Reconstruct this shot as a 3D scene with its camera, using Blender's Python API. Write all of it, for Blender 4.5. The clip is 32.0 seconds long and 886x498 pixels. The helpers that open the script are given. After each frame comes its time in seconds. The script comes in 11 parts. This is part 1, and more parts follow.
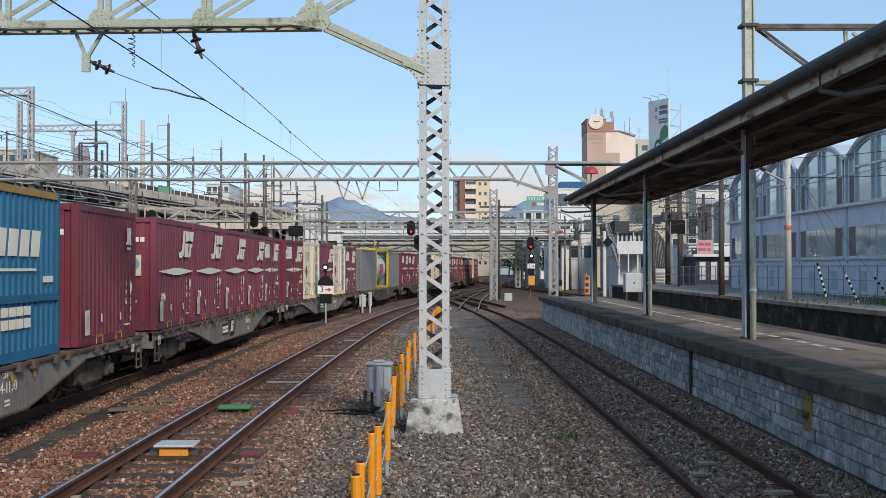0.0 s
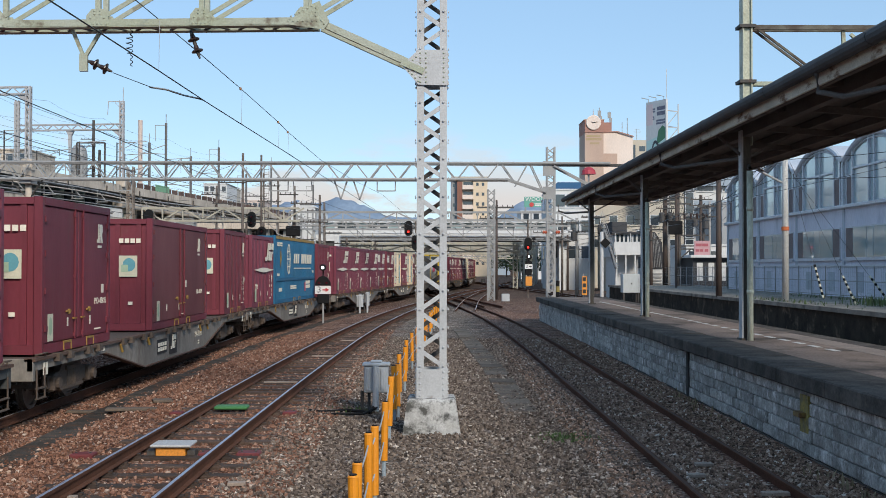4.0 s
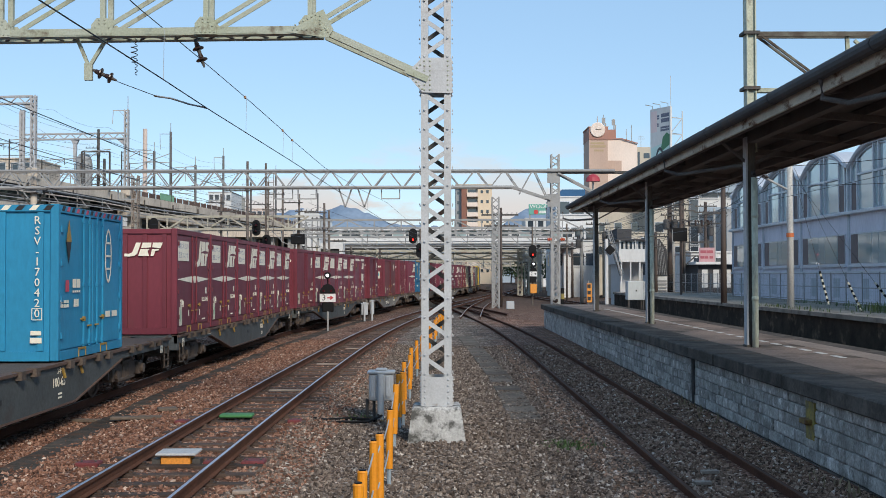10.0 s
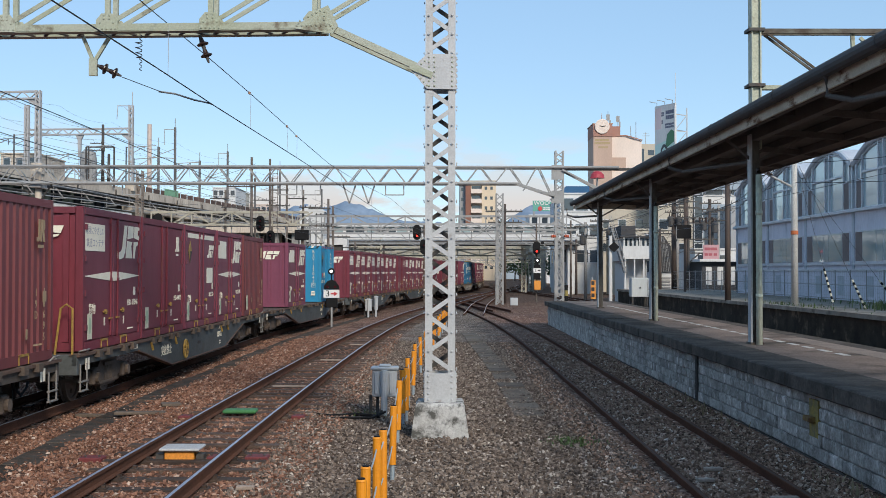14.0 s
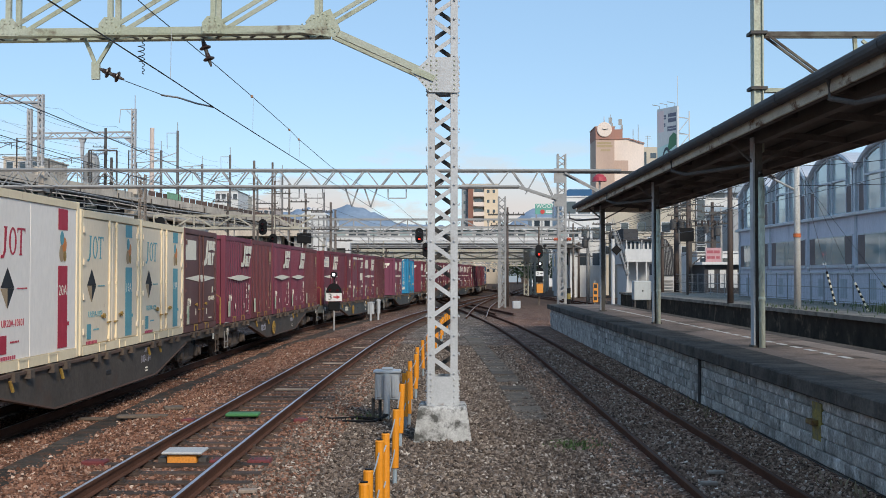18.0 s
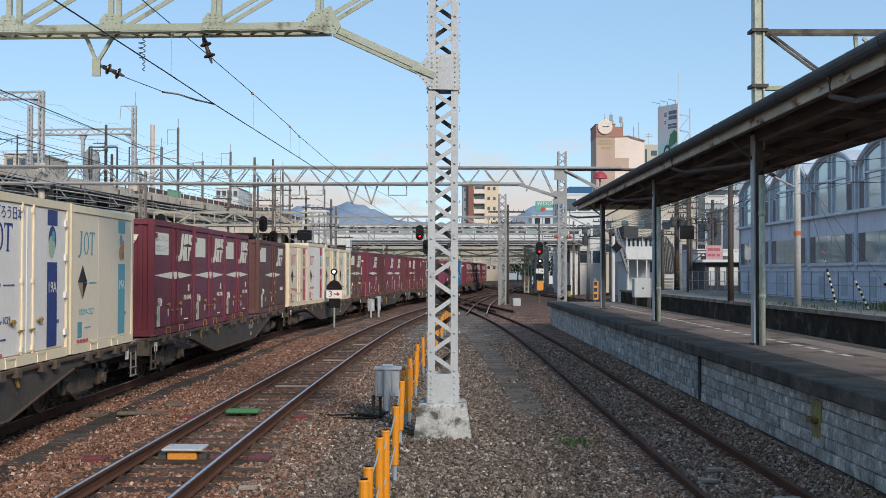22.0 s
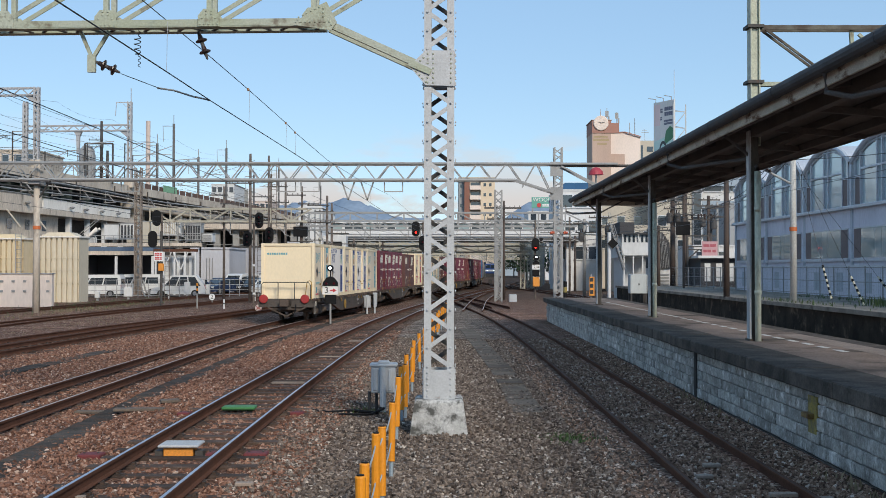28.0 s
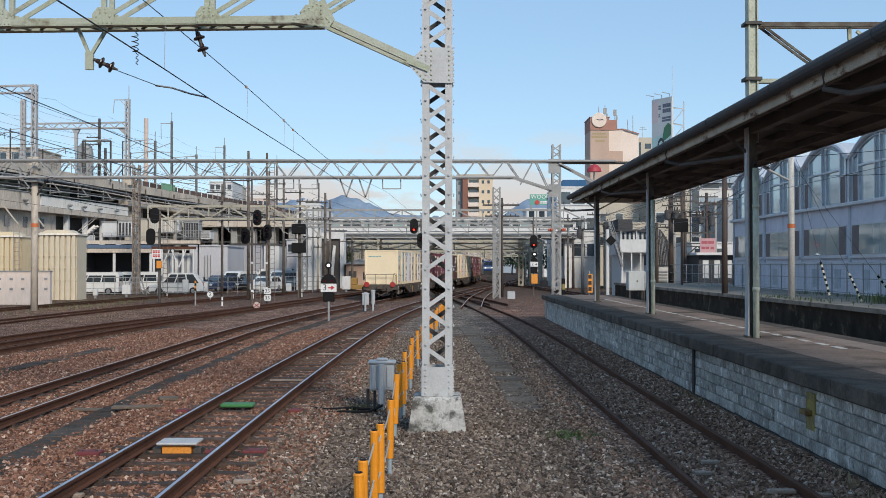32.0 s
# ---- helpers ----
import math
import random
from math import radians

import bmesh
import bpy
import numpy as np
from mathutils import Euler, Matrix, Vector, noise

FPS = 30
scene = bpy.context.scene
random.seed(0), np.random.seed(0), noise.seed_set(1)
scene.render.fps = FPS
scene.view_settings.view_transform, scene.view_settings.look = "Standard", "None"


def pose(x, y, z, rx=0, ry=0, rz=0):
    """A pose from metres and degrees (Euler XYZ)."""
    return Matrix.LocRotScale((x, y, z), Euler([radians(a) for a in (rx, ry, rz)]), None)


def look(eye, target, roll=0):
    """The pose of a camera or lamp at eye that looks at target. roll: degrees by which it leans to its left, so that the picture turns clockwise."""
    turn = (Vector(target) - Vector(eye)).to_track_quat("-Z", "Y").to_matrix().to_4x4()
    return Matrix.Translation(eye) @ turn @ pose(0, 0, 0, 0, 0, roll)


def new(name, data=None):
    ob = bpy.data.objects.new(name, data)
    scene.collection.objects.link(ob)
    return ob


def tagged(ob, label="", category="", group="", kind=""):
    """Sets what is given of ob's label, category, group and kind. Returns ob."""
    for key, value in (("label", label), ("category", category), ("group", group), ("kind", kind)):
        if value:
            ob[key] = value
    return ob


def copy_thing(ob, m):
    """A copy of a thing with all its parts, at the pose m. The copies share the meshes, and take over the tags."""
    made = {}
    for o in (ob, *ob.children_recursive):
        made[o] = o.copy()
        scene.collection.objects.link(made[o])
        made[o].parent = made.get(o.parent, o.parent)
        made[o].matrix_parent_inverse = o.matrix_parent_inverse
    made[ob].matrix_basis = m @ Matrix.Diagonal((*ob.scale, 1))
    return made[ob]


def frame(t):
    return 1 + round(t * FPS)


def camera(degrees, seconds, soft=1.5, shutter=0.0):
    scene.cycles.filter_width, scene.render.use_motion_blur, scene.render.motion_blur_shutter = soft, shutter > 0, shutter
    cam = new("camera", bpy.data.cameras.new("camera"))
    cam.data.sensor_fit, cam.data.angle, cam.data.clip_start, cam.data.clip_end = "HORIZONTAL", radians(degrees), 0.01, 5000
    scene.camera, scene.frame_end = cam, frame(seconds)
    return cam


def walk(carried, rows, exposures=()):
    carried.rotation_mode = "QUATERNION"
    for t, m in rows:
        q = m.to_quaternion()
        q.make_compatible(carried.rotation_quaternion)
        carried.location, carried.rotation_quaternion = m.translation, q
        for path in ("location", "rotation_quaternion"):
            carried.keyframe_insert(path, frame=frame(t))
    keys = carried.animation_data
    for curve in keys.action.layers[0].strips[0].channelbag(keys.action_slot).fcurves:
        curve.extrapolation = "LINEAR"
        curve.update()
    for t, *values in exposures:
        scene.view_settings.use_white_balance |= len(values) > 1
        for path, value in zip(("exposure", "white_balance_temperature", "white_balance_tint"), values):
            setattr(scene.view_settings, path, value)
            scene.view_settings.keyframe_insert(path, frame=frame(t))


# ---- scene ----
cam = camera(42.81, 32.0, soft=0.7)
EYE = (0.0, 0.0, 2.5)


def hand_held(t, pitch, yaw, roll):
    turn = Matrix.Rotation(radians(yaw), 4, "Z") @ Matrix.Rotation(radians(pitch), 4, "X") @ Matrix.Rotation(radians(roll), 4, "Y")
    return t, Matrix.Translation(EYE) @ turn @ Matrix.Rotation(radians(90), 4, "X")


# seconds, pitch, yaw, roll: the camera stands still and only turns a little
SWAY = [
    (0, 0.926, -0.267, 0.061),
    (0.5, 0.874, -0.289, 0.020),
    (1, 0.796, -0.317, 0.029),
    (1.5, 0.830, -0.334, 0.004),
    (2, 0.869, -0.365, -0.017),
    (2.5, 0.871, -0.403, -0.021),
    (3, 0.864, -0.412, -0.028),
    (3.5, 0.889, -0.418, -0.054),
    (5.5, 1.082, -0.275, 0.023),
    (6, 1.080, -0.249, 0.054),
    (6.5, 1.133, -0.250, 0.026),
    (7, 1.177, -0.235, 0.008),
    (7.5, 1.250, -0.295, -0.034),
    (8, 1.291, -0.347, -0.029),
    (8.5, 1.274, -0.339, 0.004),
    (9, 1.245, -0.281, 0.010),
    (9.5, 1.277, -0.213, 0.073),
    (10, 1.330, -0.164, 0.111),
    (10.5, 1.331, -0.142, 0.095),
    (11, 1.219, -0.146, 0.006),
    (11.5, 1.087, -0.086, -0.087),
    (12, 1.056, -0.076, -0.128),
    (12.5, 1.079, -0.074, -0.151),
    (13, 1.133, -0.038, -0.144),
    (13.5, 1.186, 0.034, -0.073),
    (14, 1.145, 0.034, -0.073),
    (14.5, 1.122, -0.032, -0.107),
    (16.5, 1.176, 0.048, -0.027),
    (17, 1.181, 0.061, -0.023),
    (17.5, 1.262, 0.108, -0.009),
    (18, 1.307, 0.156, -0.026),
    (18.5, 1.213, 0.168, -0.114),
    (19, 1.169, 0.210, -0.158),
    (19.5, 1.240, 0.248, -0.149),
    (20, 1.260, 0.288, -0.173),
    (20.5, 1.239, 0.288, -0.159),
    (21, 1.253, 0.249, -0.131),
    (21.5, 1.252, 0.208, -0.111),
    (22, 1.165, 0.173, -0.120),
    (22.5, 1.098, 0.169, -0.071),
    (23, 1.046, 0.157, -0.061),
    (23.5, 1.058, 0.207, 0.013),
    (24, 1.112, 0.253, 0.035),
    (24.5, 1.052, 0.235, -0.042),
    (25, 1.038, 0.212, -0.089),
    (25.5, 0.995, 0.175, -0.076),
    (27.5, 0.991, 0.014, -0.087),
    (28, 0.973, -0.025, -0.062),
    (28.5, 0.937, -0.048, -0.069),
    (29, 0.916, -0.038, -0.014),
    (29.5, 0.864, -0.090, -0.084),
    (30, 0.831, -0.115, -0.000),
    (30.5, 0.875, -0.117, 0.006),
    (31, 0.874, -0.132, 0.011),
    (31.5, 0.861, -0.132, 0.086),
    (32, 0.831, -0.115, -0.000),
]
walk(cam, [hand_held(*row) for row in SWAY], exposures=((0, 0.0), (14, 0.0), (20, -0.03), (25, -0.07), (32, -0.09)))

# ---- light ----
SUN_AZ = 157.0     # degrees clockwise from +Y to where the sun stands: behind the camera, to the right
SUN_EL = 31.0
world = bpy.data.worlds.new("world")
scene.world = world
world.use_nodes = True
wn, wl = world.node_tree.nodes, world.node_tree.links
wn.clear()
sky = wn.new("ShaderNodeTexSky")
sky.sky_type = 'NISHITA'
sky.sun_disc = False
sky.sun_elevation = radians(SUN_EL)
sky.sun_rotation = radians(SUN_AZ)
sky.air_density, sky.dust_density, sky.ozone_density = 1.0, 0.15, 2.5
wco = wn.new("ShaderNodeTexCoord")
wsep = wn.new("ShaderNodeSeparateXYZ")
wl.new(wco.outputs["Generated"], wsep.inputs[0])
wmap = wn.new("ShaderNodeMapping")
wmap.inputs["Scale"].default_value = (3.4, 3.4, 10.0)
wl.new(wco.outputs["Generated"], wmap.inputs[0])
wnoise = wn.new("ShaderNodeTexNoise")
wnoise.inputs["Scale"].default_value = 2.6
wnoise.inputs["Detail"].default_value = 7.0
wnoise.inputs["Roughness"].default_value = 0.55
wl.new(wmap.outputs[0], wnoise.inputs["Vector"])
wr1 = wn.new("ShaderNodeMapRange")            # cloud cover
wr1.inputs[1].default_value, wr1.inputs[2].default_value = 0.515, 0.60
wl.new(wnoise.outputs["Fac"], wr1.inputs[0])
wr2 = wn.new("ShaderNodeMapRange")            # clouds lie low
wr2.inputs[1].default_value, wr2.inputs[2].default_value = 0.13, 0.06
wl.new(wsep.outputs["Z"], wr2.inputs[0])
wmul = wn.new("ShaderNodeMath")
wmul.operation = 'MULTIPLY'
wl.new(wr1.outputs[0], wmul.inputs[0])
wl.new(wr2.outputs[0], wmul.inputs[1])
wmix = wn.new("ShaderNodeMixRGB")
wmix.inputs[2].default_value = (5.3, 5.1, 5.0, 1)
wl.new(wmul.outputs[0], wmix.inputs[0])
wblue = wn.new("ShaderNodeMixRGB")
wblue.inputs[0].default_value = 0.5
wblue.inputs[2].default_value = (2.9, 4.75, 6.9, 1)
wl.new(sky.outputs[0], wblue.inputs[1])
wl.new(wblue.outputs[0], wmix.inputs[1])
wbg = wn.new("ShaderNodeBackground")
wbg.inputs["Strength"].default_value = 0.14
wl.new(wmix.outputs[0], wbg.inputs[0])
wout = wn.new("ShaderNodeOutputWorld")
wl.new(wbg.outputs[0], wout.inputs[0])

sun = new("sun", bpy.data.lights.new("sun", 'SUN'))
sun.data.energy, sun.data.angle, sun.data.color = 3.2, radians(13), (1.0, 0.90, 0.76)
az, el = radians(SUN_AZ), radians(SUN_EL)
to_sun = Vector((math.sin(az) * math.cos(el), math.cos(az) * math.cos(el), math.sin(el)))
sun.matrix_world = look((0, 0, 60), Vector((0, 0, 60)) - to_sun)


# ---- materials ----
def mat(name, col, col2=None, rough=0.7, metal=0.0, scale=3.0, amount=0.5, fine=40.0, fine_amount=0.25, bump=0.15, bump_scale=30.0,
        streak=1.0, stain=None, stain_scale=1.2, stain_cut=(0.55, 0.75), vary=0.0, island=0.0, emit=0.0, brick=None, spec=0.5):
    """Two-scale varied surface: col and col2 mixed by broad noise, fine grain, optional stains that run down the face, per-object variation."""
    m = bpy.data.materials.new(name)
    m.use_nodes = True
    n, l = m.node_tree.nodes, m.node_tree.links
    b = n["Principled BSDF"]
    b.inputs["Roughness"].default_value, b.inputs["Metallic"].default_value = rough, metal
    b.inputs["Specular IOR Level"].default_value = spec
    co = n.new("ShaderNodeTexCoord")
    src = co.outputs["Object"]
    if vary or island:
        info = n.new("ShaderNodeObjectInfo")
        add = n.new("ShaderNodeVectorMath")
        add.operation = 'ADD'
        sc = n.new("ShaderNodeMath")
        sc.operation = 'MULTIPLY'
        sc.inputs[1].default_value = 40.0
        l.new(info.outputs["Random"], sc.inputs[0])
        l.new(src, add.inputs[0])
        l.new(sc.outputs[0], add.inputs[1])
        src = add.outputs[0]
    mp = n.new("ShaderNodeMapping")
    mp.inputs["Scale"].default_value = (1, 1, 1 / streak)
    l.new(src, mp.inputs[0])

    def noise_node(s, detail, rough_n=0.6):
        t = n.new("ShaderNodeTexNoise")
        t.inputs["Scale"].default_value, t.inputs["Detail"].default_value, t.inputs["Roughness"].default_value = s, detail, rough_n
        l.new(mp.outputs[0], t.inputs["Vector"])
        return t

    def ramp(sock, a, c):
        r = n.new("ShaderNodeMapRange")
        r.inputs[1].default_value, r.inputs[2].default_value = a, c
        l.new(sock, r.inputs[0])
        return r.outputs[0]

    def mixc(fac, a, c, mode='MIX'):
        x = n.new("ShaderNodeMixRGB")
        x.blend_type = mode
        for i, v in ((0, fac), (1, a), (2, c)):
            if isinstance(v, (tuple, list)):
                x.inputs[i].default_value = (*v[:3], 1)
            elif isinstance(v, (int, float)):
                x.inputs[i].default_value = v
            else:
                l.new(v, x.inputs[i])
        return x.outputs[0]

    col2 = col2 or tuple(c * 0.72 for c in col)
    big = noise_node(scale, 5)
    fac = ramp(big.outputs["Fac"], 0.5 - 0.28 / max(amount, 0.05) * 0.5, 0.5 + 0.28 / max(amount, 0.05) * 0.5)
    out = mixc(fac, col, col2)
    fn = noise_node(fine, 3)
    grain = ramp(fn.outputs["Fac"], 0.25, 0.75)
    g = n.new("ShaderNodeMapRange")
    g.inputs[3].default_value, g.inputs[4].default_value = 1 - fine_amount, 1 + fine_amount
    l.new(grain, g.inputs[0])
    out = mixc(1.0, out, g.outputs[0], 'MULTIPLY')
    if stain:
        st = noise_node(stain_scale, 6, 0.65)
        out = mixc(ramp(st.outputs["Fac"], *stain_cut), out, stain)
    if vary:
        v = n.new("ShaderNodeMapRange")
        v.inputs[3].default_value, v.inputs[4].default_value = 1 - vary, 1 + vary
        l.new(info.outputs["Random"], v.inputs[0])
        out = mixc(1.0, out, v.outputs[0], 'MULTIPLY')
    if island:
        ge = n.new("ShaderNodeNewGeometry")
        v = n.new("ShaderNodeMapRange")
        v.inputs[3].default_value, v.inputs[4].default_value = 1 - island, 1 + island
        l.new(ge.outputs["Random Per Island"], v.inputs[0])
        out = mixc(1.0, out, v.outputs[0], 'MULTIPLY')
    l.new(out, b.inputs["Base Color"])
    rr = n.new("ShaderNodeMapRange")
    rr.inputs[3].default_value, rr.inputs[4].default_value = max(rough - 0.12, 0.03), min(rough + 0.12, 1)
    l.new(big.outputs["Fac"], rr.inputs[0])
    l.new(rr.outputs[0], b.inputs["Roughness"])
    if bump:
        bt = noise_node(bump_scale, 4)
        bp = n.new("ShaderNodeBump")
        bp.inputs["Strength"].default_value, bp.inputs["Distance"].default_value = bump, 0.02
        l.new(bt.outputs["Fac"], bp.inputs["Height"])
        l.new(bp.outputs[0], b.inputs["Normal"])
    if emit:
        b.inputs["Emission Color"].default_value = (*col, 1)
        b.inputs["Emission Strength"].default_value = emit
    return m


def flat(name, col, rough=0.6, metal=0.0, emit=0.0):
    return mat(name, col, tuple(c * 0.88 for c in col), rough, metal, scale=6, amount=0.5, fine_amount=0.08, bump=0.03, emit=emit)


def glass_mat(name, tint, rough=0.04):
    m = bpy.data.materials.new(name)
    m.use_nodes = True
    b = m.node_tree.nodes["Principled BSDF"]
    b.inputs["Base Color"].default_value = (*tint, 1)
    b.inputs["Roughness"].default_value = rough
    b.inputs["Metallic"].default_value = 0.0
    b.inputs["Specular IOR Level"].default_value = 1.0
    b.inputs["Coat Weight"].default_value = 0.6
    return m


RUST = (0.13, 0.055, 0.03)
M_steel_white = mat("white_painted_steel", (0.52, 0.53, 0.54), (0.40, 0.41, 0.42), 0.55, scale=2.5, fine_amount=0.15, bump=0.08, stain=(0.20, 0.15, 0.12), stain_scale=5, stain_cut=(0.62, 0.78))
M_steel_green = mat("pale_green_painted_steel", (0.42, 0.44, 0.38), (0.33, 0.36, 0.25), 0.65, scale=1.6, fine_amount=0.2, bump=0.12, stain=(0.12, 0.08, 0.055), stain_scale=3.2, stain_cut=(0.56, 0.72))
M_steel_grey = mat("grey_galvanised_steel", (0.345, 0.345, 0.34), (0.25, 0.25, 0.25), 0.55, scale=1.5, fine_amount=0.15, bump=0.06, vary=0.1, stain=(0.17, 0.13, 0.10), stain_scale=3, stain_cut=(0.60, 0.78))
M_steel_dark = mat("dark_weathered_steel", (0.075, 0.07, 0.065), (0.05, 0.045, 0.042), 0.7, scale=2, stain=RUST, stain_scale=4, stain_cut=(0.58, 0.75))
M_black = mat("black_painted_steel", (0.010, 0.010, 0.011), (0.015, 0.015, 0.016), 0.6, bump=0.03, spec=0.12)
M_concrete = mat("weathered_concrete", (0.36, 0.35, 0.33), (0.26, 0.25, 0.235), 0.9, scale=1.2, amount=0.7, fine=30, bump=0.35, streak=2.5, stain=(0.11, 0.105, 0.095), stain_scale=2.2, stain_cut=(0.56, 0.72))
M_conc_base = mat("patchy_white_concrete", (0.55, 0.55, 0.54), (0.36, 0.355, 0.34), 0.9, scale=2.6, amount=0.9, fine=30, bump=0.5, stain=(0.085, 0.085, 0.078), stain_scale=5.0, stain_cut=(0.47, 0.60))
M_conc_pale = mat("pale_viaduct_concrete", (0.56, 0.49, 0.41), (0.42, 0.36, 0.30), 0.9, scale=0.5, amount=0.9, fine=8, fine_amount=0.2, bump=0.2, streak=3, stain=(0.15, 0.125, 0.105), stain_scale=0.9, stain_cut=(0.54, 0.72))
M_rail_side = mat("rusty_rail_steel", (0.135, 0.062, 0.040), (0.08, 0.042, 0.030), 0.95, 0.0, scale=2, fine_amount=0.25, bump=0.2, spec=0.1)
M_rail_top = mat("polished_rail_head", (0.52, 0.54, 0.60), (0.42, 0.44, 0.50), 0.36, 0.75, scale=1, fine_amount=0.06, bump=0.0)
M_rail_dull = mat("dull_rusted_rail_head", (0.10, 0.058, 0.043), (0.065, 0.040, 0.030), 0.85, 0.0, scale=2, bump=0.1, spec=0.2)
M_rail_semi = mat("worn_brown_rail_head", (0.50, 0.42, 0.38), (0.38, 0.31, 0.28), 0.5, 0.25, scale=2, bump=0.02)
M_sleeper = mat("old_wooden_sleeper", (0.098, 0.062, 0.045), (0.050, 0.034, 0.027), 0.95, scale=5, amount=0.9, fine=60, fine_amount=0.4, bump=0.5, vary=0.45, stain=(0.19, 0.14, 0.105), stain_scale=4, stain_cut=(0.60, 0.72))
M_gray_metal = mat("light_grey_cabinet_paint", (0.48, 0.50, 0.52), (0.39, 0.41, 0.43), 0.5, scale=3, fine_amount=0.08, bump=0.05, stain=(0.27, 0.25, 0.22), stain_scale=6, stain_cut=(0.62, 0.8))
M_yellow_post = mat("orange_yellow_plastic", (0.80, 0.30, 0.012), (0.68, 0.24, 0.012), 0.5, scale=8, fine_amount=0.08, bump=0.04, stain=(0.30, 0.15, 0.04), stain_scale=9, stain_cut=(0.66, 0.8))
M_rope = flat("pale_rope", (0.42, 0.44, 0.46), 0.8)
M_wire = mat("overhead_wire", (0.035, 0.036, 0.04), None, 0.5, 0.4, bump=0)
M_insul = mat("brown_glazed_insulator", (0.045, 0.022, 0.018), (0.03, 0.02, 0.016), 0.25, bump=0.02)
M_white = mat("white_paint", (0.74, 0.74, 0.73), (0.66, 0.66, 0.65), 0.6, scale=1.2, fine_amount=0.06, bump=0.05, stain=(0.45, 0.43, 0.40), stain_scale=1.0, stain_cut=(0.6, 0.8))
M_white_plain = flat("white_lettering", (0.78, 0.78, 0.77))
M_black_plain = flat("black_lettering", (0.02, 0.02, 0.022))
M_red_lamp = flat("red_signal_light", (1.0, 0.03, 0.02), emit=2.6)

M_white_lamp = flat("white_signal_light", (0.9, 0.95, 1.0), emit=2.0)


# ---- building helpers ----
class Shape:
    """Collects vertices and faces of one mesh."""

    def __init__(self):
        self.v, self.f = [], []

    def add(self, verts, faces):
        k = len(self.v)
        self.v += [tuple(p) for p in verts]
        self.f += [tuple(i + k for i in q) for q in faces]
        return self

    def box(self, x0, x1, y0, y1, z0, z1, m=None, c=0.0):
        """Axis box; c: chamfer of all edges."""
        xs, ys, zs = (min(x0, x1), max(x0, x1)), (min(y0, y1), max(y0, y1)), (min(z0, z1), max(z0, z1))
        if c <= 0:
            vs = [Vector((x, y, z)) for x in xs for y in ys for z in zs]
            fs = [(0, 1, 3, 2), (4, 6, 7, 5), (0, 4, 5, 1), (2, 3, 7, 6), (0, 2, 6, 4), (1, 5, 7, 3)]
        else:
            vs, ix = [], {}
            for i in (0, 1):
                for j in (0, 1):
                    for k in (0, 1):
                        sx, sy, sz = (1 - 2 * i) * c, (1 - 2 * j) * c, (1 - 2 * k) * c
                        for a, d in enumerate(((0, sy, sz), (sx, 0, sz), (sx, sy, 0))):
                            ix[i, j, k, a] = len(vs)
                            vs.append(Vector((xs[i] + d[0], ys[j] + d[1], zs[k] + d[2])))
            fs = []
            for i in (0, 1):
                q = [ix[i, 0, 0, 0], ix[i, 0, 1, 0], ix[i, 1, 1, 0], ix[i, 1, 0, 0]]
                fs.append(q if i == 0 else q[::-1])
                q = [ix[0, i, 0, 1], ix[1, i, 0, 1], ix[1, i, 1, 1], ix[0, i, 1, 1]]
                fs.append(q if i == 0 else q[::-1])
                q = [ix[0, 0, i, 2], ix[0, 1, i, 2], ix[1, 1, i, 2], ix[1, 0, i, 2]]
                fs.append(q if i == 0 else q[::-1])
            for j in (0, 1):
                for k in (0, 1):
                    q = [ix[0, j, k, 1], ix[1, j, k, 1], ix[1, j, k, 2], ix[0, j, k, 2]]
                    fs.append(q if (j + k) % 2 else q[::-1])
                    q = [ix[j, 0, k, 0], ix[j, 1, k, 0], ix[j, 1, k, 2], ix[j, 0, k, 2]]
                    fs.append(q[::-1] if (j + k) % 2 else q)
                    q = [ix[j, k, 0, 0], ix[j, k, 1, 0], ix[j, k, 1, 1], ix[j, k, 0, 1]]
                    fs.append(q if (j + k) % 2 else q[::-1])
                    for i in (0, 1):
                        q = [ix[i, j, k, 0], ix[i, j, k, 1], ix[i, j, k, 2]]
                        fs.append(q if (i + j + k) % 2 else q[::-1])
        if m is not None:
            vs = [m @ p for p in vs]
        return self.add(vs, fs)

    def bar(self, p, q, w, h=None, c=0.0, up=(0, 0, 1)):
        """A bar from p to q, w across, h high."""
        h = w if h is None else h
        p, q = Vector(p), Vector(q)
        d = q - p
        y = d.normalized()
        u = Vector(up)
        if abs(y.dot(u)) > 0.98:
            u = Vector((0, 1, 0))
        x = y.cross(u).normalized()
        z = x.cross(y)
        m = Matrix(((x.x, y.x, z.x, p.x), (x.y, y.y, z.y, p.y), (x.z, y.z, z.z, p.z), (0, 0, 0, 1)))
        return self.box(-w / 2, w / 2, 0, d.length, -h / 2, h / 2, m, c)

    def tube(self, p, q, r, n=8, r2=None, caps=True):
        p, q = Vector(p), Vector(q)
        r2 = r if r2 is None else r2
        y = (q - p).normalized()
        u = Vector((0, 0, 1)) if abs(y.z) < 0.9 else Vector((0, 1, 0))
        x = y.cross(u).normalized()
        z = x.cross(y)
        vs = []
        for o, rad in ((p, r), (q, r2)):
            vs += [o + rad * (math.cos(a) * x + math.sin(a) * z) for a in (2 * math.pi * i / n for i in range(n))]
        fs = [(i, (i + 1) % n, n + (i + 1) % n, n + i) for i in range(n)]
        if caps:
            fs += [tuple(range(n))[::-1], tuple(range(n, 2 * n))]
        return self.add(vs, fs)

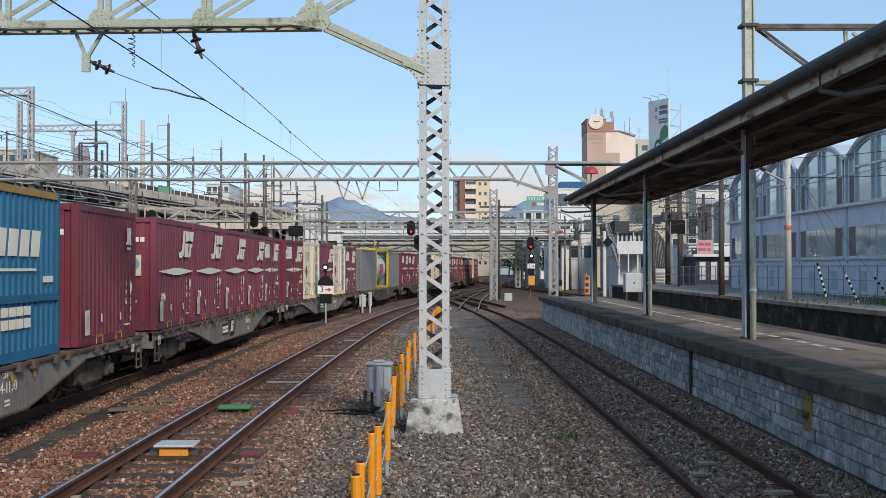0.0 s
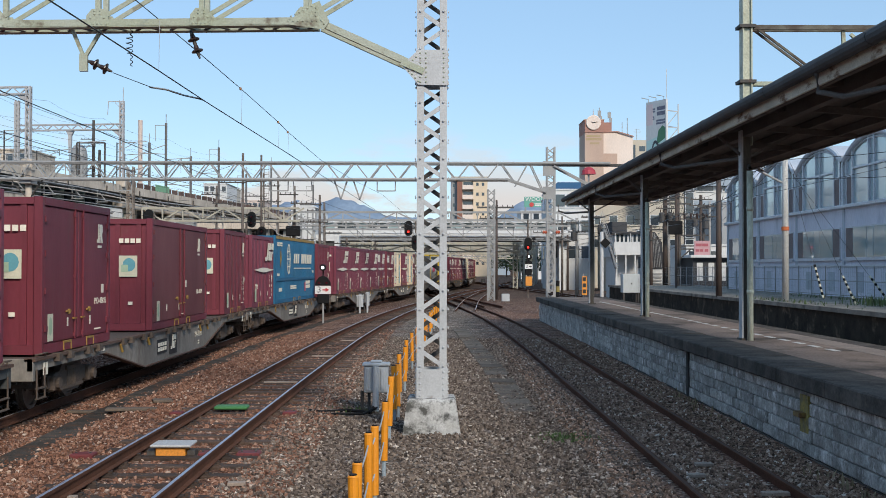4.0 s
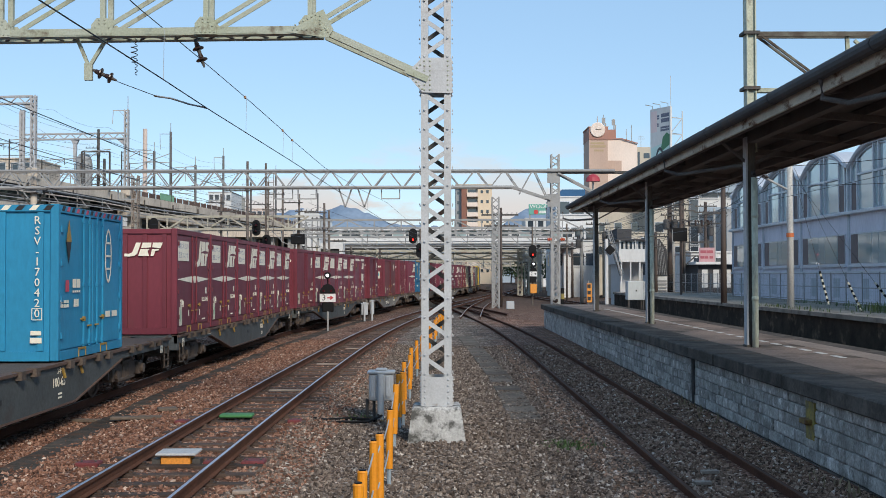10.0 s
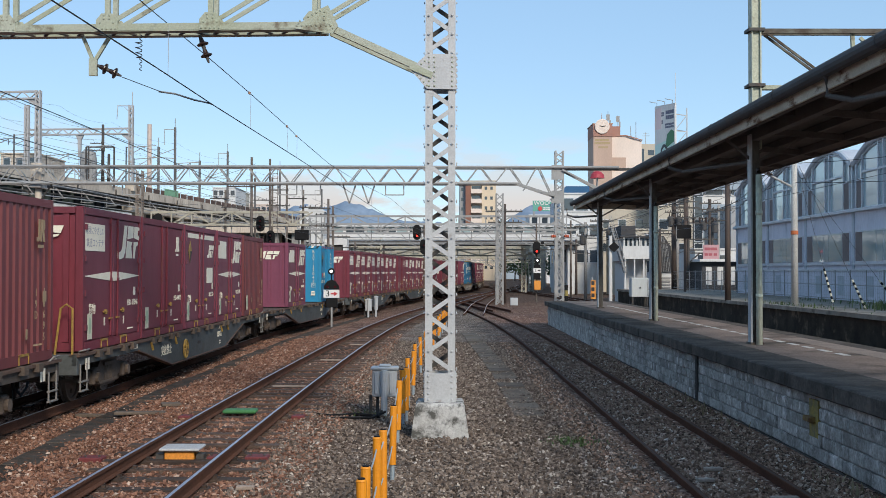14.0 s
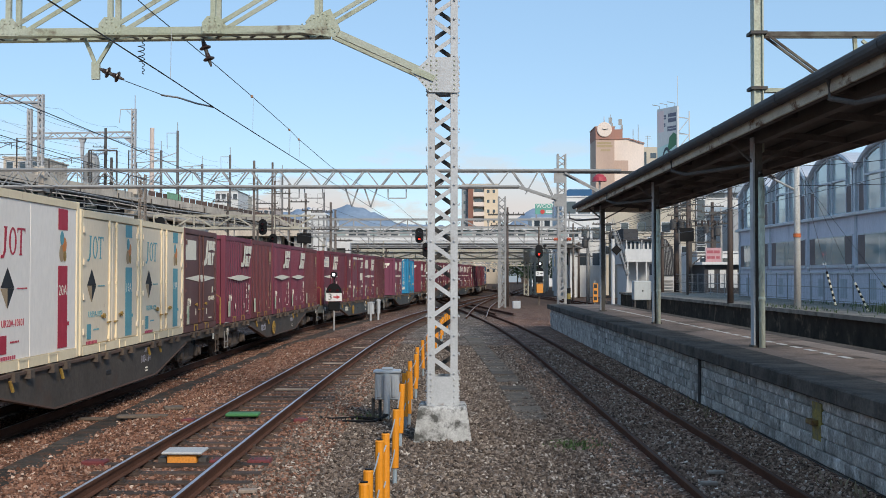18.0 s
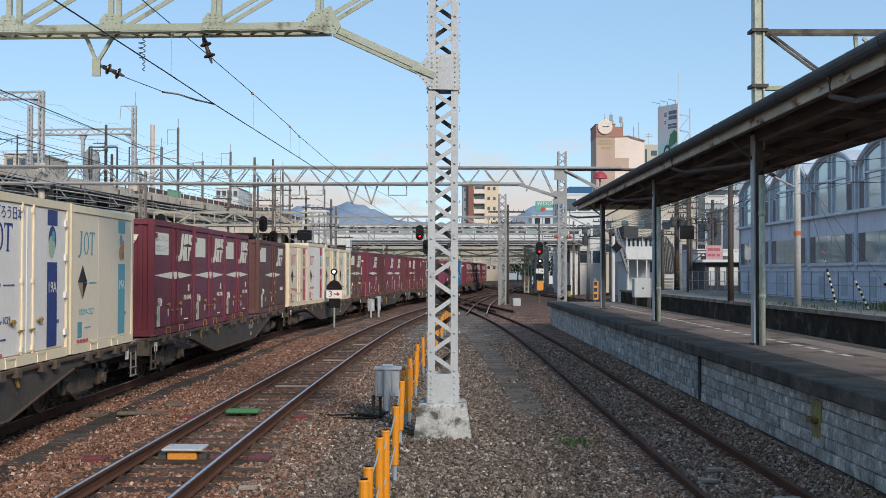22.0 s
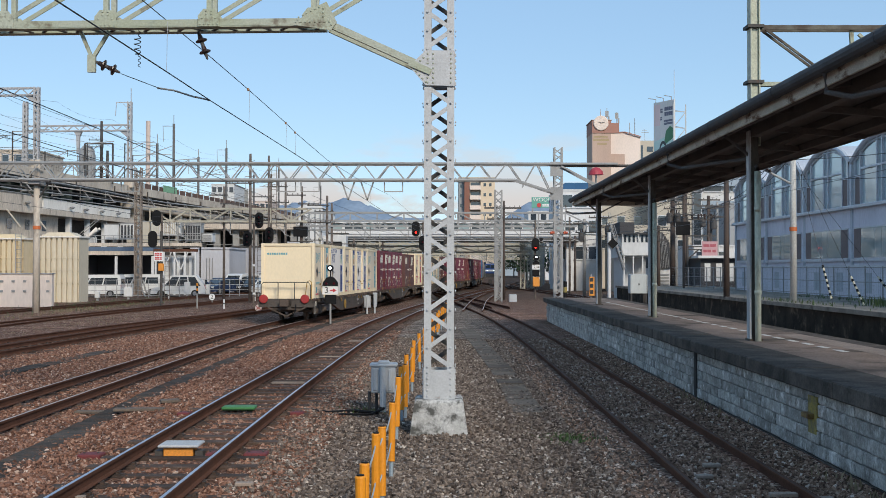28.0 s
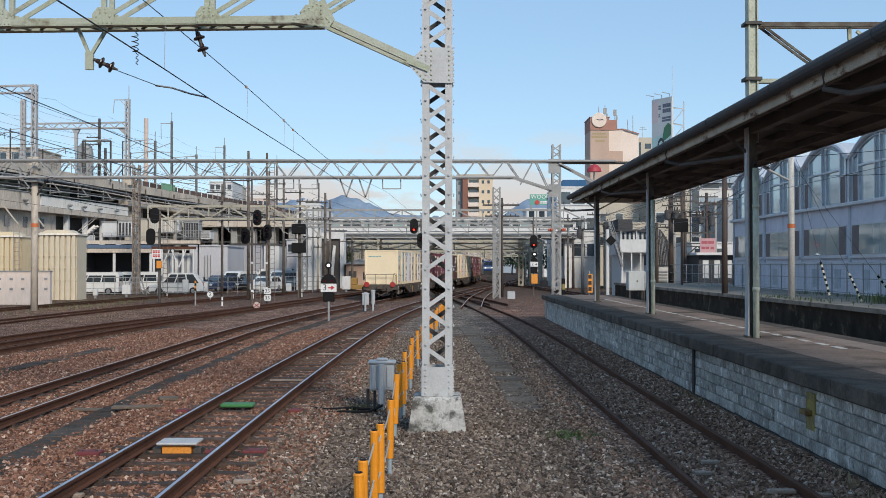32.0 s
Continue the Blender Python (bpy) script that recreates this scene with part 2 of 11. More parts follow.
    def line(self, pts, r, n=5):
        """A tube through several points."""
        pts = [Vector(p) for p in pts]
        vs, fs = [], []
        for i, p in enumerate(pts):
            d = (pts[min(i + 1, len(pts) - 1)] - pts[max(i - 1, 0)]).normalized()
            u = Vector((0, 0, 1)) if abs(d.z) < 0.95 else Vector((0, 1, 0))
            x = d.cross(u).normalized()
            z = x.cross(d)
            vs += [p + r * (math.cos(a) * x + math.sin(a) * z) for a in (2 * math.pi * k / n for k in range(n))]
        for i in range(len(pts) - 1):
            fs += [(i * n + k, i * n + (k + 1) % n, (i + 1) * n + (k + 1) % n, (i + 1) * n + k) for k in range(n)]
        return self.add(vs, fs)

    def sweep(self, pts, prof, closed=True):
        """A profile of (across, up) carried along ground points; ends capped."""
        n = len(prof)
        vs, fs = [], []
        for i, p in enumerate(pts):
            a, b = Vector(pts[max(i - 1, 0)]), Vector(pts[min(i + 1, len(pts) - 1)])
            d = (b - a)
            d.z = 0
            d.normalize()
            x = Vector((d.y, -d.x, 0))
            vs += [Vector(p) + x * u + Vector((0, 0, w)) for u, w in prof]
        for i in range(len(pts) - 1):
            for k in range(n if closed else n - 1):
                fs.append((i * n + k, (i + 1) * n + k, (i + 1) * n + (k + 1) % n, i * n + (k + 1) % n))
        if closed:
            fs += [tuple(range(n)), tuple(range((len(pts) - 1) * n, len(pts) * n))[::-1]]
        return self.add(vs, fs)

    def prism(self, poly, m, t):
        """Polygon (x, y) in the plane of m, pushed t along its z."""
        n = len(poly)
        vs = [m @ Vector((x, y, 0)) for x, y in poly] + [m @ Vector((x, y, t)) for x, y in poly]
        fs = [tuple(range(n))[::-1], tuple(range(n, 2 * n))] + [(i, (i + 1) % n, n + (i + 1) % n, n + i) for i in range(n)]
        return self.add(vs, fs)

    def lathe(self, prof, m, n=16):
        """Profile (radius, height) turned round the z axis of m."""
        vs, fs = [], []
        for r, h in prof:
            vs += [m @ Vector((r * math.cos(a), r * math.sin(a), h)) for a in (2 * math.pi * i / n for i in range(n))]
        for j in range(len(prof) - 1):
            fs += [(j * n + i, j * n + (i + 1) % n, (j + 1) * n + (i + 1) % n, (j + 1) * n + i) for i in range(n)]
        fs += [tuple(range(n))[::-1], tuple(range((len(prof) - 1) * n, len(prof) * n))]
        return self.add(vs, fs)

    def mesh(self, name, material, smooth=False):
        me = bpy.data.meshes.new(name)
        me.from_pydata([tuple(p) for p in self.v], [], self.f)
        me.materials.append(material)
        if smooth:
            me.polygons.foreach_set("use_smooth", [True] * len(me.polygons))
        me.update()
        return me


def part(name, shape, material, parent, label="", smooth=False):
    """One mesh object under a thing or part."""
    ob = new(name, shape if isinstance(shape, bpy.types.Mesh) else shape.mesh(name, material, smooth))
    ob.parent = parent
    if label:
        ob["label"] = label
    return ob


def thing(name, label, category, group="", kind="", at=None, shape=None, material=None, smooth=False):
    ob = new(name, shape.mesh(name, material, smooth) if shape else None)
    if at is not None:
        ob.matrix_world = at
    if not shape:
        ob.empty_display_size = 0.3
    return tagged(ob, label, category, group, kind)


def text_mesh(body, size, m, thick=0.004):
    """Raised letters as a Shape, in the plane of m, centred."""
    cu = bpy.data.curves.new("letters", 'FONT')
    cu.body, cu.size, cu.align_x, cu.align_y, cu.extrude, cu.resolution_u = body, size, 'CENTER', 'CENTER', thick, 2
    ob = bpy.data.objects.new("letters", cu)
    me = bpy.data.meshes.new_from_object(ob)
    s = Shape()
    s.add([m @ v.co for v in me.vertices], [tuple(p.vertices) for p in me.polygons])
    bpy.data.objects.remove(ob)
    bpy.data.meshes.remove(me)
    bpy.data.curves.remove(cu)
    return s


def spline(knots):
    """Smooth X over Y through (y, x) knots; returns a function."""
    ys, xs = [k[0] for k in knots], [k[1] for k in knots]
    sl = []
    for i in range(len(ys)):
        a, b = max(i - 1, 0), min(i + 1, len(ys) - 1)
        sl.append((xs[b] - xs[a]) / (ys[b] - ys[a]))

    def at(y):
        if y <= ys[0]:
            return xs[0] + sl[0] * (y - ys[0])
        if y >= ys[-1]:
            return xs[-1] + sl[-1] * (y - ys[-1])
        i = max(k for k in range(len(ys) - 1) if ys[k] <= y)
        h = ys[i + 1] - ys[i]
        t = (y - ys[i]) / h
        return ((2 * t ** 3 - 3 * t ** 2 + 1) * xs[i] + (t ** 3 - 2 * t ** 2 + t) * h * sl[i] + (-2 * t ** 3 + 3 * t ** 2) * xs[i + 1] + (t ** 3 - t ** 2) * h * sl[i + 1])
    return at

# ---- ground ----
train_x = spline([(-140, -7.4), (0, -7.4), (36, -7.4), (44, -7.3), (52, -6.85), (60, -6.2), (68, -5.42), (84, -4.1), (100, -2.4), (125, 1.0), (149, 3.5), (170, 4.8), (200, 5.4), (300, 5.6), (460, 5.6)])
middle_x = spline([(-40, -3.33), (11, -3.32), (20, -3.26), (30, -3.1), (38, -2.9), (48, -2.5), (60, -1.75), (70, -0.85), (85, 0.7), (105, 3.0), (140, 7.4), (220, 16.0)])
right_x = spline([(-40, 3.34), (12, 3.34), (25, 3.31), (36, 3.26), (45, 3.12), (53, 2.88), (62, 2.45), (82, 1.35), (105, -0.2), (150, -3.4), (240, -9)])


def smooth(a, b, x):
    t = np.clip((x - a) / (b - a), 0, 1)
    return t * t * (3 - 2 * t)


def ground_z(x, y):
    """Level of the ballast: a little raised under the middle track, lower under the others."""
    fade = 1 - smooth(60, 80, y)
    z = 0.045 * (1 - smooth(1.3, 2.3, abs(x - middle_x(y)))) * fade
    z += 0.11 * math.exp(-((x + 0.05) ** 2 + (y - 16.5) ** 2) / 1.6)
    z += (-0.075) * (1 - smooth(1.3, 2.3, abs(x - train_x(y)))) * fade
    z += 0.012 * (1 - smooth(1.1, 1.7, abs(x - right_x(y)))) * fade
    z += (-0.075) * smooth(60, 80, y)
    n = noise.noise(Vector((x * 1.3, y * 1.3, 0))) * 0.018 + noise.noise(Vector((x * 0.3, y * 0.3, 5))) * 0.02
    return float(z + n * (1 - smooth(90, 140, y)))


M_ballast = mat("ballast", (0.15, 0.085, 0.06), None)


def ballast_material():
    """Crushed stone: cells of mixed stone colours, rust-brown round the running tracks, grey on the siding."""
    m = M_ballast
    n, l = m.node_tree.nodes, m.node_tree.links
    n.clear()
    out, b = n.new("ShaderNodeOutputMaterial"), n.new("ShaderNodeBsdfPrincipled")
    l.new(b.outputs[0], out.inputs[0])
    b.inputs["Roughness"].default_value = 0.95
    b.inputs["Specular IOR Level"].default_value = 0.12
    co = n.new("ShaderNodeTexCoord")
    vo = n.new("ShaderNodeTexVoronoi")
    vo.inputs["Scale"].default_value = 24.0
    l.new(co.outputs["Object"], vo.inputs["Vector"])
    sep = n.new("ShaderNodeSeparateColor")
    l.new(vo.outputs["Color"], sep.inputs[0])

    def ramp(stops):
        r = n.new("ShaderNodeValToRGB")
        r.color_ramp.elements[0].position, r.color_ramp.elements[0].color = stops[0][0], (*stops[0][1], 1)
        r.color_ramp.elements[1].position, r.color_ramp.elements[1].color = stops[-1][0], (*stops[-1][1], 1)
        for p, c in stops[1:-1]:
            r.color_ramp.elements.new(p).color = (*c, 1)
        return r
    rusty = ramp([(0, (0.065, 0.035, 0.026)), (0.4, (0.185, 0.097, 0.066)), (0.75, (0.29, 0.16, 0.115)), (0.93, (0.43, 0.29, 0.22)), (1, (0.68, 0.56, 0.47))])
    grey = ramp([(0, (0.055, 0.043, 0.036)), (0.45, (0.165, 0.128, 0.104)), (0.8, (0.27, 0.22, 0.18)), (0.95, (0.46, 0.38, 0.31)), (1, (0.70, 0.60, 0.52))])
    l.new(sep.outputs[0], rusty.inputs[0])
    l.new(sep.outputs[0], grey.inputs[0])
    pos = n.new("ShaderNodeSeparateXYZ")
    l.new(co.outputs["Object"], pos.inputs[0])
    ns = n.new("ShaderNodeTexNoise")
    ns.inputs["Scale"].default_value, ns.inputs["Detail"].default_value = 0.55, 5
    l.new(co.outputs["Object"], ns.inputs["Vector"])
    ma = n.new("ShaderNodeMath")
    ma.operation = 'MULTIPLY_ADD'
    ma.inputs[1].default_value = 2.6
    l.new(ns.outputs["Fac"], ma.inputs[0])
    l.new(pos.outputs["X"], ma.inputs[2])
    mr = n.new("ShaderNodeMapRange")
    mr.inputs[1].default_value, mr.inputs[2].default_value = -0.9, 0.1
    l.new(ma.outputs[0], mr.inputs[0])
    mx = n.new("ShaderNodeMixRGB")
    # the siding lies in rust-brown ballast again
    sd = n.new("ShaderNodeMapRange")
    sd.inputs[1].default_value, sd.inputs[2].default_value, sd.inputs[3].default_value, sd.inputs[4].default_value = 2.9, 4.1, 1.0, 0.0
    l.new(ma.outputs[0], sd.inputs[0])
    sm = n.new("ShaderNodeMath")
    sm.operation = 'MULTIPLY'
    l.new(mr.outputs[0], sm.inputs[0])
    l.new(sd.outputs[0], sm.inputs[1])
    l.new(sm.outputs[0], mx.inputs[0])
    l.new(rusty.outputs[0], mx.inputs[1])
    l.new(grey.outputs[0], mx.inputs[2])
    # patches of dirt and oil
    n2 = n.new("ShaderNodeTexNoise")
    n2.inputs["Scale"].default_value, n2.inputs["Detail"].default_value = 0.9, 6
    l.new(co.outputs["Object"], n2.inputs["Vector"])
    r2 = n.new("ShaderNodeMapRange")
    r2.inputs[1].default_value, r2.inputs[2].default_value, r2.inputs[3].default_value, r2.inputs[4].default_value = 0.35, 0.65, 0.62, 1.2
    l.new(n2.outputs["Fac"], r2.inputs[0])
    m2 = n.new("ShaderNodeMixRGB")
    m2.blend_type, m2.inputs[0].default_value = 'MULTIPLY', 1.0
    l.new(mx.outputs[0], m2.inputs[1])
    l.new(r2.outputs[0], m2.inputs[2])
    # slightly darker over the outer yard
    yd = n.new("ShaderNodeMapRange")
    yd.inputs[1].default_value, yd.inputs[2].default_value, yd.inputs[3].default_value, yd.inputs[4].default_value = -8.6, -10.6, 1.0, 0.9
    l.new(ma.outputs[0], yd.inputs[0])
    m3 = n.new("ShaderNodeMixRGB")
    m3.blend_type, m3.inputs[0].default_value = 'MULTIPLY', 1.0
    l.new(m2.outputs[0], m3.inputs[1])
    l.new(yd.outputs[0], m3.inputs[2])
    # dark brown mixed in with distance, towards the station throat
    yt = n.new("ShaderNodeMapRange")
    yt.inputs[1].default_value, yt.inputs[2].default_value, yt.inputs[3].default_value, yt.inputs[4].default_value = 62, 100, 0.0, 1.0
    l.new(pos.outputs["Y"], yt.inputs[0])
    m4 = n.new("ShaderNodeMixRGB")
    m4.inputs[2].default_value = (0.085, 0.062, 0.048, 1)
    fm = n.new("ShaderNodeMath")
    fm.operation = 'MULTIPLY'
    fm.inputs[1].default_value = 0.7
    l.new(yt.outputs[0], fm.inputs[0])
    l.new(fm.outputs[0], m4.inputs[0])
    l.new(m3.outputs[0], m4.inputs[1])
    l.new(m4.outputs[0], b.inputs["Base Color"])
    bp = n.new("ShaderNodeBump")
    bp.inputs["Strength"].default_value, bp.inputs["Distance"].default_value = 0.9, 0.035
    bp.invert = True
    l.new(vo.outputs["Distance"], bp.inputs["Height"])
    l.new(bp.outputs[0], b.inputs["Normal"])


ballast_material()


def build_ground():
    xs = [-1500, -700, -350, -200, -130, -90] + list(np.arange(-70, -16, 1.5)) + list(np.arange(-16, 16, 0.25)) + list(np.arange(16, 46, 2)) + [60, 90, 140, 250, 500, 900, 1600]
    ys = [-400, -150, -60, -30, -12, -4, 2] + list(np.arange(6, 60, 0.5)) + list(np.arange(60, 150, 1.5)) + [152, 160, 175, 200, 240, 300, 400, 600, 1000, 1800, 3600]
    vs = [(x, y, ground_z(x, y)) for y in ys for x in xs]
    nx = len(xs)
    fs = [(j * nx + i, j * nx + i + 1, (j + 1) * nx + i + 1, (j + 1) * nx + i) for j in range(len(ys) - 1) for i in range(nx - 1)]
    me = bpy.data.meshes.new("ground")
    me.from_pydata(vs, [], fs)
    me.materials.append(M_ballast)
    me.polygons.foreach_set("use_smooth", [True] * len(me.polygons))
    return tagged(new("ground", me), "brown and grey crushed stone ballast of a station yard", "ground", kind="structure")


build_ground()


def scatter_stones(name, x0, x1, y0, y1, count, material, label, seed):
    rnd = np.random.RandomState(seed)
    base = np.array([(x, y, z) for x in (-1, 1) for y in (-1, 1) for z in (-1, 1)], float)
    tri = np.array([(0, 1, 3), (0, 3, 2), (4, 6, 7), (4, 7, 5), (0, 4, 5), (0, 5, 1), (2, 3, 7), (2, 7, 6), (0, 2, 6), (0, 6, 4), (1, 5, 7), (1, 7, 3)])
    V, T = [], []
    k = 0
    for _ in range(count):
        u = rnd.rand()
        y = y0 * (y1 / y0) ** u
        x = x0 + (x1 - x0) * rnd.rand()
        if min(abs(abs(x - f(y)) - 0.566) for f in (middle_x, train_x, right_x)) < 0.13:
            continue
        if abs(x - middle_x(y)) < 0.6 and rnd.rand() < 0.45:
            continue
        s = 0.0095 + 0.0125 * rnd.rand() ** 1.8
        a = rnd.rand() * 6.28
        p = base * (s * (0.6 + 0.6 * rnd.rand(8, 1))) * np.array([1.25, 0.95, 0.75])
        p += rnd.randn(8, 3) * s * 0.22
        p = p @ np.array(Euler((rnd.rand() * 6.28, rnd.rand() * 6.28, 0)).to_matrix())
        c, sn = math.cos(a), math.sin(a)
        p = p @ np.array([(c, -sn, 0), (sn, c, 0), (0, 0, 1)])
        p += (x, y, ground_z(x, y) + s * 0.35)
        V.append(p)
        T.append(tri + k)
        k += 8
    me = bpy.data.meshes.new(name)
    me.from_pydata(np.concatenate(V).tolist(), [], np.concatenate(T).tolist())
    me.materials.append(material)
    return tagged(new(name, me), label, "gravel", kind="stuff")


def stone_mat(name, stops):
    """Each stone takes one colour of the mix; fine grain on top."""
    m = bpy.data.materials.new(name)
    m.use_nodes = True
    n, l = m.node_tree.nodes, m.node_tree.links
    b = n["Principled BSDF"]
    b.inputs["Roughness"].default_value, b.inputs["Specular IOR Level"].default_value = 0.95, 0.15
    ge, r = n.new("ShaderNodeNewGeometry"), n.new("ShaderNodeValToRGB")
    l.new(ge.outputs["Random Per Island"], r.inputs[0])
    r.color_ramp.elements[0].position, r.color_ramp.elements[0].color = stops[0][0], (*stops[0][1], 1)
    r.color_ramp.elements[1].position, r.color_ramp.elements[1].color = stops[-1][0], (*stops[-1][1], 1)
    for p, c in stops[1:-1]:
        r.color_ramp.elements.new(p).color = (*c, 1)
    co, t, mr, mx = n.new("ShaderNodeTexCoord"), n.new("ShaderNodeTexNoise"), n.new("ShaderNodeMapRange"), n.new("ShaderNodeMixRGB")
    t.inputs["Scale"].default_value, t.inputs["Detail"].default_value = 45, 4
    l.new(co.outputs["Object"], t.inputs["Vector"])
    mr.inputs[1].default_value, mr.inputs[2].default_value, mr.inputs[3].default_value, mr.inputs[4].default_value = 0.3, 0.7, 0.65, 1.3
    l.new(t.outputs["Fac"], mr.inputs[0])
    mx.blend_type, mx.inputs[0].default_value = 'MULTIPLY', 1.0
    l.new(r.outputs[0], mx.inputs[1])
    l.new(mr.outputs[0], mx.inputs[2])
    l.new(mx.outputs[0], b.inputs["Base Color"])
    return m


M_stone_rust = stone_mat("rust_stained_stone", [(0, (0.08, 0.042, 0.030)), (0.4, (0.20, 0.100, 0.068)), (0.75, (0.29, 0.155, 0.108)), (0.94, (0.38, 0.24, 0.175)), (1, (0.58, 0.46, 0.38))])
M_stone_grey = stone_mat("grey_brown_stone", [(0, (0.055, 0.043, 0.036)), (0.4, (0.140, 0.108, 0.089)), (0.75, (0.215, 0.170, 0.140)), (0.95, (0.33, 0.275, 0.23)), (1, (0.56, 0.50, 0.44))])
scatter_stones("gravel", -13.0, -1.6, 10.0, 44.0, 84000, M_stone_rust, "loose rust-brown ballast stones between the rails", 1)
scatter_stones("gravel", -2.4, 2.5, 10.0, 40.0, 48000, M_stone_grey, "loose grey-brown gravel beside the siding", 2)
M_stone_siding = stone_mat("warm_brown_siding_stone", [(0, (0.10, 0.066, 0.049)), (0.4, (0.25, 0.160, 0.114)), (0.75, (0.37, 0.245, 0.180)), (0.94, (0.50, 0.37, 0.29)), (1, (0.74, 0.65, 0.57))])
scatter_stones("gravel", 2.0, 4.85, 10.0, 40.0, 26000, M_stone_siding, "loose warm brown ballast of the siding", 3)

# ---- tracks ----
RAIL = [(-0.0325, 0.15), (-0.032, 0.118), (-0.008, 0.108), (-0.008, 0.028), (-0.05, 0.012), (-0.05, 0.0), (0.05, 0.0), (0.05, 0.012), (0.008, 0.028), (0.008, 0.108), (0.032, 0.118), (0.0325, 0.15)]
HEAD = [(-0.020, 0.150), (-0.015, 0.1535), (0.015, 0.1535), (0.020, 0.150)]


def sleeper_mesh():
    s = Shape()
    s.box(-1.05, 1.05, -0.1, 0.1, -0.14, 0.0, c=0.012)
    s.box(-0.70, -0.43, -0.075, 0.075, -0.002, 0.012)
    s.box(0.43, 0.70, -0.075, 0.075, -0.002, 0.012)
    for x in (-0.655, -0.475, 0.475, 0.655):
        s.box(x - 0.02, x + 0.02, -0.03, 0.03, 0.01, 0.04)
    return s.mesh("sleeper", M_sleeper)


SLEEPER = sleeper_mesh()


def track(label, path, y0, y1, z, head, sleep_to, step=0.62, ystep=2.0, sink=0.0):
    t = thing("railway_track", label, "track", "railway tracks", "structure")
    ys = list(np.arange(y0, y1, ystep)) + [y1]
    for side in (-1, 1):
        pts = []
        for y in ys:
            d = (path(y + 0.1) - path(y - 0.1)) / 0.2
            k = 1 / math.sqrt(1 + d * d)
            pts.append((path(y) + side * 0.566 * k, y - side * 0.566 * d * k, z - 0.15))
        r = part("rail", Shape().sweep(pts, RAIL), M_rail_side, t, "rusty brown steel rail with a worn head")
        part("rail_head", Shape().sweep(pts, HEAD), head, r)
    y = y0
    rnd = random.Random(int(z * 1000) + int(y1))
    while y < sleep_to:
        d = (path(y + 0.1) - path(y - 0.1)) / 0.2
        o = new("sleeper", SLEEPER)
        o.parent = t
        o.matrix_basis = Matrix.Translation((path(y) + rnd.uniform(-0.04, 0.04), y, z - 0.155 - sink * rnd.random() ** 0.5)) @ Matrix.Rotation(-math.atan(d) + rnd.uniform(-0.02, 0.02), 4, "Z")
        y += step + rnd.uniform(-0.03, 0.03)
    return t


Z_MID, Z_LOW = 0.25, 0.12
track("main line track with bright polished rails on wooden sleepers", middle_x, 2, 150, Z_MID, M_rail_top, 66, 0.62, 2.0, 0.03)
track("goods track with worn rails that the freight train runs on", train_x, -20, 300, Z_LOW, M_rail_semi, 72, 0.62, 2.0, 0.06)
track("disused siding with rusted rails beside the platform wall", right_x, 2, 200, Z_LOW, M_rail_dull, 60, 0.62, 2.0, 0.035)
yard_1 = spline([(-20, -13.6), (20, -13.3), (33, -12.75), (46, -11.9), (60, -10.6), (80, -8.6), (110, -5.2), (160, 1.0), (220, 4)])
yard_1b = spline([(-20, -14.9), (20, -14.5), (36, -13.9), (46, -12.9), (58, -11.1), (80, -8.75)])
yard_2 = spline([(-20, -19.5), (40, -19.2), (56, -18.7), (75, -17.0), (100, -13.6), (150, -6)])
yard_3 = spline([(-20, -25.5), (50, -24.8), (70, -23.8), (100, -20.5), (150, -13)])
track("rusty yard track with a turnout", yard_1, 14, 190, 0.18, M_rail_dull, 60)
track("diverging rusty track of a turnout", yard_1b, 14, 78, 0.17, M_rail_dull, 60, 0.8)
track("rusty yard track on brown ballast", yard_2, 25, 150, 0.10, M_rail_dull, 60, 1.0)
track("rusty yard track beside the car park", yard_3, 25, 150, 0.10, M_rail_dull, 60, 1.2)
far_1 = spline([(70, 3.6), (85, 2.2), (105, 0.6), (130, -1.6), (200, -6)])
far_2 = spline([(60, 12.4), (90, 12.0), (120, 10.5), (160, 8), (240, 4)])
far_3 = spline([(64, 1.7), (85, 2.8), (110, 4.8), (140, 7.6), (200, 14)])
track("rusty crossover track in the station throat", far_1, 70, 200, 0.12, M_rail_dull, 71)
track("track leaving the second platform", far_2, 58, 240, 0.12, M_rail_semi, 59)
track("crossover track in the station throat", far_3, 64, 200, 0.12, M_rail_semi, 65)
second_x = spline([(-20, 12.4), (30, 12.4), (58, 12.4)])
track("track with brown rails between the two platforms", second_x, 2, 58, 0.12, M_rail_semi, 56, 1.0)

# ---- cable troughs ----
M_trough = mat("dark_trough_concrete", (0.085, 0.074, 0.064), (0.05, 0.044, 0.038), 0.95, scale=2.5, amount=1.0, fine=30, fine_amount=0.4, bump=0.7, vary=0.25, spec=0.12, stain=(0.12, 0.07, 0.048), stain_scale=3, stain_cut=(0.52, 0.66))


def trough(label, path, y0, y1, width, piece, material=None):
    t = thing("cable_trough", label, "cable trough", "cable troughs", "structure")
    me = Shape().box(-width / 2, width / 2, 0.008, piece - 0.012, -0.10, 0.03, c=0.008).mesh("lid", material or M_trough)
    rnd = random.Random(7)
    y = y0
    while y < y1:
        o = new("lid", me)
        o.parent = t
        o.matrix_basis = pose(path(y), y, ground_z(path(y), y) - 0.008 + rnd.uniform(-0.006, 0.012), rnd.uniform(-0.6, 0.6), rnd.uniform(-1, 1), rnd.uniform(-1.2, 1.2) - math.degrees(math.atan(path(y + 0.5) - path(y - 0.5))))
        y += piece
    return t


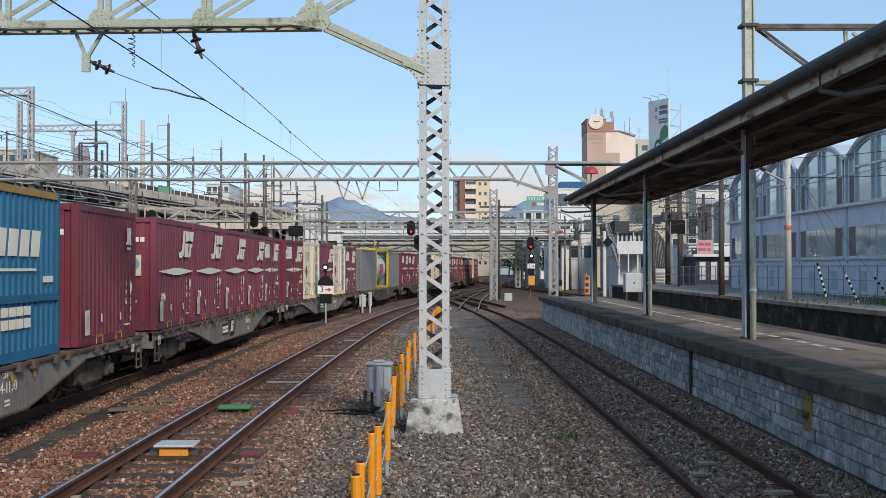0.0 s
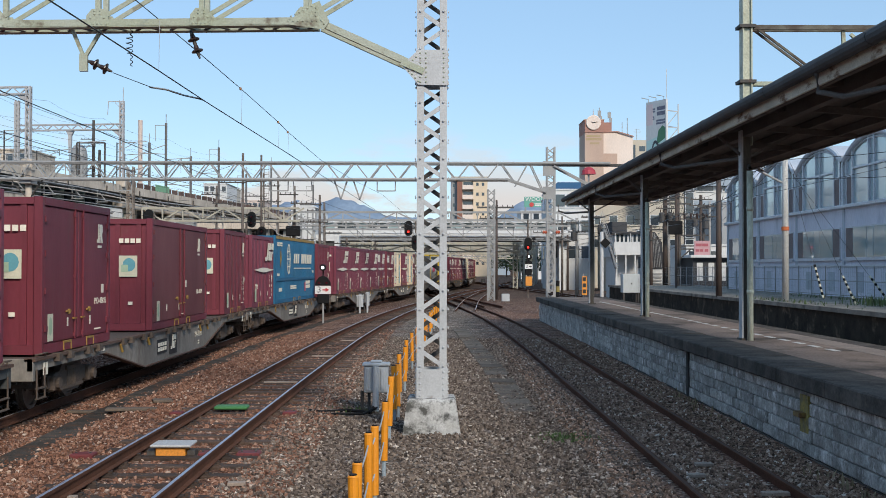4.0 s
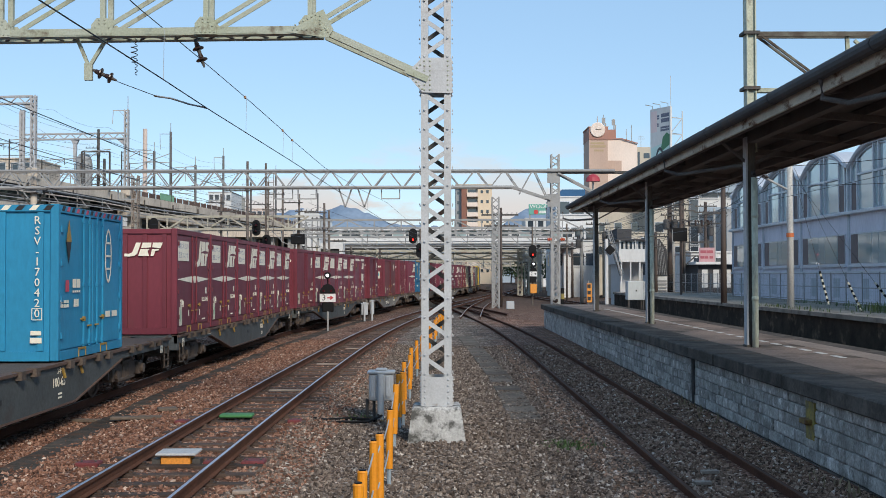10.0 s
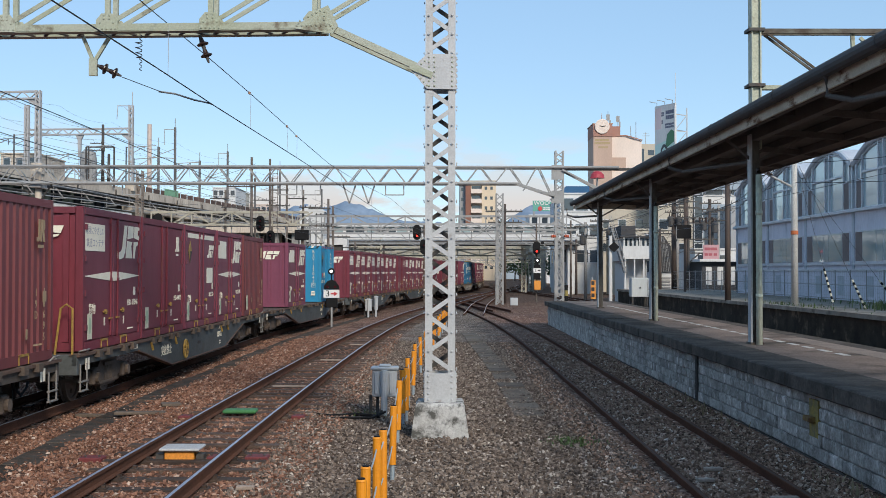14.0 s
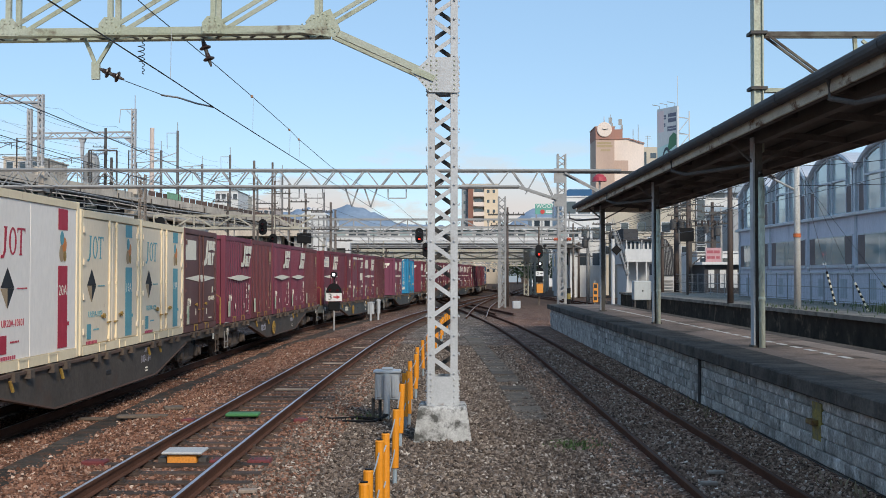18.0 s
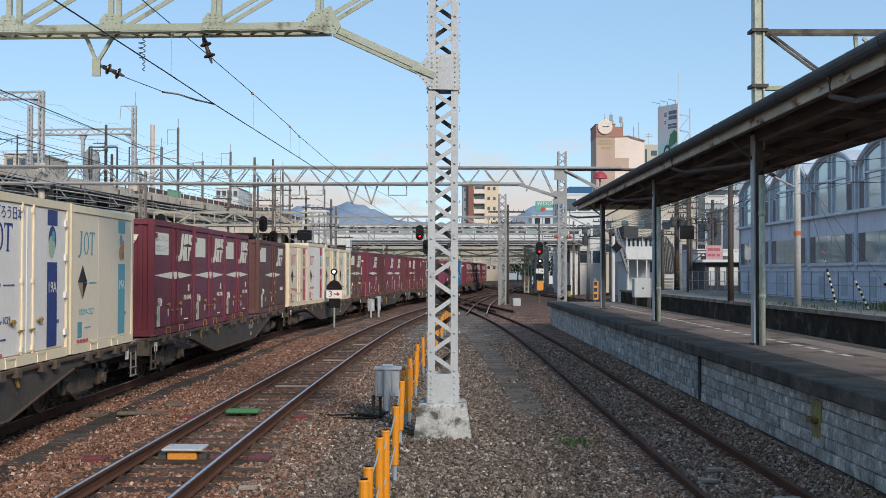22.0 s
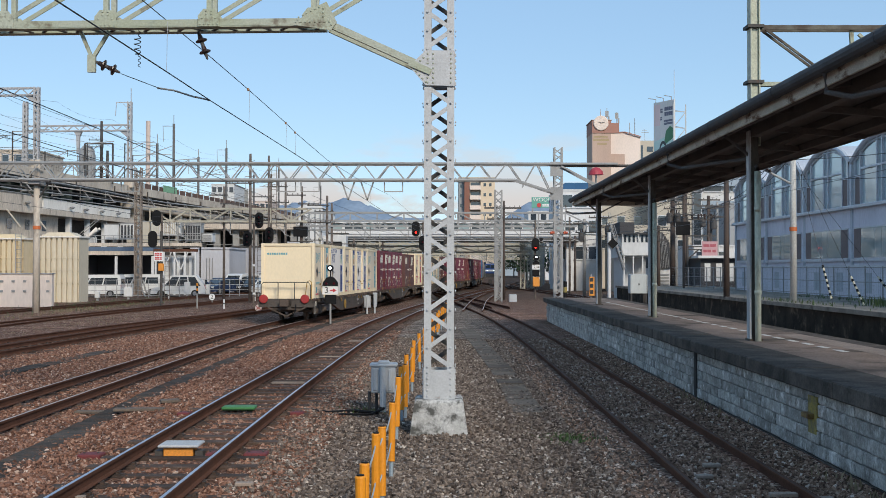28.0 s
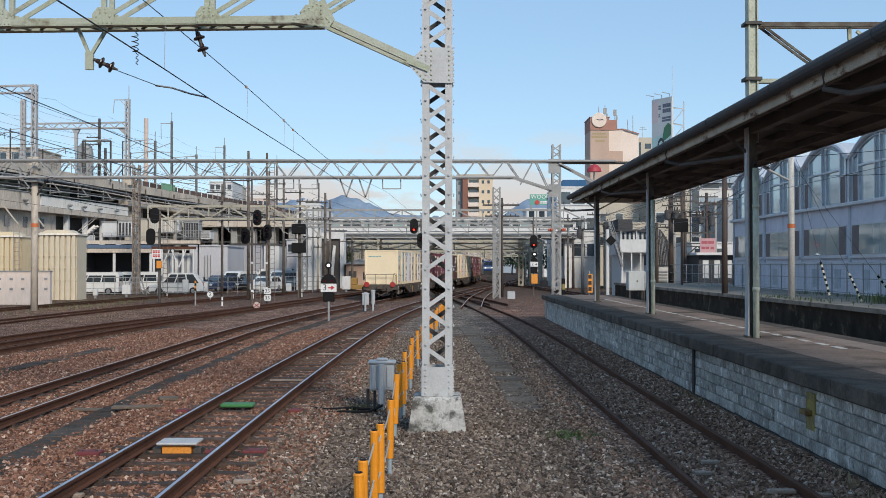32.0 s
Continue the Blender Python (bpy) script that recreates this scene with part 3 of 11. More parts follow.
trough_a = spline([(0, -5.3), (14, -5.45), (22, -5.8), (34, -5.75), (46, -5.4), (58, -4.7), (72, -3.5)])
trough("dark concrete cable trough lids sunk in ballast", trough_a, 8, 66, 0.52, 0.95)
trough("grey concrete cable trough lids in gravel", spline([(0, 1.55), (18, 1.5), (30, 1.4), (60, 0.6)]), 19.5, 46, 0.55, 0.95, mat("pale_trough_concrete", (0.17, 0.145, 0.12), (0.11, 0.093, 0.078), 0.95, scale=2.5, amount=1.0, fine=30, bump=0.5, vary=0.2, spec=0.12))
trough("worn concrete slabs beside the yard track", spline([(0, -10.6), (25, -10.3), (46, -9.6)]), 24, 34, 0.5, 0.95)


def slab_thing(name, label, cat, x, y, w, d, h, z, material, rz=0, group=""):
    return thing(name, label, cat, group, at=pose(x, y, z, 0, 0, rz), shape=Shape().box(-w / 2, w / 2, -d / 2, d / 2, 0, h, c=min(0.015, h * 0.2)), material=material)


M_old_wood = mat("weathered_board", (0.17, 0.13, 0.10), (0.10, 0.078, 0.062), 0.9, scale=4, fine=70, fine_amount=0.3, bump=0.3)
for bx, by, bw, bd, brz in ((-5.25, 19.6, 0.85, 0.2, 6), (-6.2, 19.9, 0.5, 0.16, -8), (-5.0, 20.8, 0.35, 0.3, 20)):
    slab_thing("board", "weathered board lying on the ballast", "board", bx, by, bw, bd, 0.05, ground_z(bx, by) + 0.015, M_old_wood, brz, "loose boards")

# ---- platform with its canopy ----
PZ = 1.1          # height of the platforms
M_block = mat("grey_wall_block", (0.47, 0.45, 0.42), (0.25, 0.235, 0.215), 0.95, scale=3.0, amount=1.0, fine=30, fine_amount=0.4, bump=0.7, vary=0.22, streak=1.3, stain=(0.74, 0.72, 0.69), stain_scale=5.0, stain_cut=(0.54, 0.68), spec=0.2)
M_mortar = mat("dark_mortar", (0.17, 0.165, 0.155), None, 0.95, bump=0.3)
M_coping = mat("dark_stained_coping", (0.055, 0.048, 0.042), (0.135, 0.115, 0.10), 0.95, scale=1.6, amount=1.0, fine=25, bump=0.6, vary=0.1, spec=0.15, stain=(0.17, 0.14, 0.12), stain_scale=2.5, stain_cut=(0.58, 0.75))
M_paving = mat("worn_platform_asphalt", (0.27, 0.205, 0.17), (0.185, 0.143, 0.12), 0.95, scale=0.6, amount=0.9, fine=20, fine_amount=0.3, bump=0.35, stain=(0.075, 0.062, 0.053), stain_scale=0.7, stain_cut=(0.50, 0.66), spec=0.15)
M_paving_pale = mat("pale_platform_concrete", (0.30, 0.235, 0.195), (0.20, 0.16, 0.135), 0.95, scale=0.9, amount=0.8, fine=25, bump=0.3)
M_dash = mat("worn_white_marking", (0.62, 0.62, 0.60), (0.42, 0.41, 0.39), 0.8, scale=7, amount=0.8)
PX0, PX1, PY0, PY1 = 4.95, 8.0, -6.0, 54.0

platform = thing("platform", "long island platform with a block wall and dark edge", "platform", kind="structure")
part("core", Shape().box(PX0 + 0.06, PX1, PY0, PY1 - 0.05, -0.2, PZ - 0.05), M_mortar, platform, "dark recessed mortar of the wall")
part("paving", Shape().box(PX0 + 0.75, PX1 - 0.35, PY0, PY1 - 0.02, PZ - 0.06, PZ), M_paving, platform, "worn brown-grey asphalt surface")
coping = Shape().box(-0.13, 0.75, 0.01, 1.99, -0.22, 0.0, c=0.02).mesh("coping", M_coping)
for i in range(int((PY1 - 8) / 2)):
    o = new("coping", coping)
    o.parent = platform
    o.matrix_basis = pose(PX0 + random.uniform(-0.012, 0.012), 8 + 2 * i, PZ + random.uniform(-0.008, 0.012))
o = new("coping", Shape().box(-0.13, 0.75, 0, 14, -0.22, 0.0).mesh("coping", M_coping))
o.parent = platform
o.matrix_basis = pose(PX0, PY0, PZ)
part("far_coping", Shape().box(PX1 - 0.36, PX1 + 0.1, PY0, PY1, PZ - 0.2, PZ - 0.004, c=0.015), M_coping, platform)
part("pale_strip", Shape().box(7.1, 7.62, 9.0, 24.0, PZ - 0.02, PZ + 0.004), M_paving_pale, platform, "pale concrete strip")
dash = Shape().box(-0.06, 0.06, 0, 0.5, 0, 0.004).mesh("white_dash", M_dash)
yy = 19.0
while yy < 46:
    o = new("white_dash", dash)
    o.parent = platform
    o.matrix_basis = pose(6.78, yy, PZ + 0.001)
    yy += 0.9
part("drain_pipe", Shape().tube((PX0 - 0.03, 22.0, 0.0), (PX0 - 0.03, 22.0, 0.9), 0.035, 8), M_steel_dark, platform, "dark vertical pipe on the wall")
M_yellow_worn = mat("worn_yellow_paint", (0.36, 0.27, 0.05), (0.20, 0.17, 0.09), 0.85, scale=9, amount=0.9, bump=0.4)
part("yellow_patch", Shape().box(PX0 - 0.012, PX0 + 0.03, 14.95, 15.30, 0.30, 0.80), M_yellow_worn, platform, "worn yellow paint mark")
part("bracket", Shape().box(PX0 - 0.10, PX0 + 0.02, 15.05, 15.32, 0.50, 0.57, c=0.01), mat("rusty_yellow_iron", (0.24, 0.16, 0.04), RUST, 0.8, scale=12, amount=0.9), platform, "rusty iron bracket")

# wall blocks, four courses of shared meshes
block_meshes = []
for k in range(4):
    s = Shape()
    s.box(0, 0.12, 0.006, 0.494, 0.005, 0.172, c=0.008 + 0.004 * k)
    block_meshes.append(s.mesh("block", M_block))
far_blocks = Shape()
for row in range(5):
    yb = 10.6 - 0.25 * (row % 2)
    while yb < PY1 - 0.6:
        if yb > 38.0:
            far_blocks.box(PX0 + random.uniform(-0.012, 0.010), PX0 + 0.1, yb + 0.006, yb + 0.494, 0.01 + 0.176 * row, 0.176 * row + 0.175)
            yb += 0.5
            continue
        o = new("block", block_meshes[random.randrange(4)])
        o.parent = platform
        o.matrix_basis = pose(PX0 + random.uniform(-0.012, 0.010), yb, 0.004 + 0.176 * row, 0, 0, random.uniform(-0.8, 0.8))
        yb += 0.5
tagged(part("far_block", far_blocks, M_block, platform), kind="stuff")
part("footing", Shape().box(PX0 - 0.02, PX0 + 0.1, PY0, PY1 - 0.02, -0.25, 0.0), M_coping, platform)
part("near_wall", Shape().box(PX0, PX0 + 0.1, PY0, 10.3, 0, 0.87), M_block, platform)
thing("platform_end", "block wall closing the far end of the platform", "wall", kind="structure", shape=Shape().box(PX0 + 0.05, PX1, PY1 - 0.04, PY1 + 0.08, -0.2, PZ - 0.02), material=M_block)

# canopy
CX0, CX1, CY0, CY1 = 5.32, 8.3, 2.0, 45.9
EZ = 5.18
M_fascia = mat("peeling_white_fascia", (0.64, 0.58, 0.48), (0.46, 0.41, 0.33), 0.8, scale=1.2, amount=1.0, fine=22, fine_amount=0.25, bump=0.25, streak=0.35, stain=(0.16, 0.085, 0.045), stain_scale=2.0, stain_cut=(0.54, 0.66))
# the shade below the roof is painted into all parts with this colour
M_under_shade = mat("shade_darkened_underside", (0.13, 0.115, 0.105), (0.08, 0.070, 0.065), 0.9, scale=1.2, bump=0.15)
M_roofing = mat("old_dark_roof_sheet", (0.07, 0.068, 0.07), (0.045, 0.044, 0.046), 0.8, scale=1.5, bump=0.2, stain=(0.11, 0.075, 0.055), stain_scale=1.5)
M_post_dark = mat("weathered_olive_post_paint", (0.11, 0.10, 0.078), (0.06, 0.052, 0.042), 0.65, scale=2.0, amount=0.8, fine=25, bump=0.12, streak=3, stain=(0.055, 0.036, 0.028), stain_scale=3, stain_cut=(0.46, 0.60))
M_post = mat("cream_green_post_paint", (0.48, 0.50, 0.40), (0.36, 0.38, 0.30), 0.6, scale=2.5, amount=0.7, fine=25, bump=0.12, stain=(0.14, 0.09, 0.06), stain_scale=5, stain_cut=(0.6, 0.76))
M_pipe = mat("pale_green_pipe_paint", (0.66, 0.69, 0.57), (0.52, 0.55, 0.44), 0.6, scale=2.5, amount=0.7, fine=25, bump=0.1, streak=3, stain=(0.20, 0.13, 0.08), stain_scale=4, stain_cut=(0.6, 0.76))
canopy = thing("platform_canopy", "long low-pitched platform roof with peeling white fascia", "canopy", kind="structure")
RX, RZ = 6.85, 5.66
# corrugated sheets
for (xa, za, xb, zb, nm) in ((CX0 - 0.10, EZ + 0.12, RX, RZ, "roof_sheet"), (CX1 + 0.12, EZ + 0.0, RX, RZ, "roof_sheet")):
    s = Shape()
    n = int((CY1 - CY0) / 0.075)
    vs, fs = [], []
    for i in range(n + 1):
        y = CY0 + i * 0.075
        w = 0.018 * (1 if i % 2 else -1)
        for (x, z) in ((xa, za), (xb, zb)):
            vs += [(x, y, z + w), (x, y, z + w + 0.012)]
    for i in range(n):
        a, b = 4 * i, 4 * i + 4
        fs += [(a, a + 2, b + 2, b), (a + 1, b + 1, b + 3, a + 3), (a, b, b + 1, a + 1)]
    s.add(vs, fs)
    part(nm, s, M_roofing, canopy, "corrugated weathered roofing sheet")
part("fascia", Shape().box(CX0, CX0 + 0.04, CY0, CY1, EZ - 0.15, EZ + 0.08, c=0.006), M_fascia, canopy, "rust-streaked white fascia board")
part("fascia", Shape().box(CX1 - 0.04, CX1, CY0, CY1, EZ - 0.12, EZ + 0.0), M_under_shade, canopy)
part("gable", Shape().prism([(CX0, EZ - 0.14), (CX1, EZ - 0.12), (CX1, EZ - 0.01), (RX, RZ - 0.03), (CX0, EZ + 0.1)], Matrix(((1, 0, 0, 0), (0, 0, 1, CY1 - 0.02), (0, 1, 0, 0), (0, 0, 0, 1))), 0.04), M_fascia, canopy)
g = part("gutter", Shape().tube((CX0 - 0.10, CY0, EZ + 0.085), (CX0 - 0.10, CY1 + 0.1, EZ + 0.085), 0.10, 12), M_roofing, canopy, "dark round gutter along the eave")
for y in np.arange(5, CY1, 4.2):
    part("gutter_joint", Shape().tube((CX0 - 0.10, y, EZ + 0.085), (CX0 - 0.10, y + 0.08, EZ + 0.085), 0.108, 12), M_roofing, canopy)
part("soffit", Shape().prism([(CX0 + 0.04, EZ + 0.02), (RX, RZ - 0.16), (CX1 - 0.04, EZ - 0.08), (CX1 - 0.04, EZ - 0.04), (RX, RZ - 0.1), (CX0 + 0.04, EZ + 0.06)], Matrix(((1, 0, 0, 0), (0, 0, 1, CY0), (0, 1, 0, 0), (0, 0, 0, 1))), CY1 - CY0 - 0.1), M_under_shade, canopy, "boarded underside darkened for shade")
part("girder", Shape().box(5.98, 6.14, CY0, CY1 - 0.3, EZ - 0.13, EZ + 0.09), M_under_shade, canopy, "girder over the posts, darkened for shade")
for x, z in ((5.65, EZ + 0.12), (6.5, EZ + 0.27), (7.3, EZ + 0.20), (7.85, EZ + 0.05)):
    part("purlin", Shape().box(x - 0.04, x + 0.04, CY0, CY1 - 0.1, z - 0.16, z - 0.02), M_under_shade, canopy)
POSTS = [11.2, 22.0, 32.6, 43.7]
for y in POSTS:
    if y < 20:
        continue
    p = part("post", Shape().box(5.99, 6.13, y - 0.10, y + 0.10, PZ, EZ + 0.05).box(5.93, 6.19, y - 0.16, y + 0.16, PZ, PZ + 0.04), M_post_dark, canopy, "olive-painted steel post with rust and pale flanges")
    # light on the flange edge is given as white colour
    part("flange", Shape().box(5.95, 5.985, y - 0.115, y + 0.11, PZ, EZ), M_steel_white, p, "flange coloured white as its lit edge")
for y in list(np.arange(5.5, 47, 2.75)):
    m = y in POSTS
    part("cross_beam", Shape().bar((CX0 + 0.05, y, EZ - 0.03), (6.1, y, EZ + 0.08), 0.07, 0.12).bar((6.1, y, EZ + 0.08), (CX1 - 0.06, y, EZ - 0.09), 0.07, 0.12), M_under_shade, canopy)
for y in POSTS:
    part("bracket", Shape().bar((6.06, y, EZ - 0.55), (5.45, y, EZ - 0.05), 0.05).bar((6.06, y, EZ - 0.55), (7.2, y, EZ + 0.05), 0.05), M_under_shade, canopy)
    part("downpipe", Shape().line([(CX0 - 0.10, y + 4.2, EZ), (CX0 - 0.08, y + 4.2, EZ - 0.27), (5.5, y + 3.9, EZ - 0.38), (6.1, y + 0.3, EZ - 0.5), (6.085, y - 0.2, EZ - 0.75)], 0.04, 8), M_under_shade, canopy)
    if y < 40:
        part("downpipe", Shape().tube((6.085, y - 0.2, PZ), (6.085, y - 0.2, EZ - 0.8), 0.062, 12).tube((6.085, y - 0.2, 2.0), (6.085, y - 0.2, 2.08), 0.07, 12).tube((6.085, y - 0.2, 3.6), (6.085, y - 0.2, 3.68), 0.07, 12), M_pipe, canopy, "pale green round downpipe", smooth=True)

# mast of the overhead line that stands through the roof
mast = thing("line_mast", "cream steel mast with a lattice arm above the roof", "mast")
part("column", Shape().box(6.04, 6.18, 22.05, 22.22, 4.9, 9.4).box(6.015, 6.04, 22.0, 22.26, 4.9, 9.4).box(6.18, 6.205, 22.0, 22.26, 4.9, 9.4), M_post, mast)
for z in (7.24, 6.15):
    part("clamp", Shape().box(5.95, 6.27, 21.96, 22.32, z - 0.03, z + 0.03), M_steel_dark, mast)
M_arm_rust = mat("rusted_green_arm_paint", (0.15, 0.145, 0.115), (0.07, 0.055, 0.044), 0.75, scale=2.5, amount=0.9, bump=0.15, stain=(0.06, 0.04, 0.03), stain_scale=3, stain_cut=(0.5, 0.66))
arm = part("arm", Shape().box(6.2, 10.4, 22.1, 22.15, 7.19, 7.28).box(6.2, 10.4, 22.3, 22.35, 7.19, 7.28), M_arm_rust, mast, "rusty green horizontal arm")
part("lower_arm", Shape().box(6.2, 8.6, 22.14, 22.3, 6.09, 6.17), M_steel_green, mast)
part("brace", Shape().bar((6.35, 22.13, 7.2), (7.75, 22.13, 6.15), 0.045).bar((6.35, 22.33, 7.2), (7.75, 22.33, 6.15), 0.045), M_arm_rust, mast)
part("brace", Shape().bar((8.05, 22.2, 7.2), (8.1, 22.2, 6.2), 0.07).bar((8.2, 22.2, 7.12), (8.9, 22.2, 6.5), 0.06), M_steel_green, mast)
part("base_plate", Shape().box(5.85, 6.4, 21.9, 22.5, 5.35, 5.47), M_steel_dark, mast)

# ---- second platform and its fence ----
P2X = 14.2
M_dark_wall = mat("sooty_platform_wall", (0.062, 0.050, 0.039), (0.032, 0.027, 0.022), 0.95, scale=1.2, amount=0.9, bump=0.4, spec=0.1, stain=(0.17, 0.13, 0.095), stain_scale=1.6, stain_cut=(0.56, 0.72))
M_p2_top = mat("weathered_pale_platform_concrete", (0.33, 0.295, 0.25), (0.20, 0.18, 0.155), 0.95, scale=0.9, amount=1.0, fine=25, bump=0.4, spec=0.15, stain=(0.10, 0.088, 0.074), stain_scale=1.4, stain_cut=(0.52, 0.70))
p2 = thing("platform", "second platform with a sooty dark wall and weeds", "platform", kind="structure")
part("wall", Shape().box(P2X, P2X + 0.5, 0, 92, -0.2, PZ - 0.15), M_dark_wall, p2, "sooty dark retaining wall")
part("coping", Shape().box(P2X - 0.12, P2X + 0.7, 0, 92, PZ - 0.16, PZ), M_p2_top, p2)
part("surface", Shape().box(P2X + 0.7, 22.5, 0, 92.1, -0.1, PZ - 0.008), M_p2_top, p2, "worn pale concrete surface with weeds")

# ---- lattice mast between the tracks, and the gantries ----
def lace_bars(shape, x, y, z0, z1, w, d, leg, bar, step):
    n = max(1, round((z1 - z0) / step))
    h = (z1 - z0) / n
    for i in range(n):
        a, b = z0 + i * h + 0.03, z0 + (i + 1) * h - 0.03
        k = 1 if i % 2 else -1
        for sy in (-1, 1):
            yy = y + sy * (d / 2 - 0.02)
            e = k * sy * (w / 2 - leg * 0.45)
            shape.bar((x - e, yy, a), (x + e, yy, b), bar, 0.012, up=(0, 1, 0))
            xx = x + sy * (w / 2 - 0.02)
            e = k * sy * (d / 2 - leg * 0.45)
            shape.bar((xx, y - e, a), (xx, y + e, b), bar, 0.012, up=(1, 0, 0))


def legs(shape, x, y, z0, z1, w, d, leg):
    for sx in (-1, 1):
        for sy in (-1, 1):
            px, py = x + sx * w / 2, y + sy * d / 2
            shape.box(px, px - sx * leg, py, py - sy * 0.014, z0, z1)
            shape.box(px, px - sx * 0.014, py - sy * 0.014, py - sy * leg, z0, z1)


MX, MY = -0.05, 16.7
mid_mast = thing("lattice_mast", "white-painted riveted lattice mast on a concrete base", "mast")
base = Shape()
b0, b1 = 0.44, 0.355
base.add([(MX + sx * h, MY + sy * h, z) for z, h in ((-0.05, b0), (0.56, b1), (0.60, b1 - 0.03)) for sx, sy in ((-1, -1), (1, -1), (1, 1), (-1, 1))],
         [(0, 3, 2, 1)] + [(i, (i + 1) % 4, 4 + (i + 1) % 4, 4 + i) for i in range(4)] + [(4 + i, 4 + (i + 1) % 4, 8 + (i + 1) % 4, 8 + i) for i in range(4)] + [(8, 9, 10, 11)])
part("concrete_base", base, M_conc_base, mid_mast, "patchy whitewashed concrete base")
L = Shape()
legs(L, MX, MY, 0.58, 9.2, 0.44, 0.44, 0.105)
part("leg_frame", L, M_steel_white, mid_mast)
n_l, z_l = 0, 1.04
while z_l < 9.0:
    for face in range(4):
        k = 1 if n_l % 2 else -1
        s = Shape()
        ang = face * 90
        sgn = k if face % 2 == 0 else -k
        m = Matrix.Translation((MX, MY, 0)) @ Matrix.Rotation(radians(ang), 4, "Z")
        e = 0.172 * sgn
        if not (5.05 < z_l < 5.65):
            s.bar((-e, -0.203, z_l + 0.02), (e, -0.203, z_l + 0.26), 0.062, 0.012, up=(0, 1, 0))
            s.v = [tuple(m @ Vector(p)) for p in s.v]
            # back and right bars get dark steel in place of their shade
            part("lacing_bar", s, M_steel_dark if face in (1, 2) else M_steel_white, mid_mast)
    n_l += 1
    z_l += 0.275
for face in range(4):
    m = Matrix.Translation((MX, MY, 0)) @ Matrix.Rotation(radians(face * 90), 4, "Z")
    for z0, z1 in ((0.60, 1.02), (5.17, 5.68)):
        s = Shape().box(-0.22, 0.22, -0.232, -0.221, z0, z1, m)
        part("gusset_plate", s, M_steel_white, mid_mast)
riv = Shape()
z = 0.64
while z < 9:
    dense = z < 1.05 or 5.1 < z < 5.7
    for sx in (-0.17, 0.17):
        for face in (0, 1, 2, 3):
            m = Matrix.Translation((MX, MY, z)) @ Matrix.Rotation(radians(face * 90), 4, "Z") @ Matrix.Translation((sx, -0.234, 0)) @ Matrix.Rotation(radians(90), 4, "X")
            riv.lathe([(0.019, 0.0), (0.017, 0.008), (0.009, 0.016)], m, 6)
    z += 0.085 if dense else 0.275
part("rivet", riv, M_steel_white, mid_mast)
tagged(mid_mast.children[-1], kind="stuff")

# near gantry beam that reaches over the main line
def gantry_y(x):
    return MY + 0.0 + max(0, (-0.6 - x)) * 0.055


near_gantry = thing("gantry_beam", "pale green riveted lattice gantry beam with rust", "gantry")
gx0, gx1 = -9.5, -1.75
gz0, gz1 = 6.12, 7.05
for dy in (-0.2, 0.2):
    part("bottom_chord", Shape().bar((gx0, gantry_y(gx0) + dy, gz0), (gx1, gantry_y(gx1) + dy, gz0), 0.09, 0.10).bar((gx0, gantry_y(gx0) + dy * 0.8, gz0 - 0.055), (gx1, gantry_y(gx1) + dy * 0.8, gz0 - 0.055), 0.16, 0.02), M_steel_green, near_gantry)
    part("top_chord", Shape().bar((gx0, gantry_y(gx0) + dy, gz1), (-0.1, gantry_y(-0.1) + dy, gz1), 0.09, 0.10), M_steel_green, near_gantry)
    part("knee_brace", Shape().bar((gx1 + 0.05, gantry_y(gx1) + dy, gz0 - 0.02), (-0.22, MY + dy, 5.42), 0.09, 0.10), M_steel_green, near_gantry, "sloping knee brace to the mast")
    xs = -6.55
    while xs < -1.5:
        part("upright", Shape().bar((xs, gantry_y(xs) + dy, gz0), (xs, gantry_y(xs) + dy, gz1), 0.075, 0.075), M_steel_green, near_gantry)
        part("diagonal", Shape().bar((xs + 0.06, gantry_y(xs) + dy, gz0 + 0.08), (xs + 1.5, gantry_y(xs + 1.5) + dy, gz1), 0.065, 0.02, up=(0, 1, 0)), M_steel_green, near_gantry)
        m = Matrix.Translation((xs, gantry_y(xs) + dy * 1.26, gz0)) @ Matrix.Rotation(radians(90), 4, "X")
        part("gusset_plate", Shape().prism([(-0.16, -0.06), (0.16, -0.06), (0.16, 0.10), (0.08, 0.2), (-0.08, 0.2), (-0.16, 0.1)], m, 0.012), M_steel_green, near_gantry)
        xs += 1.55
m = Matrix.Translation((-1.75, MY + 0.05 - 0.26, gz0)) @ Matrix.Rotation(radians(90), 4, "X")
part("gusset_plate", Shape().prism([(-0.45, -0.06), (0.12, -0.14), (0.2, -0.02), (0.05, 0.28), (-0.12, 0.2)], m, 0.012), M_steel_green, near_gantry)
m = Matrix.Translation((-0.05, MY - 0.24, 5.42)) @ Matrix.Rotation(radians(90), 4, "X")
part("gusset_plate", Shape().prism([(-0.44, 0.03), (-0.2, 0.26), (0.22, 0.26), (0.22, -0.26), (-0.2, -0.25)], m, 0.012), M_steel_white, near_gantry)
riv = Shape()


def rivets_on(shape, spots, m):
    for x, z in spots:
        shape.lathe([(0.016, 0.0), (0.014, 0.007), (0.007, 0.013)], m @ Matrix.Translation((x, z, 0)), 6)


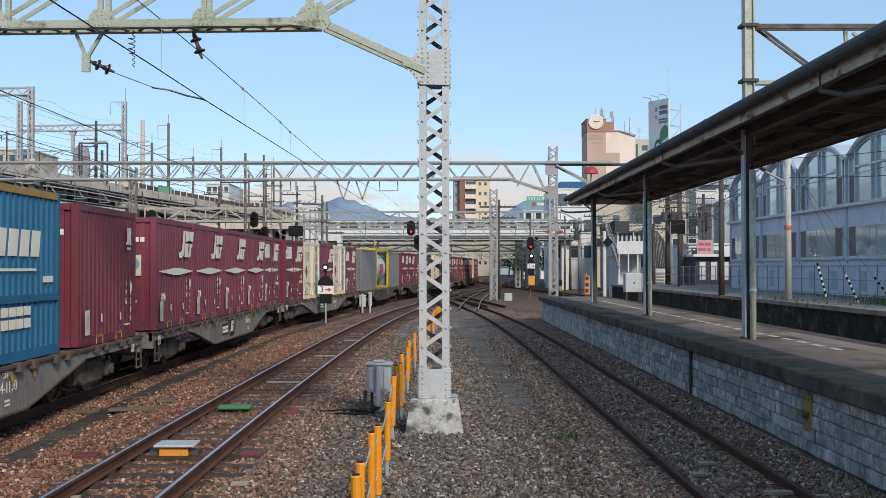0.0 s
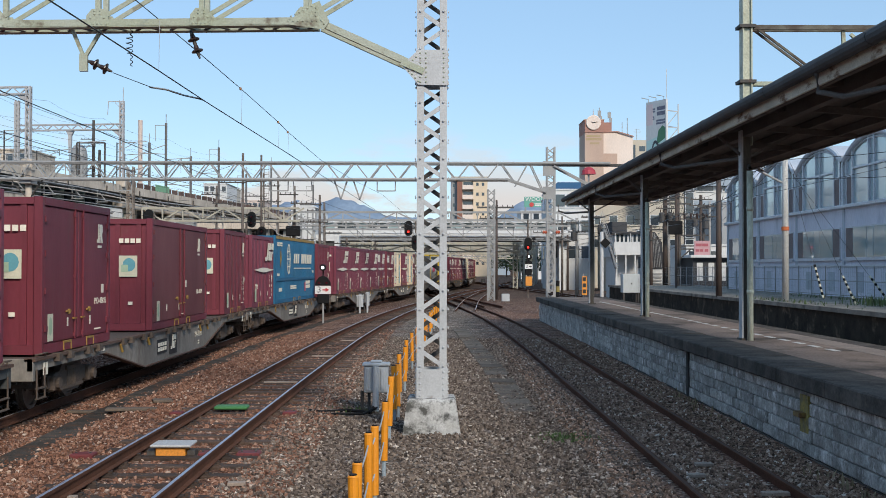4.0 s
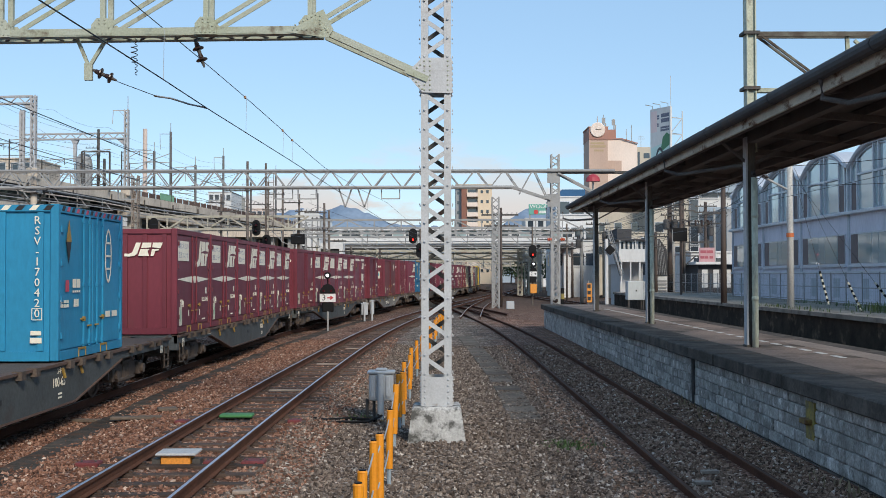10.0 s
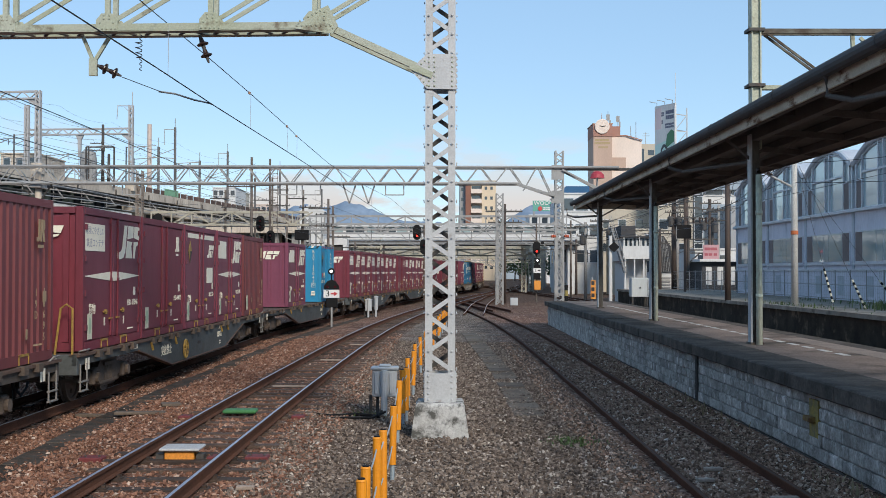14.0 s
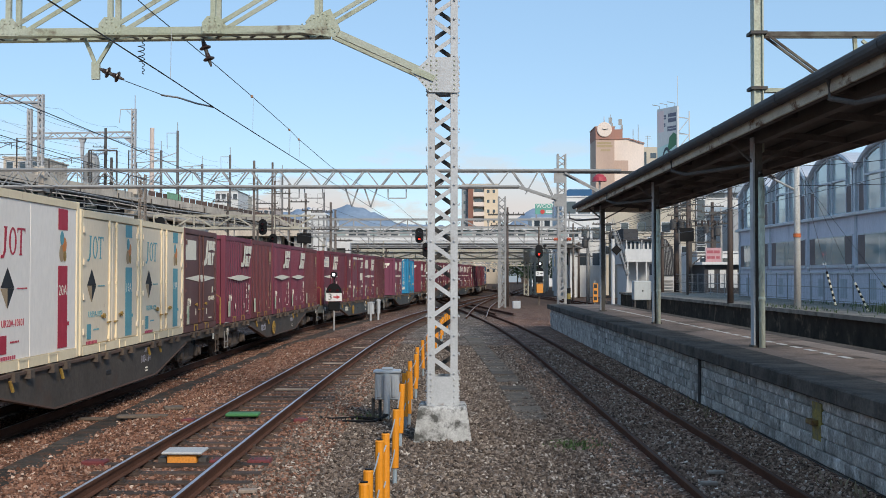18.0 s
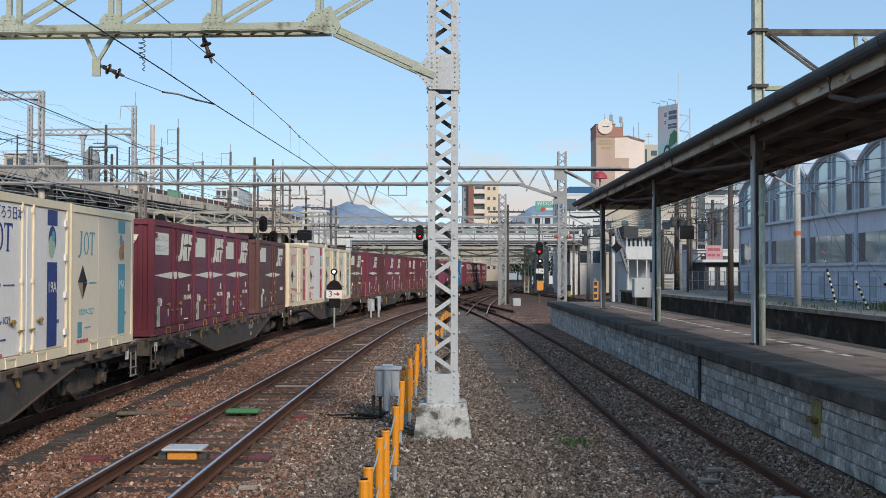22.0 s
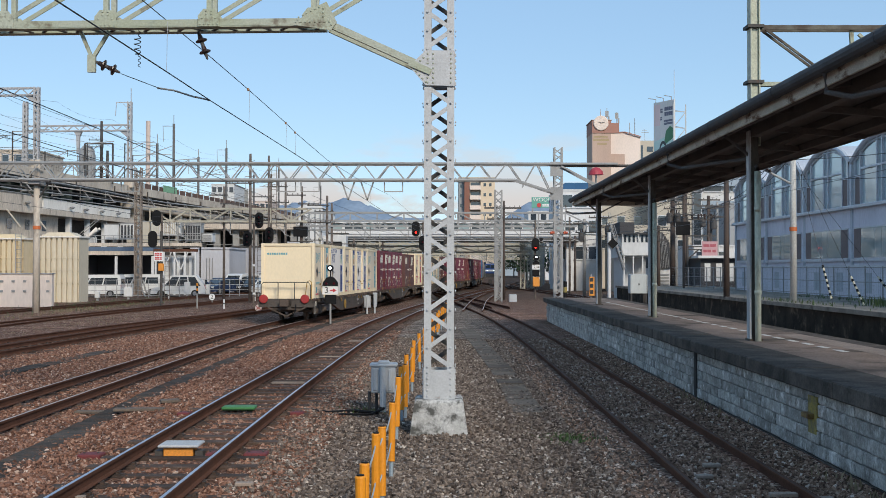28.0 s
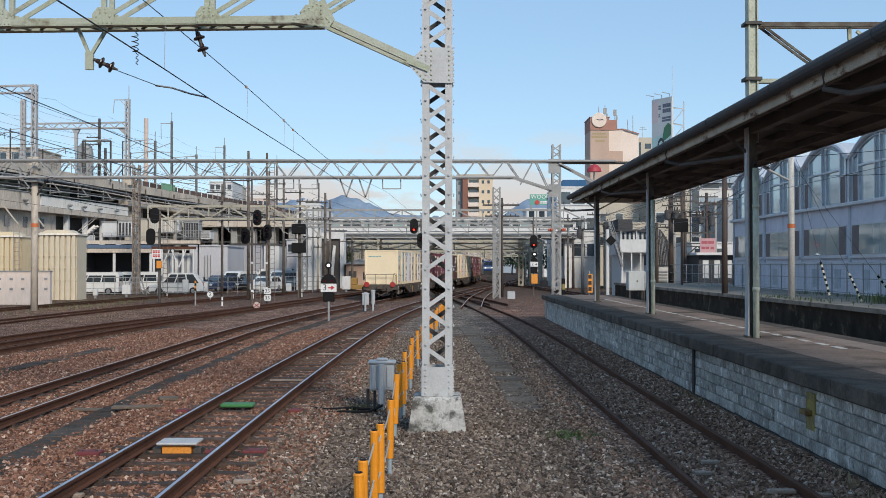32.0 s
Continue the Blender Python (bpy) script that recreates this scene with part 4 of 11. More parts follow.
m = Matrix.Translation((-0.05, MY - 0.252, 5.42)) @ Matrix.Rotation(radians(90), 4, "X")
rivets_on(riv, [(x, z) for x in (-0.17, -0.09, 0.17) for z in np.arange(-0.21, 0.23, 0.07)] + [(-0.38 + 0.05 * k, 0.02 + 0.045 * k) for k in range(4)] + [(-0.38 + 0.045 * k, 0.0 - 0.05 * k) for k in range(5)], m)
m = Matrix.Translation((-1.75, MY + 0.05 - 0.272, 6.12)) @ Matrix.Rotation(radians(90), 4, "X")
rivets_on(riv, [(-0.4 + 0.07 * k, -0.02) for k in range(8)] + [(-0.36 + 0.06 * k, 0.05 + 0.03 * k) for k in range(6)] + [(0.0, 0.06 + 0.06 * k) for k in range(3)] + [(0.08, 0.0), (0.12, -0.06)], m)
for xs in (-6.55, -5.0, -3.45):
    m = Matrix.Translation((xs, gantry_y(xs) - 0.264, 6.12)) @ Matrix.Rotation(radians(90), 4, "X")
    rivets_on(riv, [(-0.13 + 0.065 * k, -0.03) for k in range(5)] + [(-0.1, 0.06), (0.1, 0.06), (-0.04, 0.12), (0.04, 0.12), (-0.04, 0.17), (0.04, 0.17)], m)
tagged(part("rivet", riv, M_steel_green, near_gantry), kind="stuff")
m = Matrix.Translation((-0.05, MY - 0.266, 5.42)) @ Matrix.Rotation(radians(90), 4, "X")
part("splice_plate", Shape().prism([(-0.47, 0.04), (-0.40, 0.12), (-0.10, -0.02), (-0.14, -0.10)], m, 0.012), M_steel_green, near_gantry, "dark-edged splice plate of the knee brace")
for xs in np.arange(-9.0, -1.9, 0.52):
    part("lattice_tie", Shape().bar((xs, gantry_y(xs) - 0.2, gz0 - 0.05), (xs + 0.26, gantry_y(xs) + 0.2, gz0 - 0.05), 0.045, 0.015).bar((xs + 0.26, gantry_y(xs) + 0.2, gz0 - 0.05), (xs + 0.52, gantry_y(xs) - 0.2, gz0 - 0.05), 0.045, 0.015), M_steel_dark, near_gantry)

# bracket and insulators under it
def insulator(label, p, q, parent=None):
    t = thing("insulator", label, "insulator", "insulators")
    p, q = Vector(p), Vector(q)
    y = (q - p).normalized()
    m = Matrix.Translation(p) @ y.to_track_quat("Z", "Y").to_matrix().to_4x4()
    ln = (q - p).length
    part("rod", Shape().lathe([(0.02, 0), (0.03, ln * 0.15), (0.028, ln * 0.8), (0.014, ln)], m, 10), M_steel_dark, t)
    for f in (0.32, 0.72):
        part("shed", Shape().lathe([(0.032, ln * f - 0.08), (0.04, ln * f - 0.03), (0.088, ln * f), (0.085, ln * f + 0.015), (0.03, ln * f + 0.03)], m, 14), M_insul, t, "brown glazed porcelain shed")
    return t


br = thing("insulator_bracket", "pale V-shaped bracket hanging from the gantry beam", "bracket")
vx = -5.28
by = gantry_y(vx)
part("strut", Shape().bar((vx - 0.17, by, gz0 - 0.06), (vx, by, 5.66), 0.05), M_steel_green, br)
part("strut", Shape().bar((vx + 0.26, by, gz0 - 0.06), (vx + 0.02, by, 5.66), 0.05), M_steel_green, br)
part("plate", Shape().box(vx - 0.06, vx + 0.06, by - 0.03, by + 0.03, 5.44, 5.70), M_steel_green, br)
insulator("brown insulator string pulling the contact wire aside", (vx + 0.06, by, 5.60), (vx + 0.42, by + 0.02, 5.44))
insulator("brown insulator hanging from the gantry", (-3.66, gantry_y(-3.66), gz0 - 0.08), (-3.52, gantry_y(-3.6), gz0 - 0.50))


def wire(name, label, pts, r, material=None):
    return thing(name, label, "wire", "overhead wires", shape=Shape().line(pts, r, 5), material=material or M_wire)


def sag(p, q, n=10, drop=0.0):
    p, q = Vector(p), Vector(q)
    return [p.lerp(q, i / n) - Vector((0, 0, drop * 4 * (i / n) * (1 - i / n))) for i in range(n + 1)]


wire("contact_wire", "dark contact wire over the main line", [(-4.25, 4, 5.36), (-4.15, 11, 5.35), (-4.02, 16, 5.35), (-3.95, 19.5, 5.35), (-3.7, 27.8, 5.35), (-3.3, 45, 5.38), (-2.9, 62, 5.4), (-1.5, 100, 5.4)], 0.0095)
M_tan_clamp = flat("copper_clamp", (0.45, 0.24, 0.13), 0.5)
wire("messenger_wire", "thin messenger wire above the contact wire", [(-4.75, 4, 6.9), (-4.5, 10, 6.5), (-4.23, 16, 6.27), (-4.08, 19.3, 6.2), (-3.91, 22.66, 6.09), (-3.75, 26.95, 5.97), (-3.70, 28.3, 5.90), (-3.56, 35, 5.84), (-3.3, 45, 6.0), (-2.9, 62, 6.5), (-1.6, 100, 6.3)], 0.0075)
for dy, x, z0, z1 in ((16.45, -4.03, 5.36, 6.1), (22.66, -3.89, 5.36, 6.08), (26.95, -3.74, 5.36, 5.96), (28.3, -3.69, 5.36, 5.89), (38, -3.45, 5.38, 5.87), (50, -3.2, 5.39, 6.12)):
    wire("dropper", "thin dropper between the two wires", [(x, dy, z0), (x + 0.01, dy, z1)], 0.004, M_rope)
for dy, x, z in ((22.66, -3.91, 6.09), (26.95, -3.75, 5.97), (28.3, -3.70, 5.90)):
    thing("wire_clamp", "small copper clamp on the messenger wire", "clamp", "wire clamps", shape=Shape().box(x - 0.02, x + 0.02, dy - 0.05, dy + 0.05, z - 0.03, z + 0.02, c=0.006), material=M_tan_clamp)
wire("registration_arm", "pale curved registration arm holding the contact wire", [(-4.86, 17.0, 5.43), (-4.35, 17.2, 5.25), (-4.30, 17.3, 5.24)], 0.006)
wire("registration_arm", "pale curved registration arm holding the contact wire", [(-4.36, 17.25, 5.25), (-4.2, 17.6, 5.27), (-4.05, 18.2, 5.27), (-3.99, 18.9, 5.33), (-3.96, 19.2, 5.35)], 0.016, M_steel_grey)
coil = [(-4.55 + 0.02 * math.sin(a * 5), 16.9, 6.12 - a * 0.06) if not 3 < a < 7 else (-4.58 + 0.05 * math.cos(a * 5.0), 16.9 + 0.05 * math.sin(a * 5.0), 6.12 - a * 0.06) for a in np.arange(0, 10.4, 0.2)]
wire("jumper_coil", "dark coiled jumper lead between wires", coil, 0.007)

# second gantry: long pipe truss over all the tracks
G2Y = 62.2
g2 = thing("gantry_beam", "long grey pipe truss gantry across all tracks", "gantry")
gz0, gz1 = 7.34, 8.27
for dy in (-0.35, 0.35):
    part("top_chord", Shape().tube((-34, G2Y + dy, gz1), (9.6, G2Y + dy, gz1 - 0.05), 0.075, 8), M_steel_grey, g2)
    part("bottom_chord", Shape().tube((-34, G2Y + dy, gz0), (4.0, G2Y + dy, gz0), 0.075, 8), M_steel_grey, g2)
    xs = -34.0
    k = 0
    while xs < 6.0:
        up = k % 2 == 0
        lo = gz0 if xs < 3.3 else gz0 - (xs - 3.3) * 0.33
        part("web_bar", Shape().bar((xs, G2Y + dy, lo if up else gz1), (xs + 0.72, G2Y + dy, gz1 if up else lo), 0.06), M_steel_grey, g2)
        k += 1
        xs += 0.8
    part("knee_brace", Shape().bar((4.0, G2Y + dy, gz0), (6.1, G2Y + dy, 6.65), 0.11), M_steel_grey, g2)
    part("knee_brace", Shape().bar((6.5, G2Y + dy, 8.1), (8.6, G2Y + dy, 7.0), 0.09), M_steel_grey, g2)
part("end_beam", Shape().box(6.4, 10.5, G2Y - 0.3, G2Y + 0.3, 8.1, 8.2), M_steel_dark, g2)


def lattice_tower(label, x, y, z0, z1, w, leg, bar, step, material, plates=()):
    t = thing("lattice_mast", label, "mast", "lattice masts")
    s = Shape()
    legs(s, x, y, z0, z1, w, w, leg)
    part("leg_frame", s, material, t)
    s = Shape()
    lace_bars(s, x, y, z0, z1, w, w, leg, bar, step)
    tagged(part("lacing", s, material, t), kind="stuff")
    for pz, ph in plates:
        part("gusset_plate", Shape().box(x - w * 0.9, x + w / 2, y - w / 2 - 0.015, y - w / 2 - 0.003, pz - ph / 2, pz + ph / 2), material, t)
    return t


lattice_tower("grey lattice mast carrying the long gantry", 6.36, G2Y, 0.0, 9.15, 0.50, 0.09, 0.06, 0.36, M_steel_grey, ((7.95, 0.8), (6.6, 0.7)))
for x in (6.0, 6.72):
    ri = thing("red_insulator", "orange-red insulator fixed to the lattice mast", "insulator", "mast insulators")
    part("disc", Shape().lathe([(0.03, -0.12), (0.11, -0.08), (0.05, -0.02), (0.12, 0.02), (0.05, 0.07), (0.1, 0.11), (0.03, 0.14)], Matrix.Translation((x, G2Y - 0.35, 4.45)) @ Matrix.Rotation(radians(90), 4, "Y"), 12), bpy.data.materials.get("orange_red_porcelain") or flat("orange_red_porcelain", (0.62, 0.15, 0.08), 0.3), ri)
    part("pin", Shape().tube((x, G2Y - 0.35, 4.45), (x, G2Y - 0.1, 4.45), 0.03, 6), M_steel_dark, ri)
t = thing("concrete_pole", "round grey concrete pole with an orange band", "pole", "concrete poles")
part("shaft", Shape().tube((-22.45, G2Y + 0.3, -0.1), (-22.45, G2Y + 0.3, 8.2), 0.20, 14, 0.17), M_conc_pale, t, smooth=True)
part("band", Shape().tube((-22.45, G2Y + 0.3, 4.62), (-22.45, G2Y + 0.3, 4.82), 0.205, 14), flat("orange_band", (0.6, 0.16, 0.05)), t)
part("collar", Shape().box(-22.75, -22.15, G2Y - 0.2, G2Y + 0.8, 7.1, 7.3), M_steel_grey, t)
part("brace", Shape().bar((-22.45, G2Y + 0.3, 6.2), (-21.6, G2Y, 7.3), 0.07).bar((-22.45, G2Y + 0.3, 6.2), (-23.3, G2Y, 7.3), 0.07), M_steel_dark, t)
# V-hangers and drop frames below the beam
for vx, w in ((-5.2, 0.75), (-4.15, 0.75)):
    h = thing("hanger", "V-shaped steel hanger under the gantry", "hanger", "gantry hangers")
    part("strut", Shape().bar((vx - w / 2, G2Y, gz0), (vx, G2Y, 6.25), 0.08), M_steel_grey, h)
    part("strut", Shape().bar((vx + w / 2, G2Y, gz0), (vx, G2Y, 6.25), 0.08), M_steel_grey, h)
for fx in (-2.7, -7.3, -8.6, -17.2):
    h = thing("drop_frame", "square drop frame under the gantry", "frame", "gantry hangers")
    part("frame_bar", Shape().bar((fx - 0.5, G2Y, gz0), (fx - 0.5, G2Y, gz0 - 0.62), 0.06).bar((fx + 0.5, G2Y, gz0), (fx + 0.5, G2Y, gz0 - 0.62), 0.06).bar((fx - 0.5, G2Y, gz0 - 0.62), (fx + 0.5, G2Y, gz0 - 0.62), 0.06), M_steel_grey, h)

# ---- freight train ----
S_TAB = [(-140.0, -140.0)]
yy = -140.0
while yy < 700:
    d = (train_x(yy + 0.5) - train_x(yy)) / 0.5
    S_TAB.append((S_TAB[-1][0] + 0.5 * math.sqrt(1 + d * d), yy + 0.5))
    yy += 0.5
S_A, S_B = np.array([a for a, b in S_TAB]), np.array([b for a, b in S_TAB])


def on_track(s):
    y = float(np.interp(s, S_A, S_B)) if s > -139 else s
    return Vector((train_x(y), y, Z_LOW))


def tail_at(t):
    """How far along the track the rear end of the last wagon is."""
    slow = t - 23
    return -179.92 + 8.4414 * t - 0.006447 * t * t - 0.125 * (math.sqrt(slow * slow + 1) + slow)


WAGON_L = 20.4


def wagon_pose(s_rear):
    a, b = on_track(s_rear + WAGON_L / 2 - 7.1), on_track(s_rear + WAGON_L / 2 + 7.1)
    d = b - a
    return Matrix.Translation((a + b) / 2) @ Matrix.Rotation(-math.atan2(d.x, d.y), 4, "Z")


def paint(name, col, stain=(0.12, 0.065, 0.05), vary=0.08, rough=0.55):
    return mat(name, col, tuple(c * 0.8 for c in col), rough, scale=0.9, amount=0.6, fine=18, fine_amount=0.1, bump=0.05, streak=3.0, stain=stain, stain_scale=1.6, stain_cut=(0.60, 0.82), vary=vary)


M_maroon = paint("maroon_container_paint", (0.180, 0.029, 0.045))
M_maroon_door = paint("dull_plum_door_paint", (0.175, 0.036, 0.054), (0.10, 0.05, 0.045))
M_purple = paint("faded_purple_maroon_paint", (0.200, 0.040, 0.066))
M_purple_door = paint("faded_purple_door_paint", (0.190, 0.050, 0.073), (0.12, 0.06, 0.055))
M_red19 = paint("brick_maroon_paint", (0.175, 0.042, 0.045))
M_pinkish = paint("faded_pink_maroon_paint", (0.205, 0.050, 0.090))
M_brown = paint("dark_brown_container_paint", (0.145, 0.063, 0.056))

def weathered(name, col, dirt, rust=(0.30, 0.12, 0.045)):
    """Pale container paint: faint grime, with small rust patches."""
    return mat(name, col, tuple(0.9 * a + 0.1 * b for a, b in zip(col, dirt)), 0.6, scale=1.3, amount=0.5, fine=14, fine_amount=0.05, bump=0.04, streak=2.0, stain=rust, stain_scale=3.2, stain_cut=(0.70, 0.80), vary=0.04)


M_cream = weathered("cream_container_paint", (0.84, 0.70, 0.48), (0.42, 0.36, 0.27))
# slightly greyer cream: the sides' weaker light is put into the paint
M_cream_door = weathered("shade_greyed_cream_paint", (0.82, 0.69, 0.52), (0.40, 0.35, 0.28))
M_sticker = flat("cream_sticker", (0.66, 0.63, 0.48), 0.6)
M_frame_flange = mat("rust_brown_flange", (0.13, 0.075, 0.052), (0.085, 0.052, 0.040), 0.8, scale=2, bump=0.15)
M_step_grey = flat("worn_grey_step", (0.22, 0.21, 0.20), 0.7)
M_cwhite = weathered("white_container_paint", (0.87, 0.80, 0.73), (0.45, 0.41, 0.37))
M_skyblue = paint("sky_blue_container_paint", (0.022, 0.26, 0.46), (0.03, 0.14, 0.25))
M_eco = paint("teal_blue_container_paint", (0.014, 0.135, 0.265), (0.02, 0.09, 0.14))
M_greybox = paint("grey_container_paint", (0.20, 0.205, 0.205), (0.12, 0.12, 0.12))
M_tank = paint("white_tank_paint", (0.62, 0.62, 0.60))
M_yframe = paint("yellow_frame_paint", (0.62, 0.42, 0.03))
M_yellow_small = mat("yellow_fitting_paint", (0.46, 0.29, 0.05), (0.22, 0.13, 0.045), 0.6, scale=8)
M_frame_grey = mat("grey_brown_wagon_frame", (0.26, 0.24, 0.215), (0.17, 0.15, 0.13), 0.75, scale=0.9, amount=0.8, fine=14, bump=0.12, streak=2, stain=(0.085, 0.05, 0.035), stain_scale=1.5, stain_cut=(0.56, 0.75))
M_frame_dark = mat("dark_slate_wagon_frame", (0.080, 0.088, 0.088), (0.055, 0.060, 0.060), 0.7, scale=0.9, amount=0.8, fine=14, bump=0.12, stain=(0.06, 0.04, 0.03), stain_scale=1.5, stain_cut=(0.58, 0.78))
M_frame_brown = mat("brown_black_wagon_frame", (0.088, 0.072, 0.060), (0.060, 0.049, 0.041), 0.75, scale=0.9, amount=0.8, fine=14, bump=0.12, stain=(0.085, 0.05, 0.035), stain_scale=1.5, stain_cut=(0.56, 0.75))
M_bogie = mat("dirty_bogie_iron", (0.075, 0.056, 0.044), (0.115, 0.085, 0.066), 0.85, scale=3, amount=0.8, fine=30, bump=0.3)
M_wheel = mat("dark_wheel_steel", (0.15, 0.125, 0.105), (0.10, 0.080, 0.066), 0.6, 0.4, scale=4, bump=0.1)
M_marking = flat("off_white_marking", (0.86, 0.80, 0.66), 0.65)
M_faded_mark = flat("faded_grey_lettering", (0.36, 0.35, 0.40), 0.65)
M_tan_mark = flat("tan_marking", (0.42, 0.30, 0.18), 0.65)
M_green_mark = flat("pale_green_sticker", (0.40, 0.52, 0.36), 0.6)
M_navy_mark = flat("navy_blue_marking", (0.030, 0.055, 0.20), 0.6)
M_teal_mark = flat("teal_marking", (0.13, 0.36, 0.42), 0.6)
M_rose_mark = flat("rose_red_marking", (0.55, 0.08, 0.13), 0.6)
M_crim_mark = flat("crimson_marking", (0.46, 0.03, 0.06), 0.6)
M_orange_mark = flat("orange_marking", (0.65, 0.22, 0.05), 0.6)
CW, CH = 2.45, 2.5


def side_m(y, z, lift=0.004):
    """Plane on the right side of a container: x runs along +Y, y up, z outwards."""
    return Matrix(((0, 0, 1, CW / 2 + lift), (1, 0, 0, y), (0, 1, 0, z), (0, 0, 0, 1)))


def end_m(x, z, ln, lift=0.004):
    """Plane on the rear end."""
    return Matrix(((1, 0, 0, x), (0, 0, -1, -ln / 2 - lift), (0, 1, 0, z), (0, 0, 0, 1)))


def sheared(x0, x1, y0, y1, k=0.18):
    return [(x0 + k * y0, y0), (x1 + k * y0, y0), (x1 + k * y1, y1), (x0 + k * y1, y1)]


def emblem(m, w, h):
    """Slanted bold company emblem as plain blocks: a hooked bar and two blocks with a lens-shaped gap across them."""
    s = Shape()
    k = 0.10

    def slant(poly):
        s.prism([((x - 0.5 + k * (y - 0.5)) * w, (y - 0.5) * h) for x, y in poly], m, 0.004)
    slant([(0.29, 1), (0.42, 1), (0.40, 0.22), (0.33, 0.05), (0.20, 0.0), (0.06, 0.02), (0.04, 0.22), (0.17, 0.20), (0.25, 0.30)])
    slant([(0.47, 1), (0.71, 1), (0.73, 0.66), (0.46, 0.60)])
    slant([(0.75, 1), (1.02, 1), (1.0, 0.60), (0.76, 0.66)])
    slant([(0.455, 0.55), (0.70, 0.53), (0.66, 0.40), (0.74, 0.04), (0.44, 0.04)])
    slant([(0.77, 0.53), (0.98, 0.55), (0.96, 0.44), (0.88, 0.40), (0.86, 0.04), (0.78, 0.04)])
    return s


def write(shape, body, size, m, align=0.0):
    """Adds letters to a shape; align shifts them along the line."""
    t = text_mesh(body, size, m @ Matrix.Translation((align, 0, 0)), 0.002)
    return shape.add(t.v, t.f)


def small_mark(m, h):
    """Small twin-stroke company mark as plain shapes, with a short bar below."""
    s = Shape()
    s.prism([(-h * 0.34, h * 0.5), (-h * 0.16, h * 0.5), (-h * 0.16, -h * 0.38), (-h * 0.28, -h * 0.5), (-h * 0.55, -h * 0.5), (-h * 0.55, -h * 0.32), (-h * 0.34, -h * 0.32)], m, 0.005)
    s.prism([(-h * 0.08, h * 0.5), (h * 0.10, h * 0.5), (h * 0.10, -h * 0.5), (-h * 0.08, -h * 0.5)], m, 0.005)
    s.prism([(h * 0.12, h * 0.5), (h * 0.40, h * 0.5), (h * 0.48, h * 0.38), (h * 0.48, h * 0.12), (h * 0.36, 0.0), (h * 0.5, -h * 0.5), (h * 0.30, -h * 0.5), (h * 0.12, 0.0)], m, 0.005)
    s.prism([(-h * 0.4, -h * 0.64), (h * 0.3, -h * 0.64), (h * 0.3, -h * 0.78), (-h * 0.4, -h * 0.78)], m, 0.005)
    return s


def bars(m, rows, gap=0.02):
    """Unreadable small writing: rows of short bars. rows: (x, y, width, height, pieces)."""
    s = Shape()
    for x, y, w, h, n in rows:
        p = w / n
        for i in range(n):
            x0, x1 = x + i * p, x + (i + 1) * p - min(gap * 1.5, p * 0.3)
            if n < 3:
                s.prism([(x0, y), (x1, y), (x1, y + h), (x0, y + h)], m, 0.004)
                continue
            for v0, v1 in ((0.0, 0.42), (0.55, 0.95)) if h > 0.12 else ((0.0, 0.9),):
                s.prism([(x0, y + h * v0), (x1, y + h * v0), (x1, y + h * v1), (x0, y + h * v1)], m, 0.004)
    return s


